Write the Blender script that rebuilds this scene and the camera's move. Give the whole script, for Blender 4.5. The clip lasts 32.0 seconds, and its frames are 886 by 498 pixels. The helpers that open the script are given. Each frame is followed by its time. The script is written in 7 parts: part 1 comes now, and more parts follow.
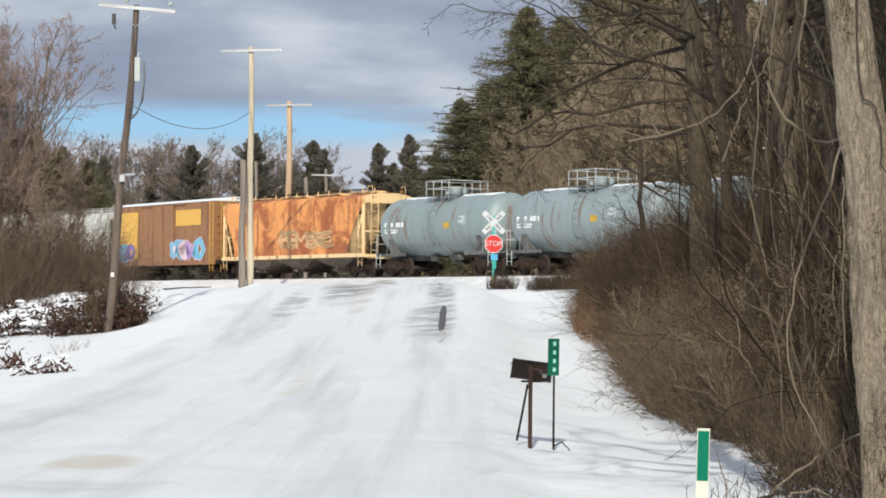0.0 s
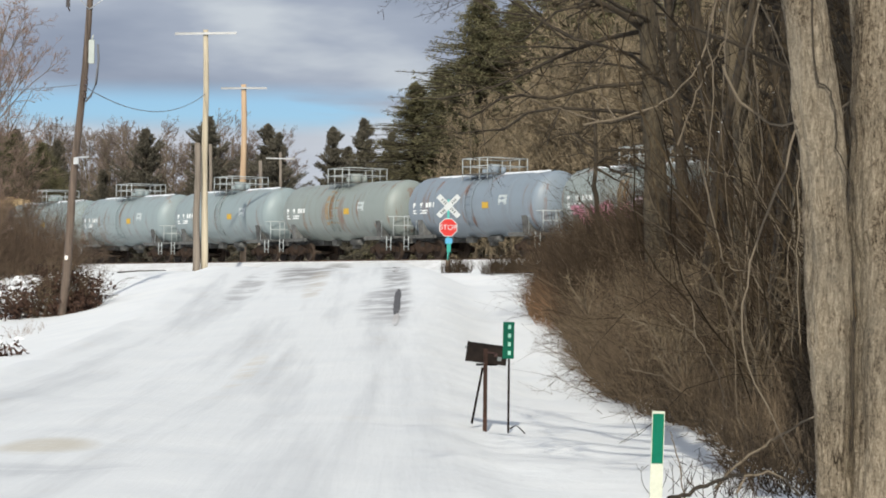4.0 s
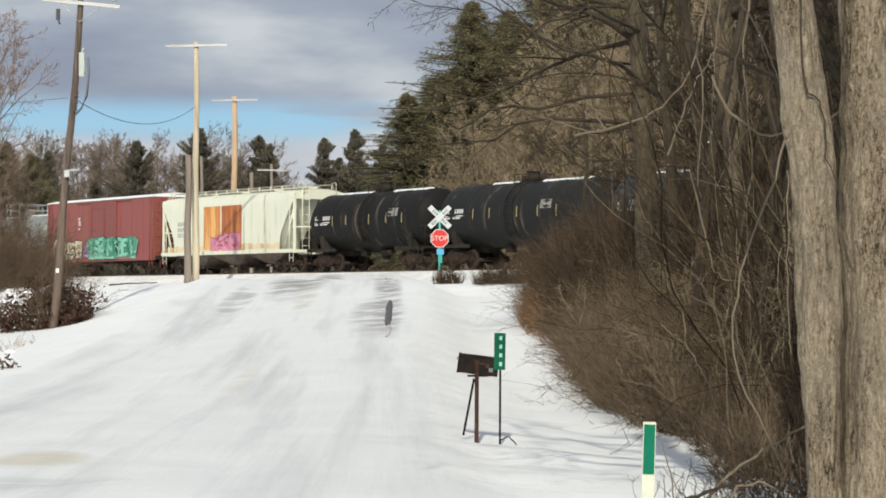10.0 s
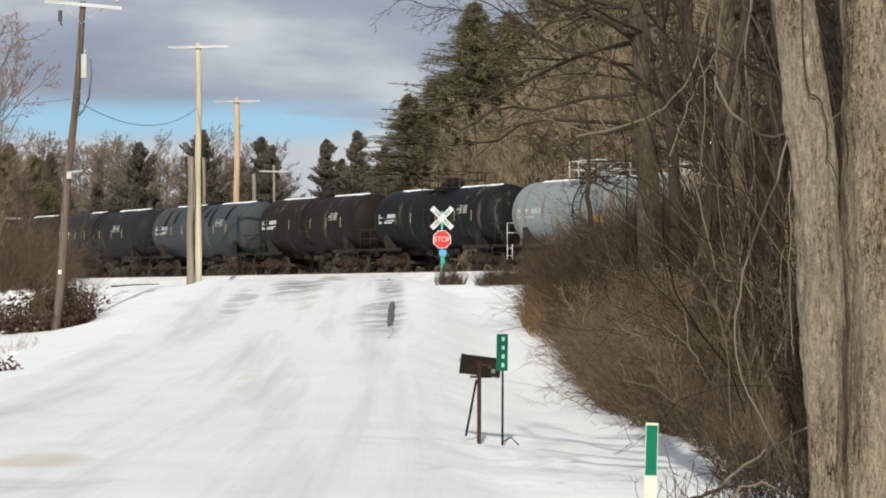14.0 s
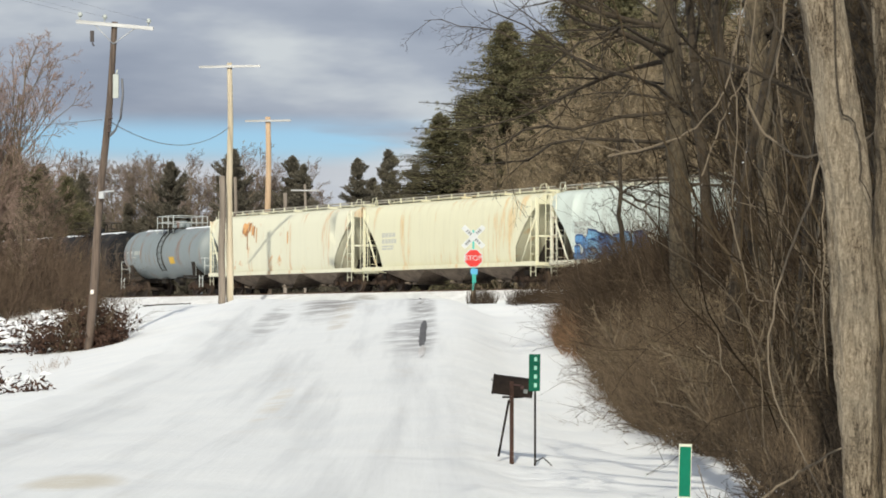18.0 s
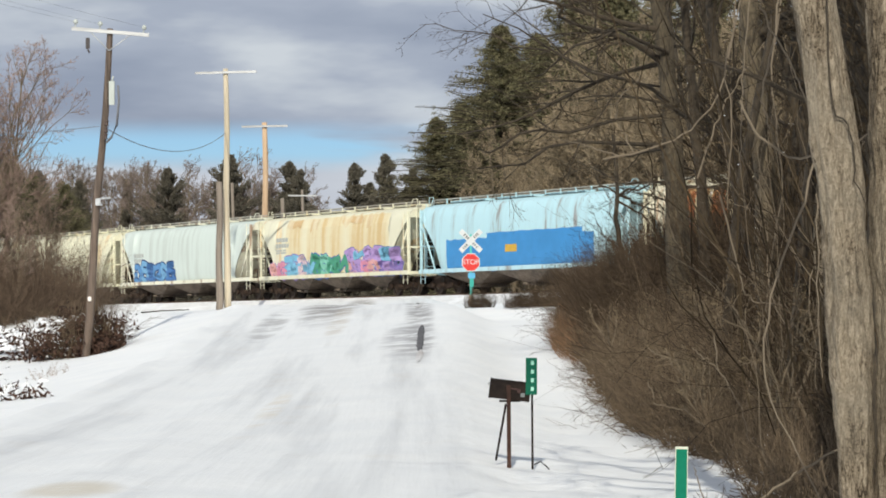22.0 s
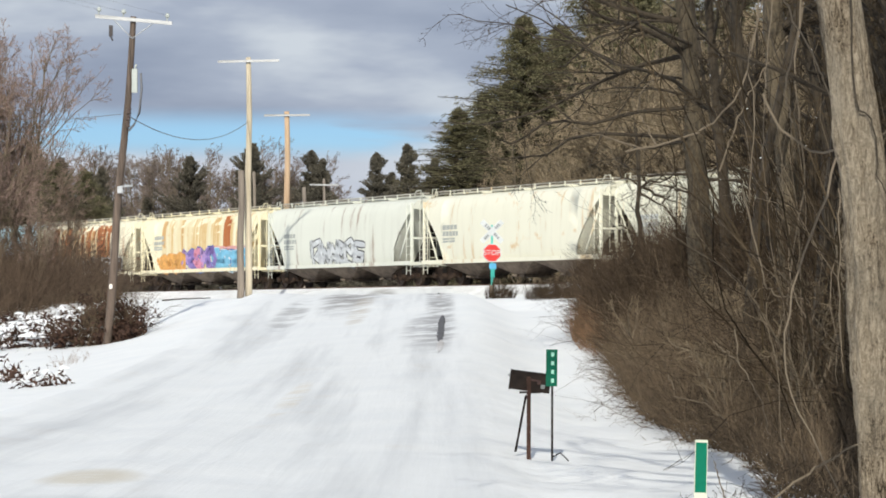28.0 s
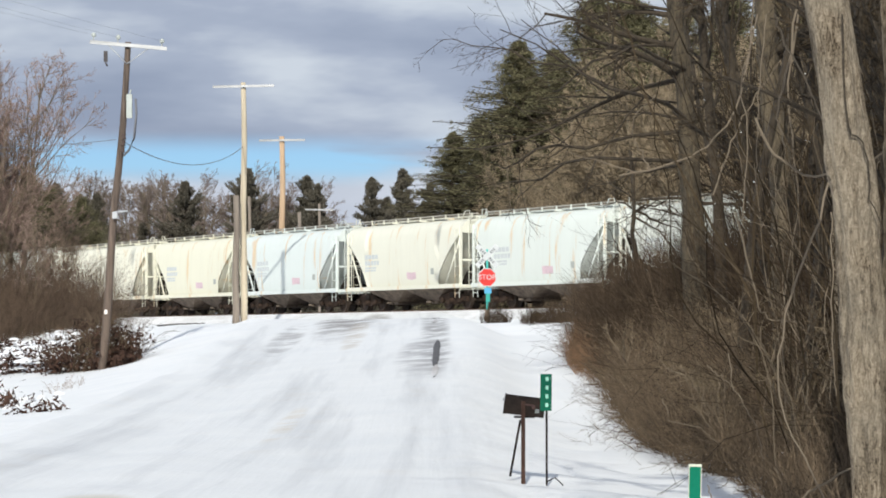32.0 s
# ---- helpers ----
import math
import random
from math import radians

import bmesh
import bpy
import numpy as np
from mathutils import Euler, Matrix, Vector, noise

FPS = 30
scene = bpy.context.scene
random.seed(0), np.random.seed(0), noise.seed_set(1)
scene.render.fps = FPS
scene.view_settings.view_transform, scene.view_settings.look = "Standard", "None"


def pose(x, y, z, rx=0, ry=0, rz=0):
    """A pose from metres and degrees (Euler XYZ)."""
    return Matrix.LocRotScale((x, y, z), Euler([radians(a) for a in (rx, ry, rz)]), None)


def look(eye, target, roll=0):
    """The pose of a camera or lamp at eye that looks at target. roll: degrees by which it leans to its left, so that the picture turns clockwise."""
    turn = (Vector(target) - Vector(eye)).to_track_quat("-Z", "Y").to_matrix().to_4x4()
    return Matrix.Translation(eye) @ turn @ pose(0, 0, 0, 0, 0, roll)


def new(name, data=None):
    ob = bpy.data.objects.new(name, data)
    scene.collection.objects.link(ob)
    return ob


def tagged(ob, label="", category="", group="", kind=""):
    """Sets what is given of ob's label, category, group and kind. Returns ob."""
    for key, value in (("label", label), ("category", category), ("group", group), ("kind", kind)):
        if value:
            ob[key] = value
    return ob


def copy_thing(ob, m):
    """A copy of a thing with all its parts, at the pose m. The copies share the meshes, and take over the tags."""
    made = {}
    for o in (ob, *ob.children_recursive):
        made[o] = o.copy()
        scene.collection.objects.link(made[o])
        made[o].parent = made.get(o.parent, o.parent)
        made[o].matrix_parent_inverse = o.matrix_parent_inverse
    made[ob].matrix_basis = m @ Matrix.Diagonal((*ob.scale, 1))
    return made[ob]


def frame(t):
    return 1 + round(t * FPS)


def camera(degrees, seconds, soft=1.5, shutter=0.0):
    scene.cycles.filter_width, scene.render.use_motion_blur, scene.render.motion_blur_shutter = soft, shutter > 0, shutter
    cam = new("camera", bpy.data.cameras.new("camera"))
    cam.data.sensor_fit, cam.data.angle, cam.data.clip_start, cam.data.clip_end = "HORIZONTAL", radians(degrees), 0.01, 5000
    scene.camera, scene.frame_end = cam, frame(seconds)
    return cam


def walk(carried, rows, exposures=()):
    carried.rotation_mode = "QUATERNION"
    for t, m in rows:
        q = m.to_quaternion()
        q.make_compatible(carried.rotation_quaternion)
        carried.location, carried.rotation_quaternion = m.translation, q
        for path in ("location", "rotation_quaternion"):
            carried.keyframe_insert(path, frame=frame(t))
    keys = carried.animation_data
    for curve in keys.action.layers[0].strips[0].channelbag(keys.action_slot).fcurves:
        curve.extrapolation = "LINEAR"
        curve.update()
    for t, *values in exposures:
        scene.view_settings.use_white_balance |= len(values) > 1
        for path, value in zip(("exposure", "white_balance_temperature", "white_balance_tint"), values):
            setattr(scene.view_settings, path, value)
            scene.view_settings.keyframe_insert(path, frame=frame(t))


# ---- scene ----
EXPO = 0.325
SKY_BLUE = 0.072
SKY_GREY = 0.66
cam = camera(19.756, 32.0, soft=1.8)

# seconds, turn to the right, tilt up, lean (degrees), sway sideways and up (metres)
SWAY = (
    (0, 0.028, 1.383, 0.505, -0.007, -0.017), (0.5, 0.111, 1.305, 0.539, -0.012, -0.022), (1, 0.031, 0.992, 0.489, -0.009, -0.015),
    (1.5, -0.135, 0.914, 0.562, -0.016, -0.021), (2, -0.247, 1.246, 0.643, -0.009, -0.019), (2.5, -0.222, 1.494, 0.678, -0.012, -0.020),
    (3, 0.107, 1.553, 0.536, -0.009, -0.011), (3.5, 0.776, 1.300, 0.627, -0.015, -0.024), (5.5, 1.270, 0.663, 0.542, -0.017, -0.026),
    (6, 1.329, 0.530, 0.598, -0.019, -0.023), (6.5, 1.416, 0.367, 0.712, -0.016, -0.023), (7, 1.412, 0.282, 0.669, -0.017, -0.022),
    (7.5, 1.369, 0.472, 0.608, -0.019, -0.029), (8, 1.456, 0.656, 0.440, -0.016, -0.022), (8.5, 1.576, 0.886, 0.543, -0.018, -0.026),
    (9, 1.594, 0.978, 0.591, -0.015, -0.018), (9.5, 1.453, 1.125, 0.516, -0.011, -0.018), (10, 1.243, 1.270, 0.280, -0.005, -0.016),
    (10.5, 1.018, 1.207, 0.084, -0.004, -0.014), (11, 0.934, 1.382, -0.153, 0.004, -0.013), (11.5, 0.871, 1.568, -0.048, 0.007, -0.010),
    (12, 0.865, 1.663, 0.096, 0.011, -0.009), (12.5, 1.005, 1.540, 0.020, 0.005, -0.013), (13, 1.172, 1.335, -0.131, 0.003, -0.009),
    (13.5, 1.208, 1.301, 0.058, -0.000, -0.011), (14, 1.187, 1.292, 0.200, -0.002, -0.015), (14.5, 1.368, 1.158, 0.337, -0.005, -0.015),
    (16.5, 0.821, 1.560, -0.082, 0.002, 0.012), (17, 0.497, 1.397, -0.230, -0.003, 0.019), (17.5, 0.436, 1.503, -0.084, -0.009, 0.016),
    (18, 0.485, 1.702, 0.091, -0.014, 0.010), (18.5, 0.449, 1.758, 0.216, -0.011, 0.013), (19, 0.367, 1.544, 0.024, 0.002, 0.020),
    (19.5, 0.608, 1.333, -0.329, -0.001, 0.011), (20, 0.675, 1.518, -0.374, 0.005, 0.016), (20.5, 0.675, 1.666, -0.291, 0.006, 0.014),
    (21, 0.617, 1.658, -0.306, 0.005, 0.016), (21.5, 0.588, 1.774, -0.109, 0.004, 0.010), (22, 0.531, 1.796, -0.350, 0.012, 0.012),
    (22.5, 0.433, 1.593, -0.559, 0.014, 0.014), (23, -0.000, 1.362, -0.400, -0.000, 0.000), (23.5, 0.074, 1.370, -0.699, 0.003, 0.009),
    (24, 0.522, 1.666, -0.814, 0.005, 0.009), (24.5, 0.653, 1.764, -0.830, 0.014, 0.016), (25, 0.480, 1.747, -0.753, 0.013, 0.013),
    (25.5, 0.474, 1.900, -0.766, 0.016, 0.015), (27.5, 0.145, 1.901, -0.207, 0.023, 0.019), (28, 0.053, 1.575, 0.134, 0.011, 0.020),
    (28.5, 0.060, 1.500, 0.251, 0.014, 0.021), (29, 0.098, 1.559, 0.253, 0.014, 0.020), (29.5, 0.199, 1.554, 0.108, 0.015, 0.018),
    (30, 0.190, 1.640, 0.018, 0.021, 0.012), (30.5, 0.229, 2.009, 0.207, 0.024, 0.011), (31, 0.317, 2.074, 0.160, 0.027, 0.021),
    (31.5, 0.217, 2.037, 0.056, 0.031, 0.021), (32, 0.150, 2.127, -0.016, 0.032, 0.022),
)


def held(turn, tilt, lean, dx, dz):
    y, p, r = radians(turn), radians(tilt), radians(lean)
    f = Vector((math.sin(y) * math.cos(p), math.cos(y) * math.cos(p), math.sin(p)))
    side = Vector((math.cos(y), -math.sin(y), 0))
    up = side.cross(f)
    a = side * math.cos(r) + up * math.sin(r)
    b = up * math.cos(r) - side * math.sin(r)
    m = Matrix((a, b, -f)).transposed().to_4x4()
    return Matrix.Translation((dx, 0, 1.7 + dz)) @ m


walk(cam, [(t, held(*v)) for t, *v in SWAY], exposures=[(0, EXPO, 6800, 8), (4, EXPO - 0.04, 6950, 7.5), (8, EXPO - 0.07, 7150, 6.5), (12, EXPO - 0.01, 7200, 6.5), (20, EXPO - 0.01, 7200, 6.5), (22.5, EXPO, 6950, 7.5), (28, EXPO + 0.04, 6850, 7.5), (32, EXPO + 0.05, 6700, 8)])

# ---- light ----
SUN_FROM = Vector((-0.096, -1.0, 0.63)).normalized()
sun = new("sun", bpy.data.lights.new("sun", "SUN"))
sun.data.energy, sun.data.angle, sun.data.color = 2.95, radians(0.6), (1.0, 0.98, 0.93)
sun.matrix_world = look(SUN_FROM * 100, (0, 0, 0))


def nodes_of(tree):
    tree.nodes.clear()

    def add(kind, ins={}, operation=None, data_type=None, blend_type=None, interpolation_type=None):
        n = tree.nodes.new(kind)
        if operation:
            n.operation = operation
        if data_type:
            n.data_type = data_type
        if blend_type:
            n.blend_type = blend_type
        if interpolation_type:
            n.interpolation_type = interpolation_type
        for key, val in ins.items():
            if hasattr(val, "is_output"):
                tree.links.new(val, n.inputs[key])
            else:
                n.inputs[key].default_value = val
        return n
    return add


def ramp(add, fac, stops):
    n = add("ShaderNodeValToRGB", ins={0: fac})
    e = n.color_ramp.elements
    e[0].position, e[0].color = stops[0][0], (*stops[0][1], 1)
    e[1].position, e[1].color = stops[-1][0], (*stops[-1][1], 1)
    for p, c in stops[1:-1]:
        q = e.new(p)
        q.color = (*c, 1)
    return n.outputs[0]


def mix(add, fac, a, b, kind="MIX"):
    n = add("ShaderNodeMix", data_type="RGBA", blend_type=kind)
    tree = n.id_data
    for sock, val in ((n.inputs[0], fac), (n.inputs[6], a), (n.inputs[7], b)):
        if hasattr(val, "is_output"):
            tree.links.new(val, sock)
        else:
            sock.default_value = (*val, 1) if isinstance(val, tuple) and len(val) == 3 else val
    return n.outputs[2]


def calc(add, op, a, b=0.0, c=0.0):
    return add("ShaderNodeMath", operation=op, ins={0: a, 1: b, 2: c}).outputs[0]


world = bpy.data.worlds.new("sky")
scene.world = world
world.use_nodes = True
add = nodes_of(world.node_tree)
sky = add("ShaderNodeTexSky")
sky.sky_type, sky.sun_disc = "NISHITA", False
sky.sun_elevation, sky.sun_rotation = math.asin(SUN_FROM.z), math.atan2(SUN_FROM.x, SUN_FROM.y)
sky.altitude, sky.air_density, sky.dust_density, sky.ozone_density = 250, 1.0, 0.6, 2.0
co = add("ShaderNodeTexCoord").outputs["Generated"]
mp = add("ShaderNodeMapping", ins={"Vector": co, "Location": (0.31, 0.0, 0.02), "Scale": (3.0, 3.0, 20.0)}).outputs[0]
n1 = add("ShaderNodeTexNoise", ins={"Vector": mp, "Scale": 2.2, "Detail": 5.0, "Roughness": 0.5, "Distortion": 0.2}).outputs[0]
mp2 = add("ShaderNodeMapping", ins={"Vector": co, "Location": (3.13, 1.0, 0.43), "Scale": (3.4, 3.4, 12.0)}).outputs[0]
n2 = add("ShaderNodeTexNoise", ins={"Vector": mp2, "Scale": 2.3, "Detail": 5.0, "Roughness": 0.5}).outputs[0]
up = add("ShaderNodeSeparateXYZ", ins={0: co}).outputs[2]
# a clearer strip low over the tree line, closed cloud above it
rise = add("ShaderNodeMapRange", interpolation_type="SMOOTHSTEP", ins={0: up, 1: 0.060, 2: 0.070, 3: 0.0, 4: 1.0}).outputs[0]
fall = add("ShaderNodeMapRange", interpolation_type="SMOOTHSTEP", ins={0: up, 1: 0.073, 2: 0.084, 3: 1.0, 4: 0.0}).outputs[0]
gap = calc(add, "MULTIPLY", calc(add, "MULTIPLY", rise, fall), ramp(add, n1, [(0.42, (0, 0, 0)), (0.55, (0.95, 0.95, 0.95))]))
cover = calc(add, "SUBTRACT", 1.0, gap)
grey = ramp(add, n2, [(0.34, (0.345, 0.415, 0.575)), (0.49, (0.46, 0.535, 0.70)), (0.62, (0.71, 0.79, 0.92))])
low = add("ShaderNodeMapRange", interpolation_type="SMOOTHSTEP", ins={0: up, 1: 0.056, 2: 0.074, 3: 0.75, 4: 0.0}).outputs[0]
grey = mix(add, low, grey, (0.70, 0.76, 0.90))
tinted = add("ShaderNodeVectorMath", operation="MULTIPLY", ins={0: sky.outputs[0], 1: (0.62, 0.86, 1.22)}).outputs[0]
blue = add("ShaderNodeVectorMath", operation="SCALE", ins={0: tinted, "Scale": SKY_BLUE}).outputs[0]
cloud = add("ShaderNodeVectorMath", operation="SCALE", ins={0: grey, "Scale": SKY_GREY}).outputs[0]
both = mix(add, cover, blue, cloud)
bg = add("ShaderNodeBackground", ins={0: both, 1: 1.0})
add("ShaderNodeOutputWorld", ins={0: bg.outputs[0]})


# ---- materials ----
def material(name, rough=0.7, metal=0.0):
    m = bpy.data.materials.new(name)
    m.use_nodes = True
    add = nodes_of(m.node_tree)
    b = add("ShaderNodeBsdfPrincipled", ins={"Roughness": rough, "Metallic": metal})
    add("ShaderNodeOutputMaterial", ins={0: b.outputs[0]})
    return m, add, b


def joined(b, name, out):
    b.id_data.links.new(out, b.inputs[name])


def bumped(add, b, height, strength, dist):
    joined(b, "Normal", add("ShaderNodeBump", ins={"Height": height, "Strength": strength, "Distance": dist}).outputs[0])


def grained(name, dark, light, scale=8.0, stretch=(1, 1, 1), rough=0.75, metal=0.0, bump=0.3, dist=0.01, vary=0.15, shine=0.5):
    """A surface with grain at two scales and a small change from piece to piece."""
    m, add, b = material(name, rough, metal)
    co = add("ShaderNodeTexCoord").outputs["Object"]
    mp = add("ShaderNodeMapping", ins={"Vector": co, "Scale": stretch}).outputs[0]
    a = add("ShaderNodeTexNoise", ins={"Vector": mp, "Scale": scale, "Detail": 6.0, "Roughness": 0.6}).outputs[0]
    c = add("ShaderNodeTexNoise", ins={"Vector": mp, "Scale": scale * 0.17, "Detail": 3.0}).outputs[0]
    col = ramp(add, calc(add, "MULTIPLY_ADD", a, 0.6, calc(add, "MULTIPLY", c, 0.4)), [(0.34, dark), (0.66, light)])
    if vary:
        r = add("ShaderNodeObjectInfo").outputs["Random"]
        col = add("ShaderNodeHueSaturation", ins={"Value": calc(add, "MULTIPLY_ADD", r, vary * 2, 1 - vary), "Color": col}).outputs[0]
    joined(b, "Base Color", col)
    b.inputs["Specular IOR Level"].default_value = shine
    if bump:
        bumped(add, b, a, bump, dist)
    return m


def twiggy(name, dark, light, rough=0.85):
    """Thin growth: one tone a stem, changing from stem to stem."""
    m, add, b = material(name, rough)
    r = add("ShaderNodeNewGeometry").outputs["Random Per Island"]
    co = add("ShaderNodeTexCoord").outputs["Object"]
    n = add("ShaderNodeTexNoise", ins={"Vector": co, "Scale": 0.6, "Detail": 2.0}).outputs[0]
    k = calc(add, "MULTIPLY_ADD", r, 0.6, calc(add, "MULTIPLY", n, 0.4))
    joined(b, "Base Color", ramp(add, k, [(0.15, dark), (0.85, light)]))
    b.inputs["Specular IOR Level"].default_value = 0.15
    return m


def car_paint(name, base, rust=(0.20, 0.065, 0.02), runs=0.0, blotch=0.0, grime=0.25, rough=0.5, seed=0.0, fade=None, shine=0.5):
    """Weathered car paint: rust runs down the side, rust blotches, grime and fading."""
    m, add, b = material(name, rough)
    co = add("ShaderNodeTexCoord").outputs["Object"]
    mp = add("ShaderNodeMapping", ins={"Vector": co, "Location": (seed * 7.3, 0, seed), "Scale": (1.6, 0.6, 0.16)}).outputs[0]
    a = add("ShaderNodeTexNoise", ins={"Vector": mp, "Scale": 1.5, "Detail": 7.0, "Roughness": 0.62}).outputs[0]
    mp2 = add("ShaderNodeMapping", ins={"Vector": co, "Location": (seed * 3.1, seed, seed * 5)}).outputs[0]
    c = add("ShaderNodeTexNoise", ins={"Vector": mp2, "Scale": 0.62, "Detail": 8.0, "Roughness": 0.66, "Distortion": 0.5}).outputs[0]
    f = add("ShaderNodeTexNoise", ins={"Vector": mp2, "Scale": 6.0, "Detail": 5.0, "Roughness": 0.7}).outputs[0]
    col = mix(add, calc(add, "MULTIPLY", f, 0.35), base, fade or tuple(min(1, q * 1.12 + 0.02) for q in base))
    dirt = ramp(add, a, [(0.46, (0, 0, 0)), (0.75, (1, 1, 1))])
    col = mix(add, calc(add, "MULTIPLY", dirt, grime), col, (0.16, 0.13, 0.10))
    dark = tuple(q * 0.55 for q in rust)
    rcol = mix(add, f, dark, tuple(min(1, q * 1.5) for q in rust))
    if runs:
        k = ramp(add, a, [(0.60 - 0.20 * runs, (0, 0, 0)), (0.675 - 0.20 * runs, (1, 1, 1))])
        col = mix(add, calc(add, "MULTIPLY", k, min(1, 0.55 + runs * 0.4)), col, rcol)
    if blotch:
        k = ramp(add, c, [(0.66 - 0.26 * blotch, (0, 0, 0)), (0.72 - 0.20 * blotch, (1, 1, 1))])
        col = mix(add, calc(add, "MULTIPLY", k, 0.85), col, rcol)
    joined(b, "Base Color", col)
    b.inputs["Specular IOR Level"].default_value = shine
    joined(b, "Roughness", calc(add, "MULTIPLY_ADD", f, 0.3, rough - 0.1))
    bumped(add, b, c, 0.08, 0.05)
    return m


def plain(name, col, rough=0.6, metal=0.0, vary=0.12, scale=30.0, shine=0.25):
    return grained(name, tuple(q * (1 - vary) for q in col), tuple(min(1, q * (1 + vary)) for q in col), scale, rough=rough, metal=metal, bump=0.1, dist=0.003, vary=0, shine=shine)


STEEL_DARK = grained("dark_steel", (0.0105, 0.009, 0.0075), (0.045, 0.036, 0.0285), 5, rough=0.8, shine=0.2)
RUSTY = grained("rusty_steel", (0.012, 0.0085, 0.0065), (0.058, 0.036, 0.025), 6, rough=0.85, shine=0.2)
WHEEL_MAT = grained("wheel_steel", (0.030, 0.022, 0.017), (0.095, 0.064, 0.046), 9, rough=0.6, metal=0.3)
SNOW_CAP = grained("snow_cap", (0.80, 0.82, 0.86), (0.88, 0.89, 0.90), 14, rough=0.7, bump=0.4, dist=0.03, vary=0)
WHITE_MARK = plain("white_mark", (0.8267, 0.84, 0.8267))
YELLOW_MARK = plain("yellow_mark", (0.60, 0.37, 0.06))
GREY_MARK = plain("grey_mark", (0.405, 0.42, 0.39))


def ridged_bark():
    """Grey-brown bark: long dark cracks between flat paler plates, with greyer and browner patches."""
    m, add, b = material("ridged_bark", 0.92)
    co = add("ShaderNodeTexCoord").outputs["Object"]
    mp = add("ShaderNodeMapping", ins={"Vector": co, "Scale": (1.0, 1.0, 0.26)}).outputs[0]
    cr = add("ShaderNodeTexNoise", ins={"Vector": mp, "Scale": 38.0, "Detail": 6.0, "Roughness": 0.68, "Distortion": 1.0}).outputs[0]
    sp = add("ShaderNodeTexNoise", ins={"Vector": co, "Scale": 55.0, "Detail": 4.0, "Roughness": 0.75}).outputs[0]
    wide = add("ShaderNodeTexNoise", ins={"Vector": mp, "Scale": 4.5, "Detail": 4.0}).outputs[0]
    k = calc(add, "MULTIPLY_ADD", cr, 0.50, calc(add, "MULTIPLY_ADD", sp, 0.26, calc(add, "MULTIPLY", wide, 0.25)))
    col = ramp(add, k, [(0.40, (0.024, 0.018, 0.011)), (0.45, (0.125, 0.096, 0.066)), (0.515, (0.235, 0.190, 0.136)), (0.61, (0.40, 0.335, 0.25))])
    patch = add("ShaderNodeTexNoise", ins={"Vector": co, "Scale": 1.7, "Detail": 4.0, "Roughness": 0.6}).outputs[0]
    col = mix(add, ramp(add, patch, [(0.45, (0, 0, 0)), (0.68, (0.6, 0.6, 0.6))]), col, (0.23, 0.20, 0.155))
    joined(b, "Base Color", col)
    b.inputs["Specular IOR Level"].default_value = 0.12
    bumped(add, b, k, 0.9, 0.05)
    return m


BARK = ridged_bark()
# dark bark and twigs: the near wood's shade is put into their colour
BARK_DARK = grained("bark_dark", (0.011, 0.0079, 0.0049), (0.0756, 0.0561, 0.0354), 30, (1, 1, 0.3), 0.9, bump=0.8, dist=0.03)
TWIG_SHADED = twiggy("twigs", (0.0122, 0.0085, 0.0049), (0.0854, 0.061, 0.0354))
# tan twigs and bark with sunlight put into the colour
TWIG_SUNNY = twiggy("twigs_tan_sunlit", (0.105, 0.082, 0.051), (0.46, 0.36, 0.24))
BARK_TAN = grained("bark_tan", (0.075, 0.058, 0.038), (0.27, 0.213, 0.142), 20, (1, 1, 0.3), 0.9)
TWIG_RED = twiggy("twigs_reddish", (0.13, 0.088, 0.070), (0.42, 0.30, 0.25))
TWIG_FAR = twiggy("twigs_far", (0.12, 0.094, 0.082), (0.31, 0.246, 0.215))
# tan stems of the outer brush, sunlight put into the colour
BRUSH_TAN_LIT = twiggy("brush_tan_lit", (0.030, 0.021, 0.014), (0.190, 0.140, 0.093))
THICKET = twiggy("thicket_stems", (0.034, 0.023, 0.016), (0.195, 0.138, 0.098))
# brown stems with shade put into the colour; weeds elsewhere share it
BRUSH_BROWN_SHADED = twiggy("brown_stems_shaded", (0.009, 0.006, 0.0035), (0.072, 0.049, 0.030))
# midway between the lit and the shaded stems
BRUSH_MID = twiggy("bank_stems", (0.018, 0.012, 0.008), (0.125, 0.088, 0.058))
VINE = twiggy("pale_vines", (0.070, 0.054, 0.037), (0.25, 0.20, 0.145))
BARK_MID = grained("bark_mid", (0.006, 0.0045, 0.003), (0.135, 0.104, 0.064), 17, (1, 1, 0.35), 0.9, bump=0.9, dist=0.04)
DRY = twiggy("dry_grass", (0.0915, 0.0512, 0.0293), (0.2684, 0.1647, 0.0976))
LEAF = twiggy("dead_leaves", (0.016, 0.011, 0.010), (0.115, 0.064, 0.045))
NEEDLE = twiggy("spruce_needles", (0.034, 0.036, 0.020), (0.24, 0.215, 0.118))
NEEDLE_FAR = twiggy("pine_needles", (0.046, 0.044, 0.034), (0.185, 0.162, 0.122))


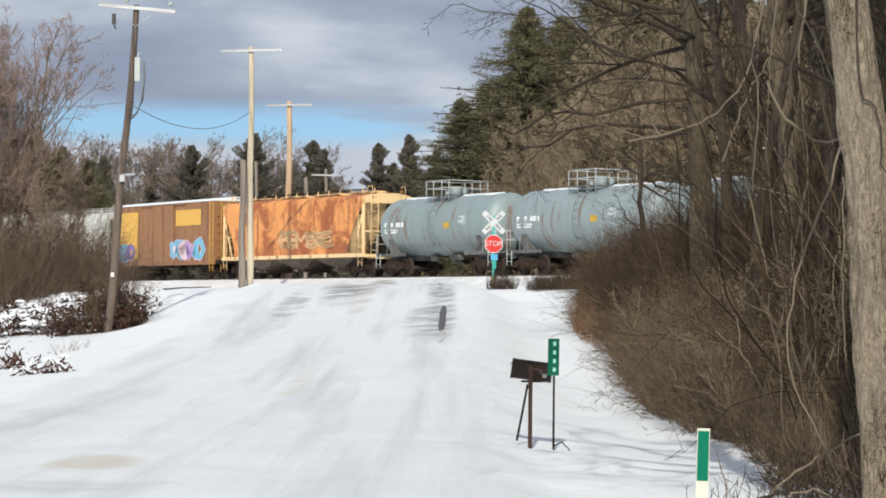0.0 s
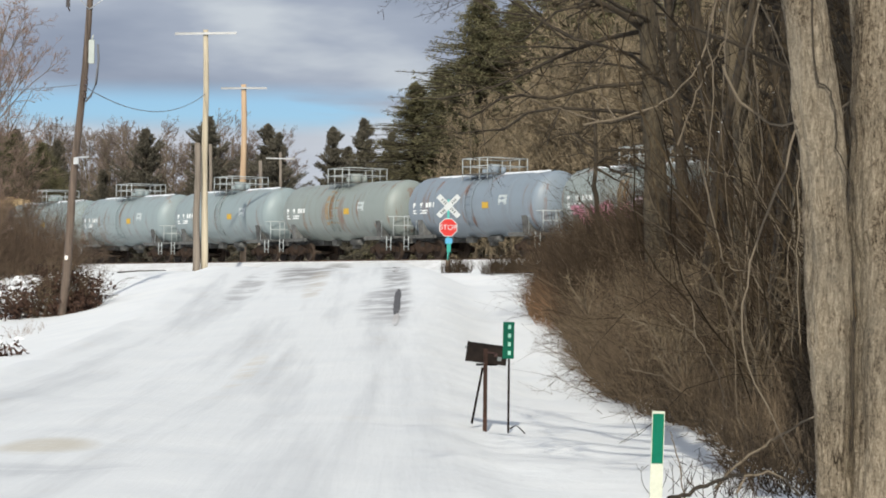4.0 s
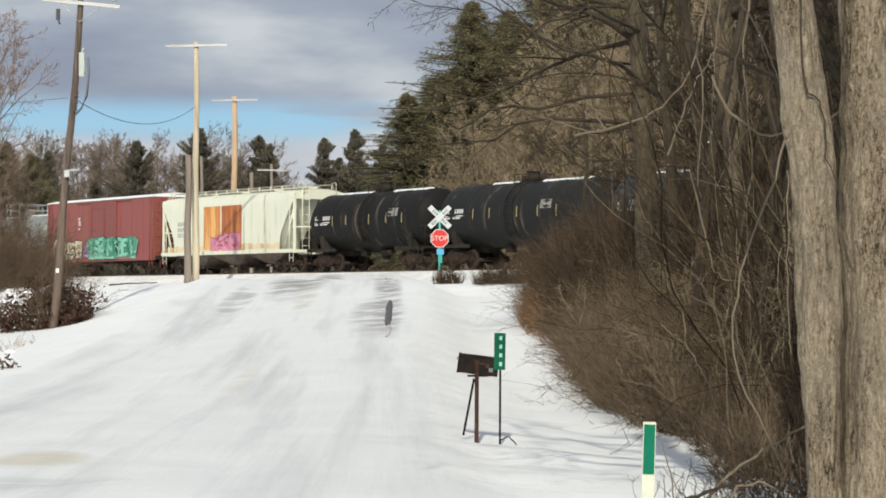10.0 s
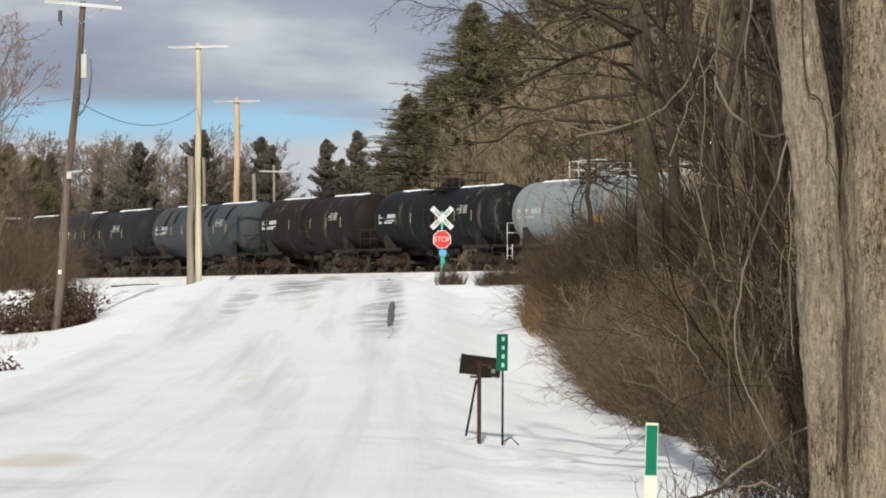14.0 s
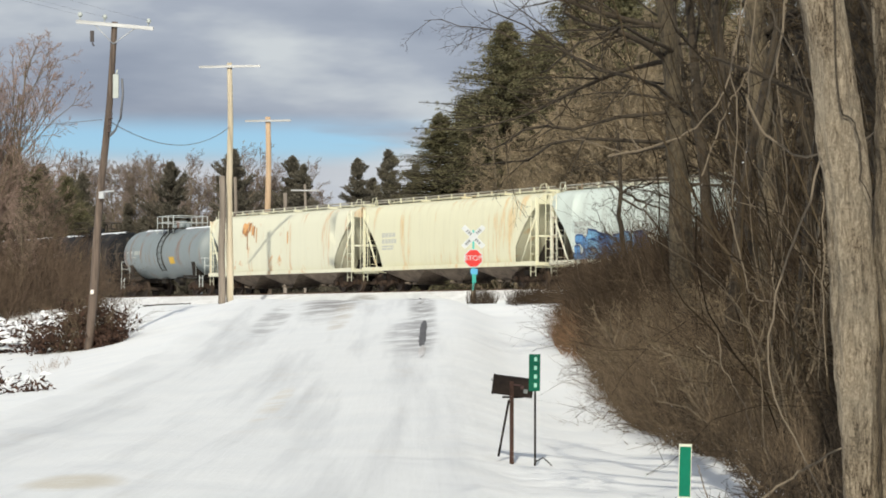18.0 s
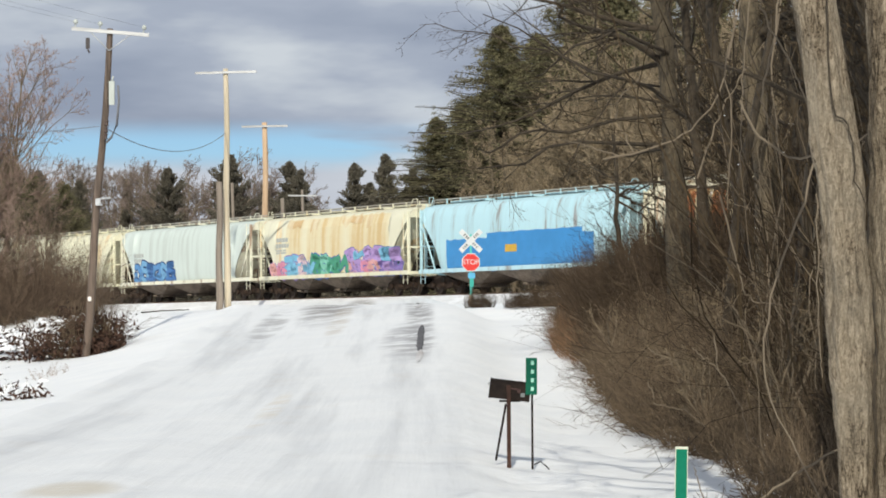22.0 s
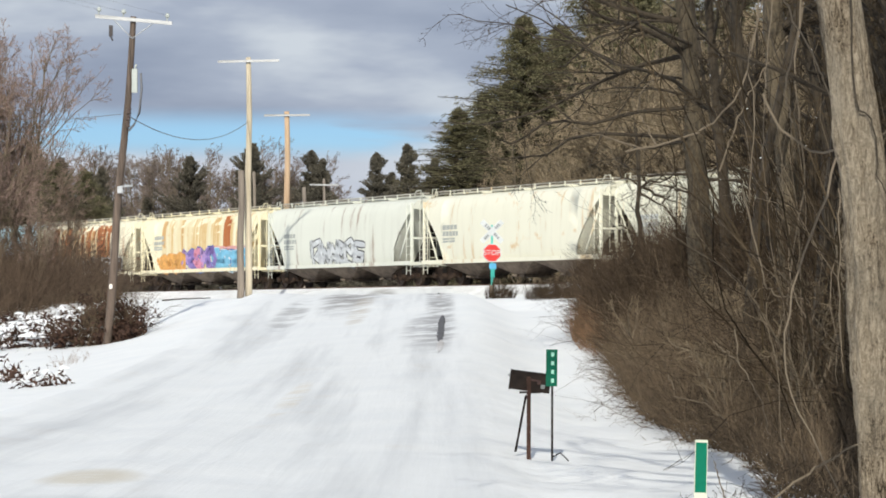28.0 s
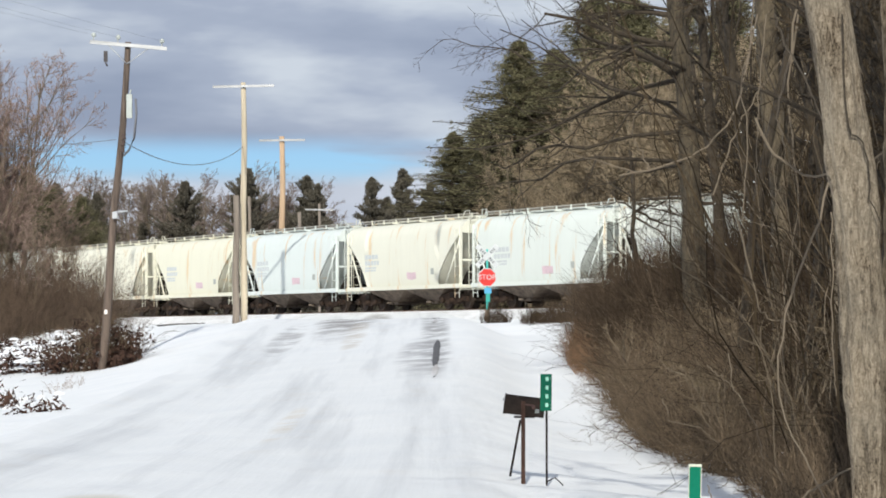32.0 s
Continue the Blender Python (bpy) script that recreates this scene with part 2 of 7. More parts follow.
# ---- mesh tools ----
class Shape:
    """Collects faces of one part."""

    def __init__(self):
        self.v, self.f, self.s = [], [], []

    def face(self, pts, smooth=False):
        k = len(self.v)
        self.v += [tuple(p) for p in pts]
        self.f.append(tuple(range(k, k + len(pts))))
        self.s.append(smooth)

    def box(self, c, size, m=None, taper=1.0):
        """A block about c; taper shrinks its top."""
        k = len(self.v)
        x, y, z = (q / 2 for q in size)
        for sz in (-1, 1):
            g = taper if sz > 0 else 1.0
            for sx, sy in ((-1, -1), (1, -1), (1, 1), (-1, 1)):
                p = Vector((sx * x * g, sy * y * g, sz * z))
                p = m @ p if m else p
                self.v.append((c[0] + p.x, c[1] + p.y, c[2] + p.z))
        for q in ((3, 2, 1, 0), (4, 5, 6, 7), (0, 1, 5, 4), (1, 2, 6, 5), (2, 3, 7, 6), (3, 0, 4, 7)):
            self.f.append(tuple(k + i for i in q))
            self.s.append(False)
        return self

    def bar(self, a, b, r, n=6, r2=None, caps=True):
        """A round bar from a to b."""
        return self.tube([a, b], [r, r if r2 is None else r2], n, caps)

    def tube(self, pts, rad, n=6, caps=True):
        k = len(self.v)
        pts = [Vector(p) for p in pts]
        for i, p in enumerate(pts):
            t = (pts[min(i + 1, len(pts) - 1)] - pts[max(i - 1, 0)]).normalized()
            ref = Vector((0, 0, 1)) if abs(t.z) < 0.9 else Vector((1, 0, 0))
            u = t.cross(ref).normalized()
            w = t.cross(u)
            for j in range(n):
                a = 2 * math.pi * j / n
                self.v.append(tuple(p + (u * math.cos(a) + w * math.sin(a)) * rad[i]))
        for i in range(len(pts) - 1):
            for j in range(n):
                a, b = k + i * n + j, k + i * n + (j + 1) % n
                self.f.append((a, a + n, b + n, b))
                self.s.append(n > 4)
        if caps:
            self.f.append(tuple(k + j for j in range(n)))
            self.f.append(tuple(k + (len(pts) - 1) * n + j for j in range(n))[::-1])
            self.s += [False, False]
        return self

    def grid(self, rows, smooth=True, closed=False):
        k, n = len(self.v), len(rows[0])
        for r in rows:
            self.v += [tuple(p) for p in r]
        for i in range(len(rows) - 1):
            for j in range(n if closed else n - 1):
                a, b = k + i * n + j, k + i * n + (j + 1) % n
                self.f.append((a, b, b + n, a + n))
                self.s.append(smooth)
        return self

    def slab(self, outline, axis, lo, hi):
        """A flat outline (two coordinates) given thickness along an axis."""
        def put(p, h):
            q = list(p)
            q.insert(axis, h)
            return q
        k, n = len(self.v), len(outline)
        self.v += [tuple(put(p, lo)) for p in outline] + [tuple(put(p, hi)) for p in outline]
        self.f += [tuple(range(k, k + n))[::-1], tuple(range(k + n, k + 2 * n))]
        self.s += [False, False]
        for j in range(n):
            i = (j + 1) % n
            self.f.append((k + j, k + i, k + n + i, k + n + j))
            self.s.append(False)
        return self

    def mesh(self, name, mat):
        me = bpy.data.meshes.new(name)
        me.from_pydata(self.v, [], self.f)
        me.polygons.foreach_set("use_smooth", self.s)
        bm = bmesh.new()
        bm.from_mesh(me)
        bmesh.ops.recalc_face_normals(bm, faces=bm.faces)
        bm.to_mesh(me)
        bm.free()
        if mat:
            me.materials.append(mat)
        return me


def part(name, shape, mat, parent=None, label="", at=None):
    me = shape if isinstance(shape, bpy.types.Mesh) else shape.mesh(name, mat)
    ob = new(name, me)
    if parent:
        ob.parent = parent
    if at:
        ob.matrix_basis = at
    if label:
        ob["label"] = label
    return ob


def thing(name, label, category, at=None, group="", kind=""):
    ob = new(name)
    if at:
        ob.matrix_basis = at
    return tagged(ob, label, category, group, kind)


def array_mesh(name, verts, quads, mat, smooth=False):
    """A mesh out of large arrays of corners and of faces with four (or three) corners."""
    me = bpy.data.meshes.new(name)
    n, w = quads.shape
    me.vertices.add(len(verts))
    me.vertices.foreach_set("co", np.ascontiguousarray(verts, dtype=np.float32).ravel())
    me.loops.add(n * w)
    me.loops.foreach_set("vertex_index", np.ascontiguousarray(quads, dtype=np.int32).ravel())
    me.polygons.add(n)
    me.polygons.foreach_set("loop_start", np.arange(0, n * w, w, dtype=np.int32))
    me.polygons.foreach_set("loop_total", np.full(n, w, dtype=np.int32))
    me.polygons.foreach_set("use_smooth", np.full(n, smooth, dtype=bool))
    me.update(calc_edges=True)
    me.materials.append(mat)
    return me


def stems_mesh(name, groups, mat, sides=3):
    """Tapered stems as tubes: groups of (paths N x K x 3, radii N x K)."""
    vs, qs, base = [], [], 0
    for paths, radii in groups:
        n, k, _ = paths.shape
        t = np.gradient(paths, axis=1)
        t /= np.linalg.norm(t, axis=2, keepdims=True) + 1e-9
        mean = t.mean(axis=1)
        ref = np.where(np.abs(mean[:, 2:3]) < 0.8, np.array([[0.0, 0, 1]]), np.array([[1.0, 0, 0]]))
        u = np.cross(t, ref[:, None, :])
        u /= np.linalg.norm(u, axis=2, keepdims=True) + 1e-9
        w = np.cross(t, u)
        ang = np.arange(sides) * 2 * np.pi / sides
        ring = (u[:, :, None, :] * np.cos(ang)[None, None, :, None] + w[:, :, None, :] * np.sin(ang)[None, None, :, None])
        v = paths[:, :, None, :] + ring * radii[:, :, None, None]
        idx = np.arange(n * k * sides).reshape(n, k, sides) + base
        nxt = np.roll(idx, -1, axis=2)
        q = np.stack([idx[:, :-1], idx[:, 1:], nxt[:, 1:], nxt[:, :-1]], axis=-1).reshape(-1, 4)
        vs.append(v.reshape(-1, 3))
        qs.append(q)
        base += n * k * sides
    return array_mesh(name, np.concatenate(vs), np.concatenate(qs), mat, sides > 4)


def sprout(rng, start, way, length, k=5, rise=0.1, wiggle=0.12):
    """Paths from start points along ways, bending a little and rising."""
    n = len(start)
    way = way / (np.linalg.norm(way, axis=1, keepdims=True) + 1e-9)
    pts = [start]
    step = (length / (k - 1))[:, None]
    for _ in range(k - 1):
        way = way + rng.normal(0, wiggle, (n, 3)) + np.array([0, 0, rise])
        way /= np.linalg.norm(way, axis=1, keepdims=True)
        pts.append(pts[-1] + way * step)
    return np.stack(pts, axis=1)


def children(rng, paths, radii, count, span, ratio, spread, rise, wiggle, k=5, rmin=0.004, thin=0.55):
    """Side shoots from parent paths."""
    n, kk, _ = paths.shape
    par = np.repeat(np.arange(n), count)
    m = len(par)
    pos = rng.uniform(span[0], span[1], m) * (kk - 1)
    i = np.minimum(pos.astype(int), kk - 2)
    f = (pos - i)[:, None]
    start = paths[par, i] * (1 - f) + paths[par, i + 1] * f
    along = paths[par, i + 1] - paths[par, i]
    along /= np.linalg.norm(along, axis=1, keepdims=True) + 1e-9
    side = rng.normal(0, 1, (m, 3))
    side -= along * (side * along).sum(1, keepdims=True)
    side /= np.linalg.norm(side, axis=1, keepdims=True) + 1e-9
    ang = rng.uniform(spread[0], spread[1], m)[:, None]
    way = along * np.cos(ang) + side * np.sin(ang)
    plen = np.linalg.norm(np.diff(paths, axis=1), axis=2).sum(1)[par]
    length = plen * ratio * rng.uniform(0.55, 1.15, m) * (1.15 - 0.6 * pos / (kk - 1))
    r0 = np.maximum(rmin, (radii[par, i] * (1 - f[:, 0]) + radii[par, i + 1] * f[:, 0]) * thin)
    p = sprout(rng, start, way, length, k, rise, wiggle)
    return p, r0[:, None] * np.linspace(1, 0.35, k)[None, :]


# ---- lie of the land ----
def ease(a, b, x):
    t = min(1, max(0, (x - a) / (b - a)))
    return t * t * (3 - 2 * t)


def table(tab, x):
    if x <= tab[0][0]:
        return tab[0][1]
    for (a, p), (b, q) in zip(tab, tab[1:]):
        if x <= b:
            return p + (q - p) * (x - a) / (b - a)
    return tab[-1][1]


def track_gap(x, y):
    """Metres from the middle of the track, positive on the near side."""
    return (77.87 - x - 0.6 * y) * 0.85749


BANK = ((-60, 2.3), (-14, 2.6), (-4, 2.9), (-2, 3.0), (2, 3.0), (4, 2.78), (10, 2.56), (20, 2.55), (24, 2.45), (28, 1.85), (33, 1.25), (41, 0.5), (49, 0.05), (56, 0), (90, 0))
RAIL_TOP = 3.42


def height(x, y):
    d = track_gap(x, y)
    z = sum(table(BANK, d + k) for k in (-2, -1, 0, 1, 2)) / 5
    road = 1 - ease(3.3, 5.0, abs(x + 3.2))
    z += road * (0.10 + 0.22 * (ease(9, 2.2, d) if d > 0 else ease(-9, -2.2, d)))
    z -= 0.45 * ease(-7.5, -12, x) * ease(50, 38, d) * ease(24, 31, d)
    z -= 0.55 * ease(0.9, 2.6, x) * ease(10, 15, d) * ease(52, 36, d)
    z -= 0.10 * ease(0.3, 1.2, x) * ease(30, 40, d)
    return z


def on_land(x, y, sink=0.0):
    n = noise.noise(Vector((x * 0.35, y * 0.35, 0))) * 0.05 * (1 - 0.7 * ease(40, 60, y)) + noise.noise(Vector((x * 1.3, y * 1.3, 4))) * 0.016 * ease(62, 42, y)
    if y < 75:
        # wind ripples on the verges
        side = (ease(0.3, 1.4, x) + ease(-6.4, -8.0, x)) * ease(58, 36, y)
        n += side * (0.085 * noise.noise(Vector((x * 0.55 + y * 0.22, y * 0.62, 11))) + 0.035 * noise.noise(Vector((x * 1.4 - y * 0.3, y * 1.05, 14))))
    if 15 < y < 130:
        # ploughed ridges beside the lanes and shallow wheel ruts
        k = 0.55 + 0.9 * noise.noise(Vector((x * 0.5, y * 0.22, 9)))
        n += k * (0.20 * math.exp(-((x + 7.0) / 0.45) ** 2) + 0.10 * math.exp(-((x + 5.9) / 0.3) ** 2) + 0.045 * ease(70, 45, y) * math.exp(-((x - 0.65) / 0.3) ** 2))
        n -= 0.028 * sum(math.exp(-((x - c) / 0.28) ** 2) for c in (-2.9, -1.6, 0.0)) + 0.055 * math.exp(-((x + 4.65) / 0.42) ** 2)
    return height(x, y) + n * ease(2.0, 4.5, abs(track_gap(x, y))) - sink


def along_track(s, off=0.0, z=RAIL_TOP):
    """A place s metres along the track; off to the near side."""
    return Vector((77.372 - 0.51450 * s - 0.85749 * off, 0.823 + 0.85749 * s - 0.51450 * off, z))


TRACK_TURN = math.degrees(math.atan2(0.85749, -0.51450))


def snow_material():
    m, add, b = material("snow", 0.62)
    co = add("ShaderNodeTexCoord").outputs["Object"]
    fine = add("ShaderNodeTexNoise", ins={"Vector": co, "Scale": 5.0, "Detail": 8.0, "Roughness": 0.65}).outputs[0]
    wide = add("ShaderNodeTexNoise", ins={"Vector": co, "Scale": 0.5, "Detail": 5.0, "Roughness": 0.6}).outputs[0]
    mp = add("ShaderNodeMapping", ins={"Vector": co, "Scale": (1.25, 0.036, 1.0)}).outputs[0]
    lane = add("ShaderNodeTexNoise", ins={"Vector": mp, "Scale": 1.0, "Detail": 5.0, "Roughness": 0.56}).outputs[0]
    x = add("ShaderNodeSeparateXYZ", ins={0: co}).outputs[0]
    off = calc(add, "ABSOLUTE", calc(add, "ADD", x, 3.1))
    road = add("ShaderNodeMapRange", interpolation_type="SMOOTHSTEP", ins={0: off, 1: 4.6, 2: 2.8, 3: 0.0, 4: 1.0}).outputs[0]
    col = ramp(add, wide, [(0.3, (0.80, 0.812, 0.82)), (0.7, (0.89, 0.89, 0.88))])
    worn = calc(add, "MULTIPLY", road, ramp(add, lane, [(0.48, (0, 0, 0)), (0.72, (1, 1, 1))]))
    col = mix(add, calc(add, "MULTIPLY", road, 0.36), col, (0.64, 0.65, 0.655))
    col = mix(add, calc(add, "MULTIPLY", worn, 0.75), col, (0.52, 0.53, 0.545))
    stain = calc(add, "MULTIPLY", road, ramp(add, calc(add, "MULTIPLY", lane, wide), [(0.33, (0, 0, 0)), (0.46, (1, 1, 1))]))
    col = mix(add, calc(add, "MULTIPLY", stain, 0.2), col, (0.50, 0.41, 0.30))
    # smears of thawed road near the crossing, and a sandy spot in the lane
    spot = add("ShaderNodeTexNoise", ins={"Vector": co, "Scale": 0.75, "Detail": 7.0, "Roughness": 0.68, "Distortion": 0.6}).outputs[0]
    y = add("ShaderNodeSeparateXYZ", ins={0: co}).outputs[1]

    def zone(cx, wx, cy, wy):
        a = calc(add, "POWER", calc(add, "DIVIDE", calc(add, "SUBTRACT", x, cx), wx), 2.0)
        c = calc(add, "POWER", calc(add, "DIVIDE", calc(add, "SUBTRACT", y, cy), wy), 2.0)
        return add("ShaderNodeMapRange", interpolation_type="SMOOTHSTEP", ins={0: calc(add, "ADD", a, c), 1: 1.2, 2: 0.1, 3: 0.0, 4: 1.0}).outputs[0]
    for cx, wx, cy, wy, lo, amount, tone in ((-2.9, 1.0, 112, 20, 0.30, 0.95, (0.22, 0.20, 0.18)), (-3.1, 1.2, 91, 14, 0.40, 0.9, (0.25, 0.23, 0.22)),
                                             (-4.8, 0.6, 82, 9, 0.42, 0.7, (0.30, 0.29, 0.29)), (0.0, 0.5, 86, 30, 0.40, 0.85, (0.26, 0.25, 0.25)),
                                             (-0.3, 0.8, 67, 9, 0.40, 0.75, (0.30, 0.29, 0.30)), (-2.5, 0.4, 80, 9, 0.45, 0.55, (0.46, 0.38, 0.28)),
                                             (-3.55, 0.55, 26, 1.6, 0.30, 0.60, (0.55, 0.47, 0.33)),
                                             (-2.6, 0.25, 45, 6, 0.42, 0.5, (0.60, 0.52, 0.40)), (-3.2, 1.0, 22.6, 1.0, 0.38, 0.45, (0.45, 0.46, 0.48))):
        k = calc(add, "MULTIPLY", zone(cx, wx, cy, wy), ramp(add, spot, [(lo, (0, 0, 0)), (lo + 0.16, (1, 1, 1))]))
        col = mix(add, calc(add, "MULTIPLY", k, amount), col, tone)
    joined(b, "Base Color", col)
    crust = add("ShaderNodeTexNoise", ins={"Vector": co, "Scale": 2.2, "Detail": 5.0, "Roughness": 0.55, "Distortion": 0.4}).outputs[0]
    fine = calc(add, "MULTIPLY_ADD", calc(add, "MULTIPLY", crust, calc(add, "SUBTRACT", 1.0, road)), 6.0, fine)
    h = calc(add, "MULTIPLY_ADD", fine, 0.10, calc(add, "ADD", calc(add, "MULTIPLY", wide, 1.0), calc(add, "MULTIPLY", calc(add, "MULTIPLY", lane, road), 0.8)))
    bumped(add, b, h, 0.7, 0.09)
    return m


SNOW = snow_material()


def spaced(lo, hi, near, mid, grow):
    """Grid lines, fine about mid and wider with distance."""
    out, x, s = [mid], mid, near
    while x < hi:
        x += s
        s *= grow
        out.append(min(x, hi))
    x, s = mid, near
    while x > lo:
        x -= s
        s *= grow
        out.insert(0, max(x, lo))
    return out


def build_ground():
    xs = spaced(-2600, 2600, 0.17, -3.2, 1.024)
    ys = [-2600, -600, -150, -40, -10, 0, 6, 12, 16]
    y = 18.0
    while y < 165:
        ys.append(y)
        y += 0.45 if y < 70 else 0.6
    s = 0.8
    while y < 3800:
        ys.append(y)
        s *= 1.12
        y += s
    g = Shape()
    g.grid([[(x, yy, on_land(x, yy)) for x in xs] for yy in ys])
    me = g.mesh("ground", SNOW)
    tagged(new("ground", me), "snow-covered ground with a packed snowy road rising to the rails", "ground", kind="structure")


build_ground()


def bare_patch(cx, cy, w, l, seed, mat, lift=0.012):
    """A ragged worn spot in the packed snow of the road."""
    rng = random.Random(seed)
    n, rows = max(4, int(l / 0.4)), []
    for j in range(n + 1):
        t = 2 * j / n - 1
        half = w / 2 * max(0.04, (1 - t * t)) ** 0.35 * rng.uniform(0.66, 1.08)
        mid = cx + (rng.uniform(-0.04, 0.04) + 0.16 * t) * w
        y = cy + t * l / 2
        rows.append([(mid + half * u, y, on_land(mid + half * u, y) + lift * (1 if abs(u) < 0.9 else 0.3)) for u in (-1, -0.6, -0.2, 0.2, 0.6, 1)])
    g = Shape().grid(rows)
    return tagged(part("road_patch", g, mat), "worn dark patch of bare road in the packed snow", "road patch", kind="structure")


ASPHALT = grained("wet_asphalt", (0.03, 0.028, 0.028), (0.13, 0.12, 0.12), 5, rough=0.6, bump=0.5)
SLUSH = grained("dirty_slush", (0.30, 0.27, 0.25), (0.66, 0.65, 0.65), 1.6, (1.5, 0.5, 1), rough=0.6, bump=0.4)


# ---- the track ----
def build_track():
    deck = Shape()
    rows = []
    for off, z in ((-3.4, 2.7), (-2.2, RAIL_TOP - 0.14), (-0.95, RAIL_TOP - 0.10), (-0.6, RAIL_TOP - 0.13), (0.6, RAIL_TOP - 0.13), (0.95, RAIL_TOP - 0.07), (2.2, RAIL_TOP - 0.09), (3.6, 2.85)):
        rows.append([along_track(s, off, z) for s in range(-60, 420, 6)])
    deck.grid(rows, smooth=False)
    ballast = grained("snowy_ballast", (0.58, 0.57, 0.56), (0.88, 0.88, 0.89), 3.0, rough=0.9, bump=0.8, dist=0.05, vary=0)
    line = thing("railway_track", "straight railway track on snowy ballast", "railway track", kind="structure")
    part("ballast", deck, ballast, line)
    steel = grained("rail_steel", (0.09, 0.0525, 0.033), (0.24, 0.15, 0.105), 7, rough=0.5, metal=0.5)
    for off in (-0.7525, 0.7525):
        r = Shape()
        prof = [(-0.07, -0.17), (0.07, -0.17), (0.07, -0.155), (0.012, -0.13), (0.012, -0.04), (0.036, -0.03), (0.036, 0), (-0.036, 0), (-0.036, -0.03), (-0.012, -0.04), (-0.012, -0.13), (-0.07, -0.155)]
        r.grid([[along_track(s, off + a, RAIL_TOP + b) for a, b in prof] for s in (-60, 60, 120, 180, 420)], smooth=False, closed=True)
        part("rail", r, steel, line)


build_track()

# ---- freight cars; x runs forward, y to the near side, z up from the rail ----
AXLES, CARS = [], []
BAY_STEEL = grained("bay_steel", (0.0675, 0.054, 0.045), (0.225, 0.18, 0.1425), 4, rough=0.8, shine=0.2)


def truck_shapes():
    frame_ = Shape()
    for s in (-1, 1):
        y = s * 1.02
        outline = [(-1.28, 0.40), (-1.28, 0.62), (-1.05, 0.66), (-0.55, 0.80), (-0.30, 0.86), (0.30, 0.86), (0.55, 0.80), (1.05, 0.66), (1.28, 0.62), (1.28, 0.40), (1.0, 0.38), (0.72, 0.50), (0.42, 0.26), (-0.42, 0.26), (-0.72, 0.50), (-1.0, 0.38)]
        frame_.slab(outline, 1, y - 0.09, y + 0.09)
        for x in (-0.88, 0.88):
            frame_.bar((x, y + s * 0.05, 0.457), (x, y + s * 0.22, 0.457), 0.13, 8)
        for x in (-0.16, 0.0, 0.16):
            frame_.bar((x, y + s * 0.10, 0.34), (x, y + s * 0.10, 0.60), 0.075, 8)
    bolster = Shape().box((0, 0, 0.72), (0.36, 2.3, 0.26)).bar((0, 0, 0.85), (0, 0, 1.0), 0.2, 10)
    rod = Shape()
    for x in (-0.45, 0.45):
        rod.box((x, 0, 0.42), (0.10, 1.7, 0.14))
    return frame_.mesh("side_frame", RUSTY), bolster.mesh("bolster", STEEL_DARK), rod.mesh("brake_beam", STEEL_DARK)


def wheelset_shape():
    g = Shape().bar((0, -1.08, 0), (0, 1.08, 0), 0.085, 8)
    for s in (-1, 1):
        n, rows = 20, []
        for y, r in ((0.66, 0.10), (0.685, 0.36), (0.675, 0.40), (0.675, 0.487), (0.71, 0.487), (0.72, 0.457), (0.82, 0.455), (0.82, 0.39), (0.77, 0.36), (0.76, 0.14), (0.80, 0.12), (0.80, 0.0)):
            rows.append([(math.cos(2 * math.pi * i / n) * r, s * y, math.sin(2 * math.pi * i / n) * r) for i in range(n)])
        g.grid(rows, smooth=False, closed=True)
        # a chalked balance mark and the plate's ribs, which show the turning
        for i in range(3):
            a = 2 * math.pi * i / 3
            g.box((math.cos(a) * 0.25, s * 0.775, math.sin(a) * 0.25), (0.05, 0.03, 0.05))
    return g.mesh("wheelset", WHEEL_MAT)


SIDE_FRAME, BOLSTER, BRAKE_BEAM = truck_shapes()
WHEELSET = wheelset_shape()
COUPLER = Shape().box((0, 0, 0), (0.75, 0.16, 0.18)).slab([(0.30, -0.18), (0.62, -0.20), (0.64, 0.02), (0.52, 0.06), (0.50, 0.20), (0.30, 0.18)], 2, -0.14, 0.14).mesh("coupler", RUSTY)


def running_gear(car, length, inset=2.05):
    for s in (1, -1):
        t = part("truck", SIDE_FRAME, None, car, at=pose(s * (length / 2 - inset), 0, 0))
        part("bolster", BOLSTER, None, t)
        part("brake_beam", BRAKE_BEAM, None, t)
        for x in (-0.88, 0.88):
            AXLES.append((part("wheelset", WHEELSET, None, t, at=pose(x, 0, 0.457)), x, CARS[-1][1]))
        part("coupler", COUPLER, None, car, at=pose(s * (length / 2 - 0.38), 0, 0.86, 0, 0, 0 if s > 0 else 180))


def ladder(parent, x, y, z0, z1, mat, w=0.42, along="x", n=None, off=0.0):
    g = Shape()
    for s in (-1, 1):
        a = (x + s * w / 2, y, z0) if along == "x" else (x, y + s * w / 2, z0)
        b = (a[0], a[1], z1)
        g.bar(a, b, 0.024, 5)
    n = n or max(3, round((z1 - z0) / 0.42))
    for i in range(n):
        z = z0 + (i + 0.5) * (z1 - z0) / n
        if along == "x":
            g.bar((x - w / 2, y, z), (x + w / 2, y, z), 0.016, 4)
        else:
            g.bar((x, y - w / 2, z), (x, y + w / 2, z), 0.016, 4)
    return part("ladder", g, mat, parent)


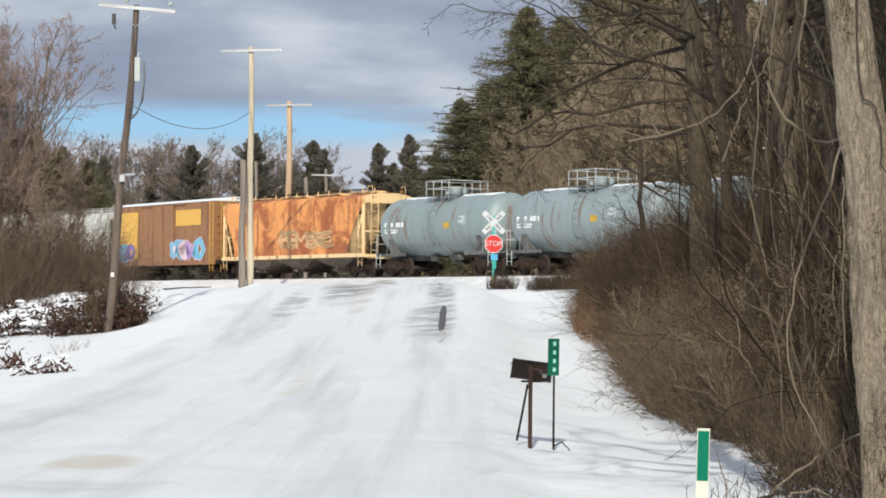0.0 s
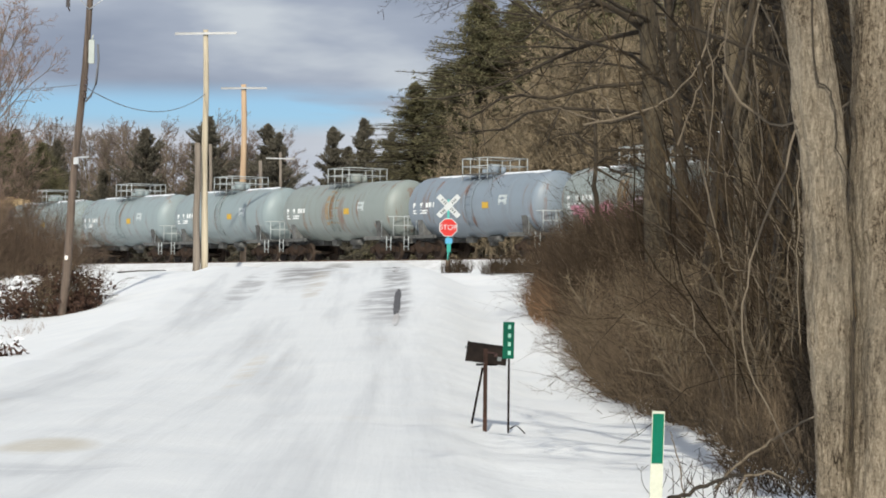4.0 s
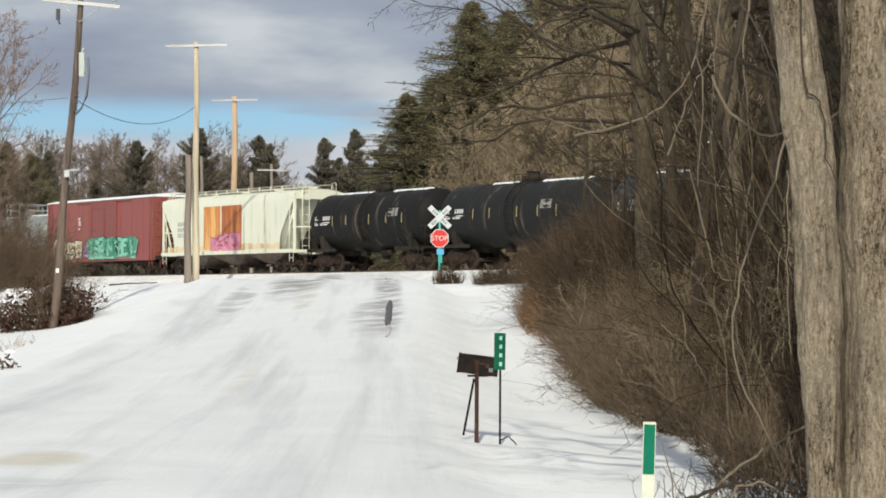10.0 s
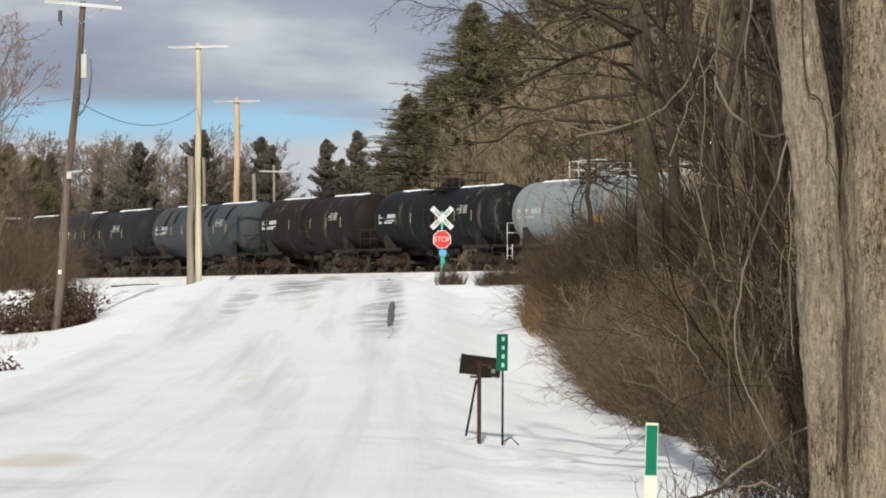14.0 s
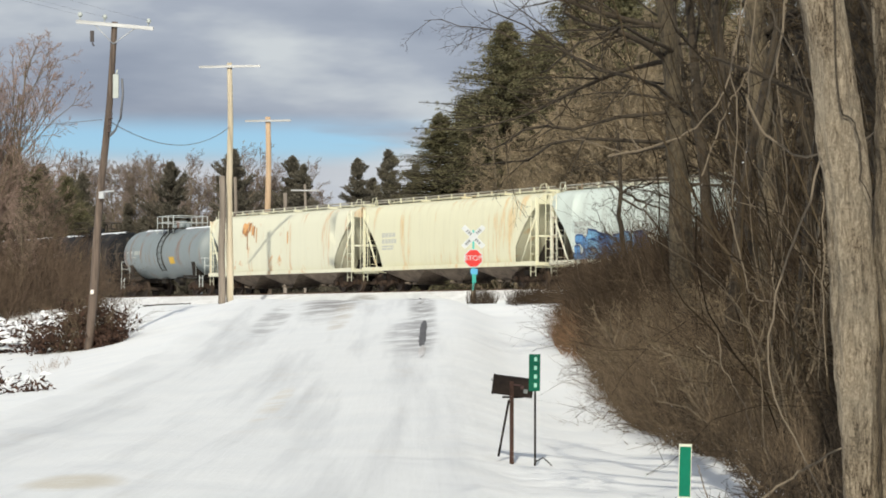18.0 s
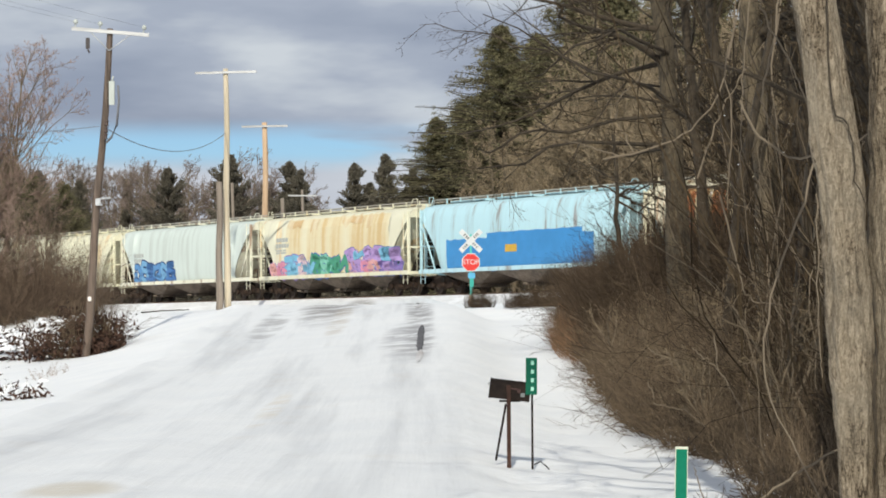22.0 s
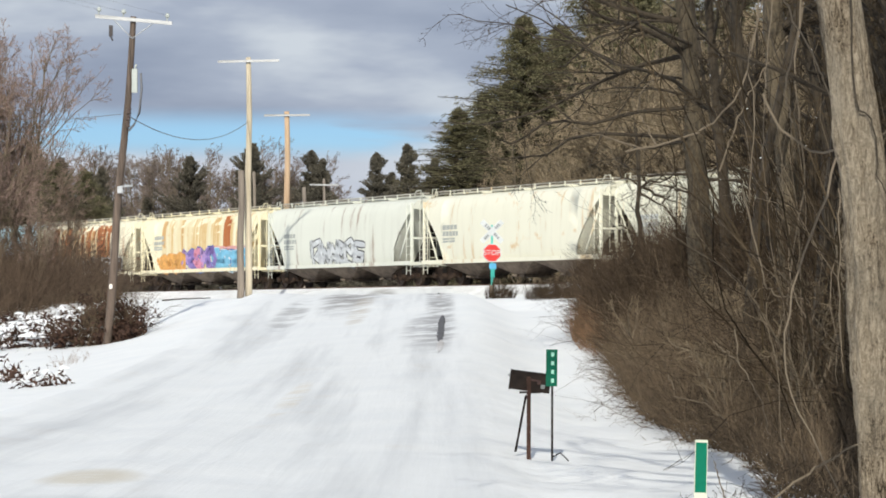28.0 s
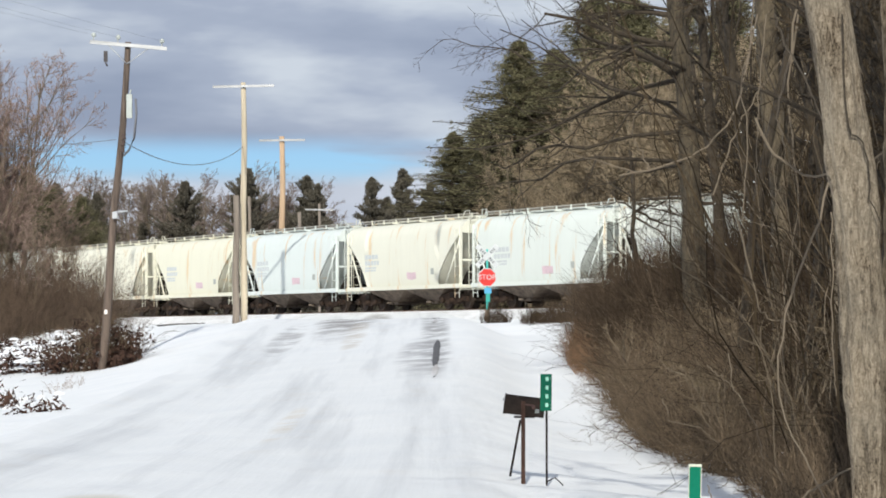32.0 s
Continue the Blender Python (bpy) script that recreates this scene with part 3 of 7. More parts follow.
def bars_of_writing(parent, skin, x, z, rows, mat, seed=0, name="lettering"):
    """Plain bars the size of the lettering: rows of (height, widths)."""
    g, rng = Shape(), random.Random(seed)
    for h, widths in rows:
        px = x
        for w in widths:
            if w > 0:
                draped(g, skin, [(px, z - h), (px - w, z - h), (px - w, z), (px, z)], 0.006)
            px -= abs(w) + 0.05
        z -= h * 1.45
    return part(name, g, mat, parent)


def draped(g, skin, outline, lift):
    """A flat outline (x, z) laid on the curved side of a car."""
    cx = sum(p[0] for p in outline) / len(outline)
    cz = sum(p[1] for p in outline) / len(outline)
    n = len(outline)
    rows = []
    for k in (0.0, 0.5, 1.0):
        rows.append([(cx + (x - cx) * k, skin(cx + (x - cx) * k, cz + (z - cz) * k) + lift, cz + (z - cz) * k) for x, z in outline])
    g.grid(rows, smooth=False, closed=True)


def block(parent, skin, x0, x1, z0, z1, mat, name, lift=0.005, ragged=0.0, seed=0, label=""):
    """A painted or rusted panel on a car's side."""
    rng = random.Random(seed)
    nx, nz = max(2, int(abs(x1 - x0) / 0.4)), 6
    g, rows = Shape(), []
    jag = [(rng.uniform(-1, 1) * ragged, rng.uniform(-1, 1) * ragged) for _ in range(nx + 1)]
    for j in range(nz + 1):
        row = []
        for i in range(nx + 1):
            x = x0 + (x1 - x0) * i / nx
            a, b = z0 + jag[i][0], z1 + jag[i][1]
            z = a + (b - a) * j / nz
            row.append((x, skin(x, z) + lift, z))
        rows.append(row)
    g.grid(rows, smooth=False)
    return part(name, g, mat, parent, label)


def stroke(g, skin, pts, w, lift):
    """A fat brush stroke along points (x, z)."""
    pts = [Vector(p) for p in pts]
    fine = []
    for a, b in zip(pts, pts[1:]):
        for k in range(3):
            fine.append(a.lerp(b, k / 3))
    fine.append(pts[-1])
    rows = []
    for i, p in enumerate(fine):
        t = (fine[min(i + 1, len(fine) - 1)] - fine[max(i - 1, 0)])
        t = t.normalized() if t.length else Vector((1, 0))
        nrm = Vector((-t.y, t.x))
        k = 0.75 if i in (0, len(fine) - 1) else 1.0
        rows.append([(q.x, skin(q.x, q.y) + lift, q.y) for q in (p + nrm * w * k / 2, p, p - nrm * w * k / 2)])
    g.grid(rows, smooth=False)


def glyph(rng):
    """Abstract fat strokes in a unit square: stems, arches, hooks and zigzags, no letter of any script."""
    def j(a):
        return a + rng.uniform(-0.10, 0.10)
    kind = rng.randrange(5)
    if kind == 0:
        strokes = [[(j(0.15), j(0.02)), (j(0.1), j(0.6)), (j(0.3), j(1.0))], [(j(0.25), j(0.9)), (j(0.6), j(0.4)), (j(0.85), j(0.95)), (j(0.8), j(0.05))]]
    elif kind == 1:
        strokes = [[(j(0.85), j(0.85)), (j(0.4), j(1.0)), (j(0.1), j(0.5)), (j(0.4), j(0.05)), (j(0.9), j(0.2))], [(j(0.5), j(0.5)), (j(0.9), j(0.45))]]
    elif kind == 2:
        strokes = [[(j(0.05), j(0.9)), (j(0.35), j(0.1)), (j(0.5), j(0.75)), (j(0.75), j(0.05)), (j(0.95), j(1.0))]]
    elif kind == 3:
        strokes = [[(j(0.2), j(1.0)), (j(0.2), j(0.0))], [(j(0.2), j(0.75)), (j(0.75), j(0.95)), (j(0.75), j(0.5)), (j(0.3), j(0.4)), (j(0.9), j(0.0))]]
    else:
        strokes = [[(j(0.9), j(0.9)), (j(0.25), j(0.95)), (j(0.3), j(0.55)), (j(0.85), j(0.45)), (j(0.7), j(0.05)), (j(0.1), j(0.12))]]
    if rng.random() < 0.5:
        strokes = [[(1 - a, b) for a, b in q] for q in strokes]
    return strokes


def graffiti(car, skin, x0, x1, z0, z1, fills, edge, seed, letters=5, label="", weight=0.30, back=None, line=0.09):
    """A painted tag: fat abstract strokes side by side, each with an outline round its fill, over a ragged ground."""
    rng = random.Random(seed)
    step, h = (x1 - x0) / letters, z1 - z0
    wt = weight * h
    base = Shape()
    if back:
        n = letters * 5
        rows = []
        for k in range(n + 1):
            x = x0 + (x1 - x0) * k / n
            e = 0.7 if k in (0, n) else 1.0
            a, b = z0 + h * (0.5 - 0.5 * e * rng.uniform(0.86, 1.0)), z0 + h * (0.5 + 0.5 * e * rng.uniform(0.78, 1.10))
            rows.append([(x, skin(x, a + (b - a) * i / 5) + 0.006, a + (b - a) * i / 5) for i in range(6)])
        base.grid(rows, smooth=False)
    outline, fill = Shape(), []
    for i in range(letters):
        f = Shape()
        low, tall = rng.uniform(0.0, 0.06), rng.uniform(0.86, 1.0)
        for q in glyph(rng) + glyph(rng)[:1]:
            pts = [(x0 + step * (i - 0.32 + 1.64 * a), z0 + h * (0.1 + low + (tall - 0.18) * b)) for a, b in q]
            stroke(outline, skin, pts, wt + line * h, 0.009 + 0.0008 * i)
            stroke(f, skin, pts, wt, 0.014 + 0.0008 * i)
        fill.append(f)
    if back:
        tag = part("graffiti", base, back, car, label)
        part("tag_outline", outline, edge, tag)
    else:
        tag = part("graffiti", outline, edge, car, label)
    for i, f in enumerate(fill):
        part("paint_stroke", f, fills[i % len(fills)], tag)
    return tag


def washed(name, stops, seed, fine=3.0, long=0.07):
    """Rust that has run down a car's side: upright bands of uneven width that fade and branch."""
    m, add, b = material(name, 0.6)
    co = add("ShaderNodeTexCoord").outputs["Object"]
    mp = add("ShaderNodeMapping", ins={"Vector": co, "Location": (seed * 3.7, 0, seed), "Scale": (1.0, 0.3, long)}).outputs[0]
    a = add("ShaderNodeTexNoise", ins={"Vector": mp, "Scale": fine, "Detail": 3.0, "Roughness": 0.55}).outputs[0]
    d = add("ShaderNodeTexNoise", ins={"Vector": co, "Scale": 4.0, "Detail": 5.0, "Roughness": 0.7}).outputs[0]
    k = calc(add, "MULTIPLY_ADD", d, 0.16, calc(add, "SUBTRACT", a, 0.08))
    joined(b, "Base Color", ramp(add, k, stops))
    b.inputs["Specular IOR Level"].default_value = 0.3
    return m


def spray(name, col):
    return plain("spray_" + name, col, 0.5, vary=0.25, scale=3.0)


PINK, PALE_PINK = spray("pink", (0.62, 0.24, 0.34)), spray("pale_pink", (0.66, 0.50, 0.54))
GREEN, MINT = spray("green", (0.06, 0.30, 0.19)), spray("mint", (0.20, 0.52, 0.40))
BLACK, CREAM = spray("black", (0.03, 0.03, 0.032)), spray("cream", (0.70, 0.64, 0.46))
BLUE, SKYB = spray("blue", (0.055, 0.13, 0.36)), spray("sky", (0.18, 0.45, 0.62))
PURPLE, ORANGE = spray("purple", (0.24, 0.17, 0.44)), spray("orange", (0.72, 0.36, 0.10))
SILVER, RED = spray("silver", (0.62, 0.64, 0.65)), spray("red", (0.55, 0.10, 0.08))
SALMON, LILAC = spray("salmon", (0.64, 0.33, 0.31)), spray("lilac", (0.42, 0.28, 0.56))



def tank_car(car, length, paint, platform=True, radius=1.5, centre=2.55, gear=STEEL_DARK, band=None, seed=0, snow=True, hump=False, rail=None):
    half = length / 2 - 0.62
    straight = half - 0.62
    rng = random.Random(seed)
    n, rows = 40, []
    stations = [(-half, 0.0)]
    for i in range(1, 8):
        a = i / 7 * math.pi / 2
        stations.append((-straight - (half - straight) * math.cos(a), radius * math.sin(a)))
    for k in range(1, 13):
        stations.append((-straight + 2 * straight * k / 13, radius + (0.012 if k % 3 == 0 else 0)))
    stations += [(-x, r) for x, r in stations[7::-1]]
    rows = [[(x, math.cos(2 * math.pi * i / n) * r, centre + math.sin(2 * math.pi * i / n) * r) for i in range(n)] for x, r in stations]
    shell = part("shell", Shape().grid(rows, closed=True), paint, car)
    # weld bands
    for x in (-straight * 0.62, -straight * 0.02, straight * 0.6):
        g = Shape()
        g.grid([[(x + dx, math.cos(2 * math.pi * i / n) * r, centre + math.sin(2 * math.pi * i / n) * r) for i in range(n)] for dx, r in ((-0.05, radius + 0.002), (-0.04, radius + 0.015), (0.04, radius + 0.015), (0.05, radius + 0.002))], closed=True)
        part("weld_band", g, paint, shell)
    # stub sills, side walkways and saddles
    for s in (-1, 1):
        part("stub_sill", Shape().box((s * (length / 2 - 2.0), 0, 0.98), (3.2, 0.7, 0.32)), gear, car)
        part("end_walkway", Shape().box((s * (length / 2 - 0.75), 0, 1.12), (0.55, 2.7, 0.10)), gear, car)
        for y in (-1.3, 1.3):
            part("side_walkway", Shape().box((s * (length / 2 - 2.0), y, 1.10), (2.8, 0.10, 0.16)), gear, car)
        part("saddle", Shape().slab([(-1.25, 1.05), (1.25, 1.05), (1.38, 2.0), (1.0, 1.55), (0.4, 1.3), (-0.4, 1.3), (-1.0, 1.55), (-1.38, 2.0)], 0, s * (length / 2 - 2.05) - 0.22, s * (length / 2 - 2.05) + 0.22), gear, car)
    for s in (-1, 1):
        x = s * (length / 2 - 0.52)
        hoop = [(x - s * 1.15, -1.35, 1.15), (x - s * 1.15, -1.35, 2.15), (x, -1.35, 2.15), (x, 1.35, 2.15), (x - s * 1.15, 1.35, 2.15), (x - s * 1.15, 1.35, 1.15)]
        rail_ = part("end_railing", Shape().tube(hoop, [0.022] * 6, 5), rail or gear, car)
        part("mid_rail", Shape().bar((x, -1.35, 1.7), (x, 1.35, 1.7), 0.018, 5), rail or gear, rail_)
        for y in (-1.35, 1.35, -0.5, 0.5):
            part("post", Shape().bar((x, y, 1.15), (x, y, 2.15), 0.022, 5), rail or gear, rail_)
        ladder(car, s * (length / 2 - 0.85), 1.42, 0.45, 1.15, rail or gear, n=2)
    # bottom outlet, brake gear
    part("outlet", Shape().bar((0.0, 0, 0.62), (0.0, 0, 1.1), 0.22, 10), gear, car)
    part("air_reservoir", Shape().bar((-0.5, 0.55, 0.95), (-1.5, 0.55, 0.95), 0.16, 8), gear, car)
    part("valve_box", Shape().box((1.2, 0.5, 0.92), (0.5, 0.3, 0.3)), gear, car)
    # centre ladder, straps and manway
    top = centre + radius
    for s in (-0.30, 0.30):
        g = Shape()
        a0 = -0.75
        pts = [(s * 1.0, math.cos(a0 + k * (math.pi / 2 - a0) / 10) * (radius + 0.06), centre + math.sin(a0 + k * (math.pi / 2 - a0) / 10) * (radius + 0.06)) for k in range(11)]
        g.tube(pts, [0.03] * 11, 5)
        part("ladder_rail", g, band or gear, car)
    for k in range(9):
        a = -0.7 + k * 0.24
        y_, z_ = math.cos(a) * (radius + 0.06), centre + math.sin(a) * (radius + 0.06)
        part("rung", Shape().bar((-0.30, y_, z_), (0.30, y_, z_), 0.016, 4), band or gear, car)
    fit_ = Shape().bar((0.1, 0, top - 0.05), (0.1, 0, top + 0.42), 0.30, 14).bar((0.1, 0, top + 0.42), (0.1, 0, top + 0.48), 0.34, 14).bar((0.75, 0.1, top - 0.05), (0.75, 0.1, top + 0.28), 0.12, 8).bar((-0.6, -0.1, top - 0.05), (-0.6, -0.1, top + 0.34), 0.13, 8)
    part("manway", fit_, paint if platform else gear, car)
    if platform:
        g = Shape()
        for y in (-0.95, 0.95):
            g.box((0, y, top - 0.02), (2.25, 0.42, 0.05))
        g.box((-0.97, 0, top - 0.02), (0.3, 1.6, 0.05)).box((0.97, 0, top - 0.02), (0.3, 1.6, 0.05))
        part("platform", g, gear, car)
        g = Shape()
        xs, ys = (-1.1, -0.4, 0.4, 1.1), (-1.14, 1.14)
        for y in ys:
            for x in xs:
                g.bar((x, y, top - 0.3), (x, y, top + 0.74), 0.024, 5)
            for z in (top + 0.74, top + 0.36):
                g.bar((-1.1, y, z), (1.1, y, z), 0.022, 5)
        for x in (-1.1, 1.1):
            for z in (top + 0.74, top + 0.36):
                g.bar((x, -1.14, z), (x, 1.14, z), 0.022, 5)
        part("top_railing", g, rail or gear, car)
    else:
        g = Shape()
        for y in (-0.55, 0.55):
            g.bar((-0.8, y, top + 0.32), (0.9, y, top + 0.32), 0.02, 5)
            for x in (-0.8, 0.9):
                g.bar((x, y, top - 0.1), (x, y, top + 0.32), 0.02, 5)
        part("top_railing", g, gear, car)
    if snow:
        for a, b in ((0.14, 0.90), (-0.92, -0.20)) if not hump else ((-0.9, -0.16), (0.2, 0.55)):
            rows = []
            for i in range(15):
                x = straight * (a + (b - a) * i / 14)
                w = (0.36 + rng.uniform(-0.10, 0.08)) * (1 if 0 < i < 14 else 0.3)
                rows.append([(x, math.sin(t) * (radius + 0.002 + (0.05 if abs(t) < w else -0.02)), centre + math.cos(t) * (radius + 0.002 + (0.05 if abs(t) < w else -0.02))) for t in (-w - 0.04, -w, -w / 2, 0, w / 2, w, w + 0.04)])
            part("snow_cover", Shape().grid(rows), SNOW_CAP, car)
    running_gear(car, length, 1.95)
    return lambda x, z: math.sqrt(max(0.04, radius * radius - (z - centre) ** 2))


HOPPER = ((1.46, 1.05), (1.56, 1.35), (1.60, 1.9), (1.60, 2.9), (1.58, 3.5), (1.50, 3.95), (1.34, 4.25), (1.05, 4.42), (0.5, 4.50), (0.0, 4.52))
WALK_GREY = grained("walkway_galvanised", (0.24, 0.225, 0.195), (0.51, 0.48, 0.42), 4, rough=0.7)
GRAIN = ((1.56, 1.05), (1.58, 1.25), (1.58, 2.2), (1.58, 3.3), (1.58, 3.9), (1.57, 4.12), (1.50, 4.24), (1.15, 4.36), (0.5, 4.46), (0.0, 4.48))


def hopper_car(car, length, paint, bays=3, profile=HOPPER, trim=None, inside=None, ribs=0, arch=True, high=3.9, boards=True, reach=1.95, board_mat=None):
    trim, inside = trim or paint, inside or BAY_STEEL
    half = length / 2 - 0.55
    reach = min(reach, half * 0.4)

    def floor_at(x):
        """How high the side's lower edge stands over the end openings."""
        k = (abs(x) - (half - reach)) / reach
        if k <= 0:
            return 1.05
        if k >= 0.985:
            return high
        return 1.45 + (high - 1.45) * (k ** 0.72 if arch else k)

    def width_at(z):
        return table([(q, p) for p, q in profile], z)
    xs = sorted({round(s * v, 4) for s in (-1, 1) for v in [half, half - 0.03] + [half - reach * i / 9 for i in range(1, 10)] + [half - reach - 0.001] + [(half - reach) * i / 8 for i in range(9)]})
    top_z = profile[-1][1]
    rows = []
    for x in xs:
        zb = floor_at(x)
        zs = [zb + (4.20 - zb) * k / 7 for k in range(8)]
        pts = [(width_at(z), z) for z in zs] + [(1.22, table([(p, q) for p, q in reversed(profile)], 1.22)), (0.6, table([(p, q) for p, q in reversed(profile)], 0.6))]
        rows.append([(x, y, z) for y, z in pts] + [(x, 0, top_z)] + [(x, -y, z) for y, z in reversed(pts)])
    body = Shape().grid(rows, smooth=True)
    part("body", body, paint, car)
    # closed ends: upper bulkhead and slope sheet
    for s in (-1, 1):
        ends = Shape()
        x = s * (half - 0.02)
        pts = [(width_at(z) - 0.01, z) for z in (high, 4.0, 4.2)] + [(1.2, 4.33), (0.5, top_z - 0.04)]
        ends.slab(pts + [(-y, z) for y, z in reversed(pts)], 0, x - 0.03, x + 0.03)
        part("end_bulkhead", ends, trim, car)
    for s in (-1, 1):
        g = Shape()
        g.slab([(s * (half - 0.25), high + 0.02), (s * (half - reach - 0.55), 1.1), (s * (half - reach - 0.63), 1.1), (s * (half - 0.33), high + 0.02)], 1, -1.52, 1.52)
        part("slope_sheet", g, trim if s < 0 else paint, car)
        g = Shape().slab([(s * (half - 0.15), high - 0.05), (s * (half - 0.15), 1.1), (s * (half - reach - 0.5), 1.1)], 1, -0.04, 0.04)
        part("centre_web", g, STEEL_DARK, car)
        part("stub_sill", Shape().box((s * (half - reach * 0.55), 0.0, 1.08), (reach * 1.2, 0.9, 0.22)), trim, car)
        part("end_sill", Shape().box((s * (half - 0.08), 0, 1.12), (0.22, 3.1, 0.16)), trim, car)
        for y in (-1.5, 1.5):
            part("corner_post", Shape().box((s * (half - 0.05), y, (1.1 + high) / 2 + 0.15), (0.12, 0.10, high - 0.8)), trim, car)
            part("brace", Shape().bar((s * (half - 0.10), y, 3.5), (s * (half - reach * 0.72), y, 1.15), 0.05, 5), trim, car)
        part("end_rail", Shape().bar((s * (half - 0.05), -1.5, 2.4), (s * (half - 0.05), 1.5, 2.4), 0.05, 5), trim, car)
        for y in (1.56, -1.56):
            ladder(car, s * (half - 0.30), y, 0.55, high + 0.35, trim)
        ladder(car, s * (half + 0.07), 0.9, 1.2, top_z, trim, along="y")
        part("brake_box", Shape().box((s * (half - 0.75), 0.4, 1.45), (0.5, 0.5, 0.5)), STEEL_DARK, car)
        part("air_reservoir", Shape().bar((s * (half - 1.3), -0.5, 1.35), (s * (half - 0.5), -0.5, 1.35), 0.18, 8), STEEL_DARK, car)
    for y in (-1.585, 1.585):
        part("side_sill", Shape().box((0, y, 1.14), (2 * half, 0.09, 0.20)), trim, car)
    if ribs:
        for i in range(ribs):
            x = -half + reach + (2 * half - 2 * reach) * (i + 0.5) / ribs
            for y in (-1, 1):
                part("side_post", Shape().box((x, y * 1.60, 2.6), (0.10, 0.07, 2.9)), paint, car)
    # discharge bays under the floor
    span = 2 * (half - reach * 0.85)
    for i in range(bays):
        x = -span / 2 + span * (i + 0.5) / bays
        w = span / bays * 0.5
        g = Shape()
        top = [(x - w, -1.4, 1.05), (x + w, -1.4, 1.05), (x + w, 1.4, 1.05), (x - w, 1.4, 1.05)]
        bot = [(x - 0.32, -0.75, 0.42), (x + 0.32, -0.75, 0.42), (x + 0.32, 0.75, 0.42), (x - 0.32, 0.75, 0.42)]
        g.grid([top, bot], smooth=False, closed=True)
        g.box((x, 0, 0.38), (0.9, 1.7, 0.12))
        g.bar((x, 0.85, 0.38), (x, 1.25, 0.40), 0.05, 6)
        part("discharge_bay", g, inside, car)
    # roof walk, hatches
    if boards:
        z = top_z + 0.20
        for y in (-0.62, 0.62):
            part("roof_walk", Shape().box((0, y, z), (2 * half - 0.1, 0.34, 0.045)), board_mat or WALK_GREY, car)
        g = Shape()
        k = int(half * 2 / 1.25)
        for i in range(k + 1):
            x = -half + 0.15 + (2 * half - 0.3) * i / k
            for y in (-0.8, 0.8):
                g.box((x, y, z - 0.10), (0.05, 0.05, 0.24))
        tagged(part("walk_bracket", g, trim, car), kind="stuff")
        for s in (-1, 1):
            for y in (-1.0, 1.0):
                g = Shape()
                g.tube([(s * (half - 0.5), y * 1.2, top_z - 0.15), (s * (half - 0.45), y, z + 0.12), (s * (half - 0.05), y, z + 0.12), (s * (half + 0.05), y, top_z - 0.35)], [0.026] * 4, 5)
                part("grab_rail", g, trim, car)
    for i in range(4):
        part("roof_hatch", Shape().box((-half * 0.72 + half * 1.44 * i / 3, 0, top_z + 0.07), (half * 0.36, 0.6, 0.10)), trim, car)
    running_gear(car, length)
    return lambda x, z: width_at(z)


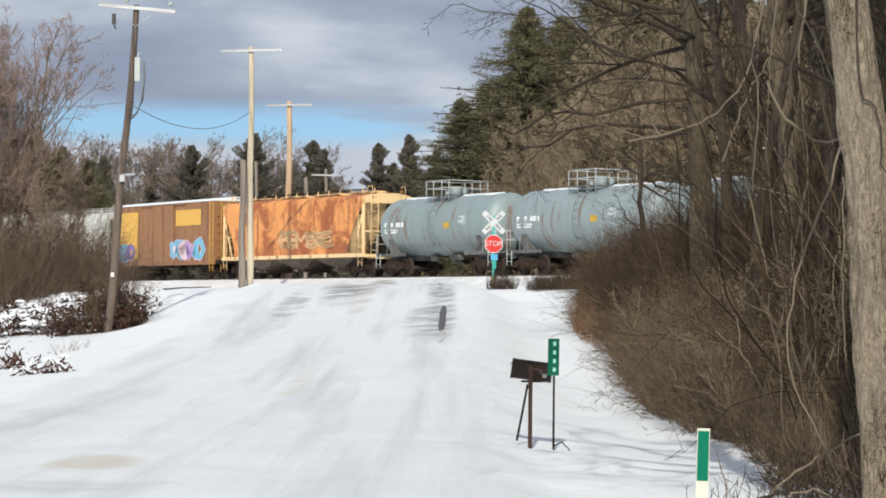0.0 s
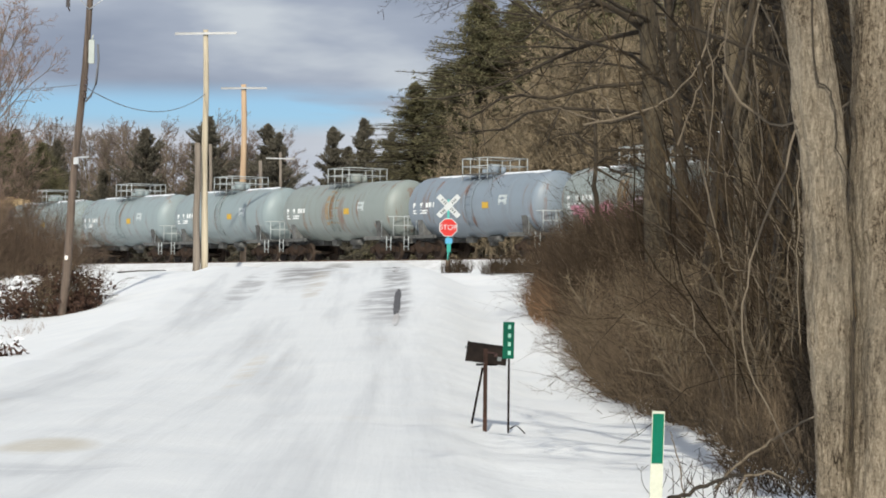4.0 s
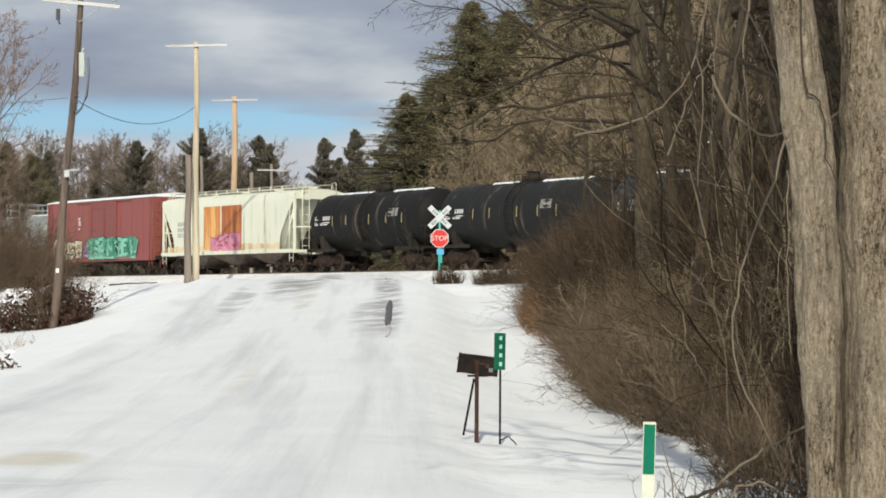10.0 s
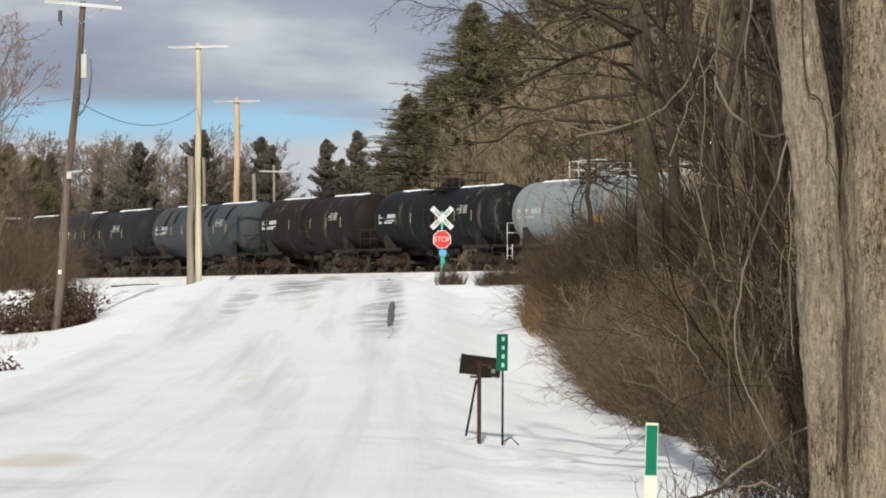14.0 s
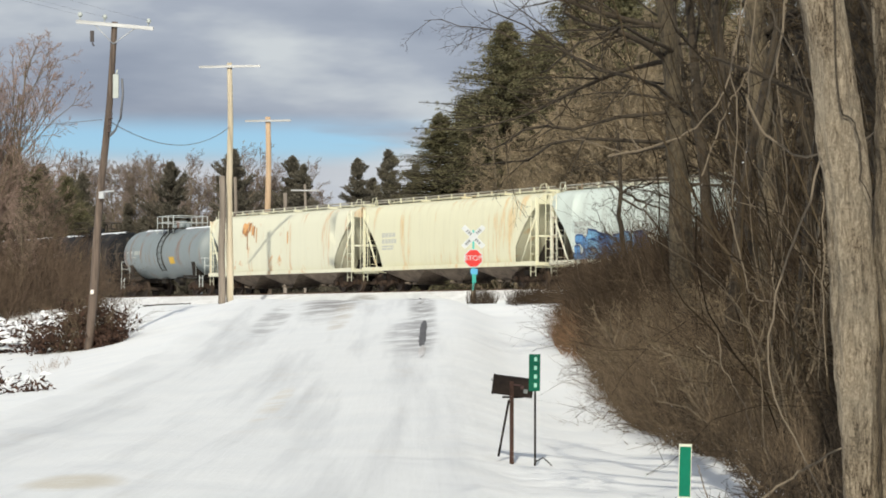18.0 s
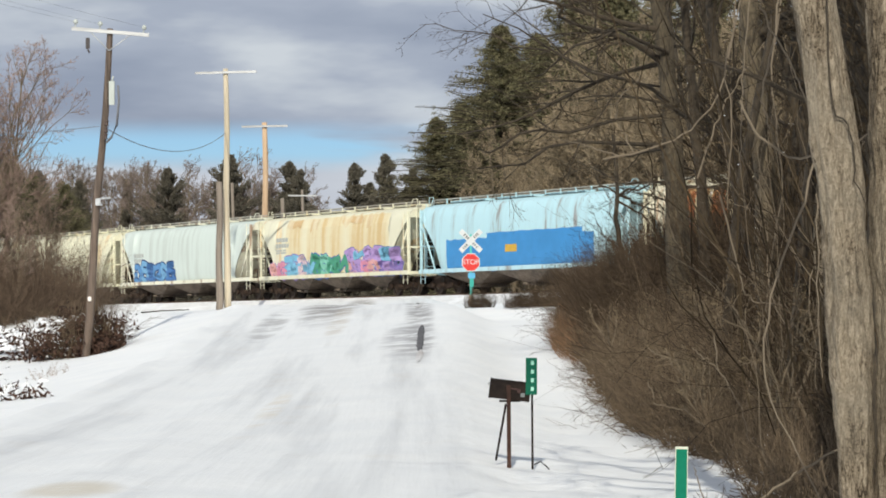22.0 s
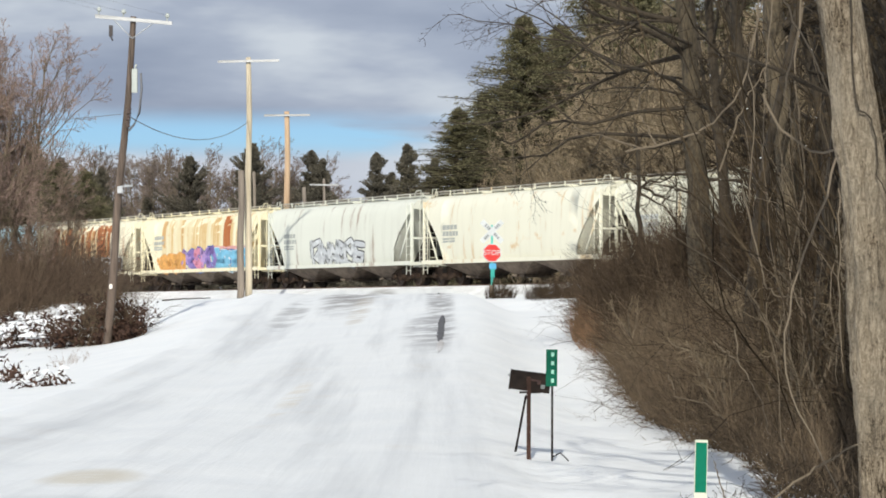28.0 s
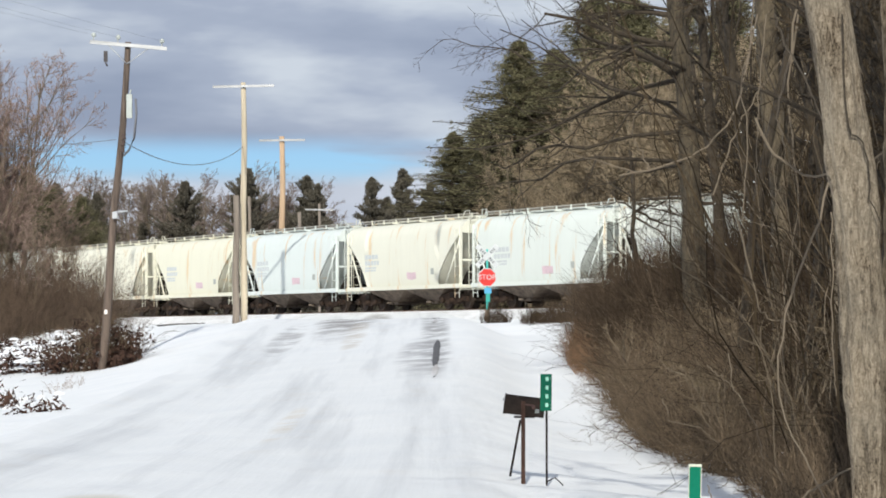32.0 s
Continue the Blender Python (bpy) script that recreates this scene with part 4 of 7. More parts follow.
def box_car(car, length, paint, door, roof, seams=12, door_x=(-1.6, 1.5), ladder_mat=None, edge=None):
    half = length / 2 - 0.62
    y, z0, z1 = 1.53, 1.05, 4.60
    body = Shape()
    prof = [(-y, z0), (y, z0), (y, z1), (-y, z1)]
    body.slab(prof, 0, -half, half)
    part("body", body, paint, car)
    for s in (-1, 1):
        part("side_sill", Shape().box((0, s * (y - 0.02), 0.98), (2 * half, 0.10, 0.26)), paint, car)
    g = Shape()
    rows = []
    for x in (-half - 0.04, half + 0.04):
        rows.append([(x, yy, zz) for yy, zz in ((-y - 0.06, z1 - 0.02), (-y - 0.06, z1 + 0.05), (-0.7, z1 + 0.20), (0, z1 + 0.25), (0.7, z1 + 0.20), (y + 0.06, z1 + 0.05), (y + 0.06, z1 - 0.02))])
    g.grid(rows, smooth=False)
    for r in rows:
        g.face(r)
    part("roof", g, roof, car)
    for i in range(seams + 1):
        x = -half + 2 * half * i / seams
        if door_x[0] - 0.1 < x < door_x[1] + 0.1:
            continue
        for s in (-1, 1):
            part("side_post", Shape().box((x, s * (y + 0.012), (z0 + z1) / 2), (0.07, 0.03, z1 - z0 - 0.1)), paint, car)
    # sliding door in two leaves with ribs, rails and lock rods
    w = (door_x[1] - door_x[0]) / 2
    for k in range(2):
        cx = door_x[0] + w * (k + 0.5)
        leaf = part("door", Shape().box((cx, y + 0.045, 2.78), (w - 0.04, 0.06, 3.35)), door, car)
        for j in range(5):
            part("door_rib", Shape().box((cx, y + 0.085, 1.42 + j * 0.67), (w - 0.14, 0.03, 0.07)), door, leaf)
        part("lock_rod", Shape().bar((cx + w * 0.35, y + 0.11, 1.15), (cx + w * 0.35, y + 0.11, 4.4), 0.02, 5), door, leaf)
    part("door_rail", Shape().box(((door_x[0] + door_x[1]) / 2, y + 0.05, 1.07), (w * 4.2, 0.08, 0.06)).box(((door_x[0] + door_x[1]) / 2, y + 0.05, 4.50), (w * 4.2, 0.08, 0.06)), paint, car)
    for s in (-1, 1):
        for j in range(7):
            part("end_rib", Shape().box((s * (half + 0.03), 0, 1.35 + j * 0.48), (0.07, 2.8, 0.16), taper=0.98), paint, car)
        ladder(car, s * (half - 0.32), y + 0.06, 0.45, z1, ladder_mat or paint, n=9)
        ladder(car, s * (half + 0.10), 0.95, 0.45, z1, ladder_mat or paint, along="y", n=9)
        part("end_sill", Shape().box((s * (half + 0.12), 0, 1.0), (0.3, 2.9, 0.22)), STEEL_DARK, car)
    part("centre_sill", Shape().box((0, 0, 0.9), (2 * half, 0.5, 0.3)), STEEL_DARK, car)
    part("air_reservoir", Shape().bar((-1.4, 0.8, 0.85), (-0.3, 0.8, 0.85), 0.18, 8), STEEL_DARK, car)
    part("valve_box", Shape().box((0.8, 0.8, 0.88), (0.5, 0.4, 0.35)), STEEL_DARK, car)
    running_gear(car, length)
    return lambda x, z: y + (0.118 if door_x[0] - 0.05 < x < door_x[1] + 0.05 else 0.03)


def freight_car(front, rear, label, category):
    """front, rear: the couplings' places along the train."""
    car = thing("freight_car", label, category, group="cars of the freight train")
    CARS.append((car, (front + rear) / 2))
    return car, front - rear


def travelled(t):
    return 11.69 * t + 0.01728 * ((t - 16) ** 2 - 256)


def build_train():
    def hop(front, rear, label, paint, **kw):
        car, n = freight_car(front, rear, label, "hopper car")
        return car, n, hopper_car(car, n, paint, **kw)

    def tank(front, rear, label, paint, **kw):
        car, n = freight_car(front, rear, label, "tank car")
        return car, n, tank_car(car, n, paint, **kw)

    def marks(car, n, skin, mat=GREY_MARK, z=2.95, x=None, seed=1, big=0.22):
        x = n / 2 - 2.6 if x is None else x
        bars_of_writing(car, skin, x, z, [(big, (0.30, 0.30, 0.30, 0.28)), (big, (0.26, 0.26, 0.26, 0.26, 0.2)), (0.09, (0.7, 0.4)), (0.09, (0.5, 0.6))], mat, seed)

    # the front of the train
    hop(222.5, 205.8, "grey covered hopper car, weathered", car_paint("p_grey0", (0.63, 0.63, 0.57), runs=0.2), profile=GRAIN)
    hop(205.8, 188.7, "grey covered hopper car with brown weathering", car_paint("p_grey1", (0.6, 0.6, 0.54), runs=0.25, grime=0.6, seed=3), profile=GRAIN, ribs=9)

    car, n = freight_car(188.7, 173.1, "brown and yellow old boxcar with tags along its foot", "boxcar")
    brown = car_paint("p_brown", (0.3, 0.1425, 0.06), (0.18, 0.06, 0.0225), runs=0.35, seed=1)
    skin = box_car(car, n, brown, brown, SNOW_CAP, ladder_mat=plain("p_yellow_ladder", (0.63, 0.36, 0.075)), seams=14)
    yel = car_paint("p_yellow", (0.72, 0.405, 0.075), (0.3, 0.12, 0.03), runs=0.2, seed=2)
    block(car, skin, 6.9, 3.6, 1.25, 4.2, yel, "yellow_panel", 0.012)
    block(car, skin, -1.9, -5.4, 3.2, 4.15, yel, "yellow_panel", 0.012)
    graffiti(car, skin, 7.0, 4.2, 1.1, 2.2, (PURPLE, SKYB), PALE_PINK, 5, 3)
    graffiti(car, skin, -1.6, -5.6, 1.1, 2.4, (SKYB, PALE_PINK, LILAC), PALE_PINK, 6, 4)

    rust = car_paint("p_rust", (0.78, 0.3, 0.0825), (0.315, 0.075, 0.021), runs=0.30, blotch=0.70, grime=0.15, seed=4, fade=(0.84, 0.4447, 0.1729))
    car, n, skin = hop(173.1, 155.3, "rust-orange covered hopper car, heavily rusted", rust, profile=GRAIN, trim=car_paint("p_tan", (0.84, 0.5982, 0.3182), runs=0.3, seed=2), board_mat=RUSTY, reach=1.6)
    graffiti(car, skin, 1.0, -5.0, 1.5, 2.6, (plain("p_rust_pale", (0.66, 0.42, 0.22)),), rust, 8, 6, weight=0.2)

    # six grey tank cars
    greys = [car_paint("p_tank%d" % i, c, runs=0.1, grime=0.35, rough=0.42, seed=i + 0.5) for i, c in enumerate([(0.245, 0.305, 0.31), (0.26, 0.315, 0.325), (0.255, 0.31, 0.32), (0.25, 0.285, 0.27), (0.215, 0.26, 0.305), (0.25, 0.285, 0.275)])]
    TANK_GEAR = grained("tank_gear", (0.0525, 0.0525, 0.051), (0.195, 0.195, 0.1875), 5, rough=0.8, shine=0.2)
    ends = (155.3, 142.6, 129.4, 116.1, 103.1, 89.8, 77.5)
    band_rust = car_paint("p_band", (0.3, 0.2175, 0.1275), (0.24, 0.1275, 0.045), runs=0.4)
    for i in range(6):
        car, n, skin = tank(ends[i], ends[i + 1], "grey tank car with top platform and snow on its back" if i < 5 else "grey tank car with rusty bands and pink tags", greys[i], seed=i, snow=i != 3, gear=TANK_GEAR, band=greys[i], rail=plain("rail_grey%d" % i, (0.45, 0.48, 0.48)))
        bars_of_writing(car, skin, n / 2 - 1.6, 2.75, [(0.24, (0.26, 0.26, 0.26, -0.2, 0.22, 0.22, 0.22)), (0.08, (0.8, 0.5)), (0.08, (0.5, 0.7))], WHITE_MARK, i)
        block(car, skin, -1.2, -1.75, 2.35, 2.65, YELLOW_MARK, "placard", 0.012)
        block(car, skin, -2.6, -3.3, 2.5, 2.95, plain("pale_panel", (0.51, 0.555, 0.555)), "stencil_panel", 0.008)
        if i in (3, 5):
            block(car, skin, 0.75, 0.1, 1.9, 3.95, band_rust, "rust_band", 0.01, 0.15, 3)
            block(car, skin, 0.0, -0.6, 1.6, 3.95, band_rust, "rust_band", 0.011, 0.15, 4)
        if i == 5:
            graffiti(car, skin, 4.15, 1.25, 1.3, 2.4, (PINK, SALMON, PINK), PALE_PINK, 11, 4, weight=0.20, line=0.14)
            graffiti(car, skin, 0.3, -3.95, 1.3, 2.45, (PINK, PALE_PINK, PINK), PALE_PINK, 12, 5, weight=0.20, line=0.14)

    # red boxcar
    car, n = freight_car(77.5, 60.8, "dark red boxcar with green and cream tags along its foot", "boxcar")
    red = car_paint("p_red", (0.255, 0.06, 0.054), (0.225, 0.06, 0.03), runs=0.1, grime=0.3, seed=6)
    skin = box_car(car, n, red, car_paint("p_red_door", (0.2175, 0.0495, 0.045), (0.18, 0.045, 0.0225), runs=0.15, grime=0.35, seed=7), SNOW_CAP, door_x=(-2.6, 1.2), seams=10)
    graffiti(car, skin, 6.75, 2.6, 0.98, 2.2, (CREAM,), BLACK, 21, 6, weight=0.20, line=0.09)
    block(car, skin, 7.0, 6.55, 1.05, 1.35, ORANGE, "paint_patch", 0.016, 0.05, 3)
    graffiti(car, skin, 2.05, 1.45, 1.1, 1.9, (LILAC,), BLACK, 24, 1, weight=0.22)
    graffiti(car, skin, 1.6, -5.4, 0.98, 2.3, (MINT, GREEN, MINT, MINT, GREEN), BLACK, 22, 11, weight=0.17, line=0.09, back=GREEN)
    block(car, skin, 1.2, -5.3, 1.0, 1.12, MINT, "paint_line", 0.019, 0.02, 9)
    bars_of_writing(car, skin, 3.0, 3.6, [(0.14, (0.3,)), (0.3, (0.35,)), (0.12, (0.25,))], PALE_PINK)

    # cream grain hopper with two rusty panels
    cream = car_paint("p_cream", (0.68, 0.69, 0.57), runs=0.04, grime=0.12, seed=7)
    car, n, skin = hop(60.8, 43.8, "cream covered hopper with two rusty panels and a pink tag", cream, profile=GRAIN, reach=1.7)
    rp = car_paint("p_rustpanel", (0.705, 0.405, 0.135), (0.54, 0.18, 0.045), runs=0.8, seed=8)
    block(car, skin, 2.6, 0.55, 1.35, 3.75, rp, "rust_panel", 0.008)
    block(car, skin, 0.4, -2.0, 1.35, 3.75, car_paint("p_rustpanel2", (0.51, 0.1725, 0.045), (0.33, 0.09, 0.0225), runs=0.8, seed=9), "rust_panel", 0.008)
    block(car, skin, 7.2, -6.4, 1.25, 1.55, car_paint("p_rustfoot", (0.69, 0.57, 0.36), runs=0.25, seed=4), "rust_strip", 0.006, 0.08, 3)
    graffiti(car, skin, 1.7, -1.6, 1.1, 2.25, (PINK,), RED, 31, 4, weight=0.22)
    marks(car, n, skin)

    # black tank cars
    ends = (43.8, 31.0, 17.0, 3.7, -8.7, -21.2)
    SPILL = plain("black_spill", (0.009, 0.009, 0.009), 0.6, shine=0.1)
    STRIP_MARK = plain("strip_mark", (0.42, 0.34, 0.16))
    TANK_MARK = plain("tank_mark", (0.6, 0.6, 0.585))
    tones = [(0.0135, 0.0135, 0.0135), (0.018, 0.0188, 0.0195), (0.046, 0.054, 0.059), (0.0165, 0.0135, 0.012), (0.0112, 0.012, 0.0135)]
    for i in range(5):
        paint = car_paint("p_black%d" % i, tones[i], (0.15, 0.12, 0.09), runs=0.04, grime=0.03, rough=0.5, shine=0.07, seed=i + 20, fade=tuple(q * 1.6 for q in tones[i]))
        car, n, skin = tank(ends[i], ends[i + 1], ("black tank car with white lettering and snow on its back", "black tank car, dusty, with a band of snow along its back", "dark blue-grey tank car with dark spill streaks", "black tank car, browned with grime", "glossy black tank car with a small top platform")[i], paint, platform=i == 4, seed=40 + i, snow=True, radius=1.52, hump=i == 1)
        bars_of_writing(car, skin, n / 2 - 1.6, 2.85, [(0.20, (0.16, 0.14, 0.16, -0.15, 0.15, 0.15, 0.15, 0.15)), (0.06, (0.9, 0.6)), (0.08, (0.5, 0.3, 0.4))], TANK_MARK if i != 2 else GREY_MARK, i)
        for x in (3.0, 1.6, -0.7, -2.4, -3.9):
            block(car, skin, x, x - 0.06, 2.35, 2.85, STRIP_MARK, "reflector_strip", 0.008)
        block(car, skin, -2.6, -3.5, 2.7, 3.1, plain("stencil_grey", (0.24, 0.24, 0.225)), "stencil_panel", 0.008)
        if i == 2:
            for k in range(9):
                x = 4.0 - k * 0.95 - (k % 2) * 0.2
                block(car, skin, x, x - 0.36, 2.75 + (k % 3) * 0.2, 3.86, SPILL, "spill_streak", 0.006, 0.14, k)

    car, n, skin = tank(-21.2, -33.9, "pale grey tank car with top railing", car_paint("p_tank_pale", (0.20, 0.235, 0.245), runs=0.12, grime=0.3, rough=0.45, seed=31), seed=61, rail=plain("rail_pale", (0.525, 0.555, 0.54)))
    bars_of_writing(car, skin, n / 2 - 1.6, 2.75, [(0.24, (0.24, 0.24, 0.24, -0.2, 0.22, 0.22, 0.22)), (0.08, (0.8, 0.5))], GREY_MARK, 3)
    block(car, skin, -1.2, -1.9, 1.9, 2.3, YELLOW_MARK, "placard", 0.01)

    # the long block of covered hoppers
    ivory = car_paint("p_ivory", (0.69, 0.675, 0.53), (0.60, 0.30, 0.10), runs=0.05, blotch=0.12, grime=0.10, seed=41)
    car, n, skin = hop(-33.9, -51.8, "ivory covered hopper car with one rusty spot", ivory)
    spot = car_paint("p_spot", (0.69, 0.36, 0.135), runs=0.6, blotch=0.6, seed=5)
    for k, (x, w, lo, hi) in enumerate(((4.2, 0.35, 3.45, 3.9), (3.9, 0.4, 3.2, 4.0), (3.45, 0.3, 3.4, 3.95), (3.05, 0.35, 3.25, 3.85), (3.6, 0.12, 2.5, 3.3), (2.5, 0.10, 2.9, 3.6), (-1.2, 0.14, 2.6, 3.5))):
        block(car, skin, x, x - w, lo, hi, spot, "rust_spot", 0.006 + 0.001 * k, 0.16, 9 + k)
    car, n, skin = hop(-51.8, -69.2, "ivory covered hopper car with faint rust streaks", car_paint("p_ivory2", (0.705, 0.6825, 0.5025), (0.75, 0.45, 0.195), runs=0.16, grime=0.15, seed=43))
    marks(car, n, skin, mat=plain("faint_mark", (0.54, 0.54, 0.48)))
    pale = car_paint("p_pale", (0.57, 0.6375, 0.5925), runs=0.0, grime=0.3, seed=44)
    car, n, skin = hop(-69.2, -87.8, "pale grey covered hopper car with a blue tag", pale, trim=car_paint("p_pale_trim", (0.72, 0.705, 0.57), runs=0.3, seed=2))
    graffiti(car, skin, 6.65, 1.15, 1.02, 2.4, (plain("tag_blue", (0.10, 0.26, 0.50)), plain("tag_blue_pale", (0.16, 0.36, 0.56)), plain("tag_blue_deep", (0.06, 0.17, 0.40))), plain("tag_navy", (0.025, 0.06, 0.17)), 51, 6, weight=0.22, line=0.12)
    marks(car, n, skin)
    car, n, skin = hop(-87.8, -105.1, "cream covered hopper car with a long many-coloured tag", car_paint("p_cream3", (0.6975, 0.675, 0.5175), (0.72, 0.435, 0.18), runs=0.17, grime=0.25, seed=45))
    block(car, skin, 5.0, -6.2, 1.3, 4.22, washed("p_wash_cream", [(0.36, (0.72, 0.67, 0.49)), (0.52, (0.70, 0.61, 0.40)), (0.66, (0.62, 0.46, 0.24))], 7, 1.1), "stained_panel", 0.004)
    for k, (x, w) in enumerate(((4.9, 1.6), (2.2, 0.8), (-1.2, 2.2), (-3.9, 0.5))):
        block(car, skin, x, x - w, 3.75 - 0.15 * (k % 2), 4.22, washed("p_roof_rust%d" % k, [(0.38, (0.70, 0.61, 0.42)), (0.62, (0.60, 0.42, 0.22))], k + 2, 1.6), "rust_streak", 0.0055, 0.2, k)
    graffiti(car, skin, 6.5, 5.0, 1.0, 2.1, (SALMON, PINK), PURPLE, 60, 2, weight=0.26)
    graffiti(car, skin, 5.0, 2.0, 1.0, 2.3, (SKYB, SKYB, PALE_PINK), PURPLE, 52, 4, weight=0.26)
    graffiti(car, skin, 1.9, -1.8, 1.0, 2.25, (GREEN, MINT, GREEN), BLUE, 53, 4, weight=0.28)
    graffiti(car, skin, -1.8, -5.0, 1.0, 1.9, (SALMON, LILAC, PINK), PURPLE, 54, 4, weight=0.26)
    graffiti(car, skin, -1.8, -7.3, 1.75, 2.5, (LILAC, SKYB, LILAC), BLUE, 61, 6, weight=0.34)
    graffiti(car, skin, -5.0, -7.3, 1.0, 1.85, (PURPLE, LILAC), BLUE, 62, 3, weight=0.34)
    marks(car, n, skin, z=3.3)
    aqua = car_paint("p_aqua", (0.43, 0.66, 0.74), runs=0.02, grime=0.35, seed=46, fade=(0.63, 0.84, 0.84))
    car, n, skin = hop(-105.1, -124.0, "light blue covered hopper car with a large blue repainted panel", aqua)
    block(car, skin, 2.6, -5.4, 2.5, 2.86, plain("p_blue_panel_top", (0.045, 0.25, 0.55), 0.45, vary=0.08, scale=2), "paint_panel", 0.010, 0.02, 4)
    block(car, skin, 6.3, -6.3, 1.05, 2.62, plain("p_blue_panel", (0.045, 0.25, 0.55), 0.45, vary=0.08, scale=2), "paint_panel", 0.008, 0.04, 2)
    block(car, skin, 1.0, 0.0, 1.9, 2.25, YELLOW_MARK, "placard", 0.014)
    rusty = car_paint("p_rusty", (0.84, 0.78, 0.585), (0.6, 0.225, 0.06), runs=0.06, grime=0.15, seed=47)
    car, n, skin = hop(-124.0, -141.0, "cream covered hopper car with broad rust streaks and a white tag", rusty)
    streaks = washed("p_rust_runs", [(0.34, (0.78, 0.71, 0.52)), (0.46, (0.74, 0.60, 0.36)), (0.50, (0.58, 0.34, 0.14)), (0.57, (0.44, 0.15, 0.045)), (0.68, (0.32, 0.085, 0.03))], 47, 2.6)
    block(car, skin, 5.05, -4.3, 1.55, 4.22, streaks, "rust_wash", 0.004, 0.10, 3)
    deep_rust = washed("p_rust_deep", [(0.30, (0.50, 0.24, 0.09)), (0.50, (0.42, 0.13, 0.04)), (0.66, (0.30, 0.07, 0.025))], 48, 2.2)
    for k, (x, w, lo) in enumerate(((4.95, 0.75, 1.6), (2.75, 0.55, 2.3), (-2.3, 1.05, 2.2), (-1.0, 0.25, 2.6), (-3.9, 0.28, 3.2))):
        block(car, skin, x, x - w, lo, 4.22, deep_rust, "rust_streak", 0.0055, 0.18, 90 + k)
    block(car, skin, -2.2, -5.1, 3.75, 4.0, deep_rust, "rust_streak", 0.0065, 0.12, 97)
    graffiti(car, skin, 4.2, -0.4, 1.02, 2.15, (BLACK, BLACK, plain("tag_grey", (0.16, 0.16, 0.17))), SILVER, 55, 9, weight=0.15, line=0.13, back=SILVER)
    graffiti(car, skin, -0.6, -6.1, 1.02, 2.2, (BLACK, BLACK, plain("tag_grey_dark", (0.12, 0.12, 0.13))), SILVER, 63, 11, weight=0.15, line=0.13, back=SILVER)
    marks(car, n, skin, z=3.3)
    car, n, skin = hop(-141.0, -158.2, "rust-streaked cream covered hopper with orange, purple and blue tags", car_paint("p_rusty2", (0.84, 0.765, 0.54), (0.75, 0.435, 0.15), runs=0.24, grime=0.15, seed=48))
    block(car, skin, 4.95, -4.9, 1.3, 4.22, washed("p_wash_gold", [(0.36, (0.76, 0.70, 0.50)), (0.50, (0.74, 0.62, 0.38)), (0.58, (0.66, 0.46, 0.22)), (0.68, (0.52, 0.28, 0.11))], 5, 1.7), "rust_wash", 0.004, 0.05, 3)
    block(car, skin, -3.55, -4.45, 2.2, 4.22, deep_rust, "rust_streak", 0.0055, 0.15, 92)
    block(car, skin, 4.9, 4.4, 2.6, 4.22, washed("p_gold_streak", [(0.35, (0.68, 0.48, 0.24)), (0.6, (0.60, 0.36, 0.15))], 9, 2.0), "rust_streak", 0.0055, 0.15, 93)
    graffiti(car, skin, 5.1, 1.75, 1.0, 2.15, (ORANGE,), plain("tag_amber", (0.62, 0.30, 0.12)), 56, 3, back=ORANGE, line=0.03)
    graffiti(car, skin, 1.75, -2.3, 1.0, 2.5, (LILAC, PURPLE, PINK), BLUE, 57, 5, weight=0.28)
    graffiti(car, skin, -2.2, -6.65, 1.0, 2.4, (SKYB,), SILVER, 58, 5, weight=0.26, back=BLUE, line=0.07)
    block(car, skin, -1.8, -6.5, 2.32, 2.5, SALMON, "paint_line", 0.008, 0.06, 5)
    marks(car, n, skin, z=3.3)
    car, n, skin = hop(-158.2, -175.3, "pale grey covered hopper car with a silver outlined tag", car_paint("p_pale2", (0.68, 0.69, 0.61), runs=0.02, grime=0.14, seed=49))
    graffiti(car, skin, 2.6, -3.0, 0.98, 2.6, (SILVER, plain("tag_pearl", (0.52, 0.54, 0.56))), plain("tag_charcoal", (0.10, 0.10, 0.11)), 59, 6, weight=0.17, line=0.09)
    marks(car, n, skin)
    car, n, skin = hop(-175.3, -192.2, "ivory covered hopper car with a few rust marks", car_paint("p_ivory3", (0.76, 0.74, 0.61), (0.62, 0.40, 0.17), runs=0.03, blotch=0.26, grime=0.1, seed=50))
    marks(car, n, skin)
    edges = (-192.2, -204.2, -216.6, -229.2, -241.6, -254.0, -266.4)
    tints = ((0.74, 0.72, 0.58), (0.67, 0.72, 0.69), (0.74, 0.73, 0.62), (0.69, 0.73, 0.68), (0.70, 0.72, 0.65), (0.72, 0.72, 0.66))
    for i in range(6):
        car, n, skin = hop(edges[i], edges[i + 1], "short white covered hopper car, nearly clean", car_paint("p_white%d" % i, tints[i], (0.75, 0.405, 0.135), runs=0.04, grime=0.08, seed=70 + i), bays=2, high=3.75, reach=2.1)
        marks(car, n, skin, mat=plain("soft_mark%d" % i, (0.57, 0.6, 0.6)), z=2.9)
        block(car, skin, -0.6, -1.5, 1.55, 1.9, PALE_PINK, "faint_stencil", 0.006, 0.03, i)
        block(car, skin, -3.0, -3.3, 1.75, 2.05, GREY_MARK, "data_plate", 0.02)


build_train()


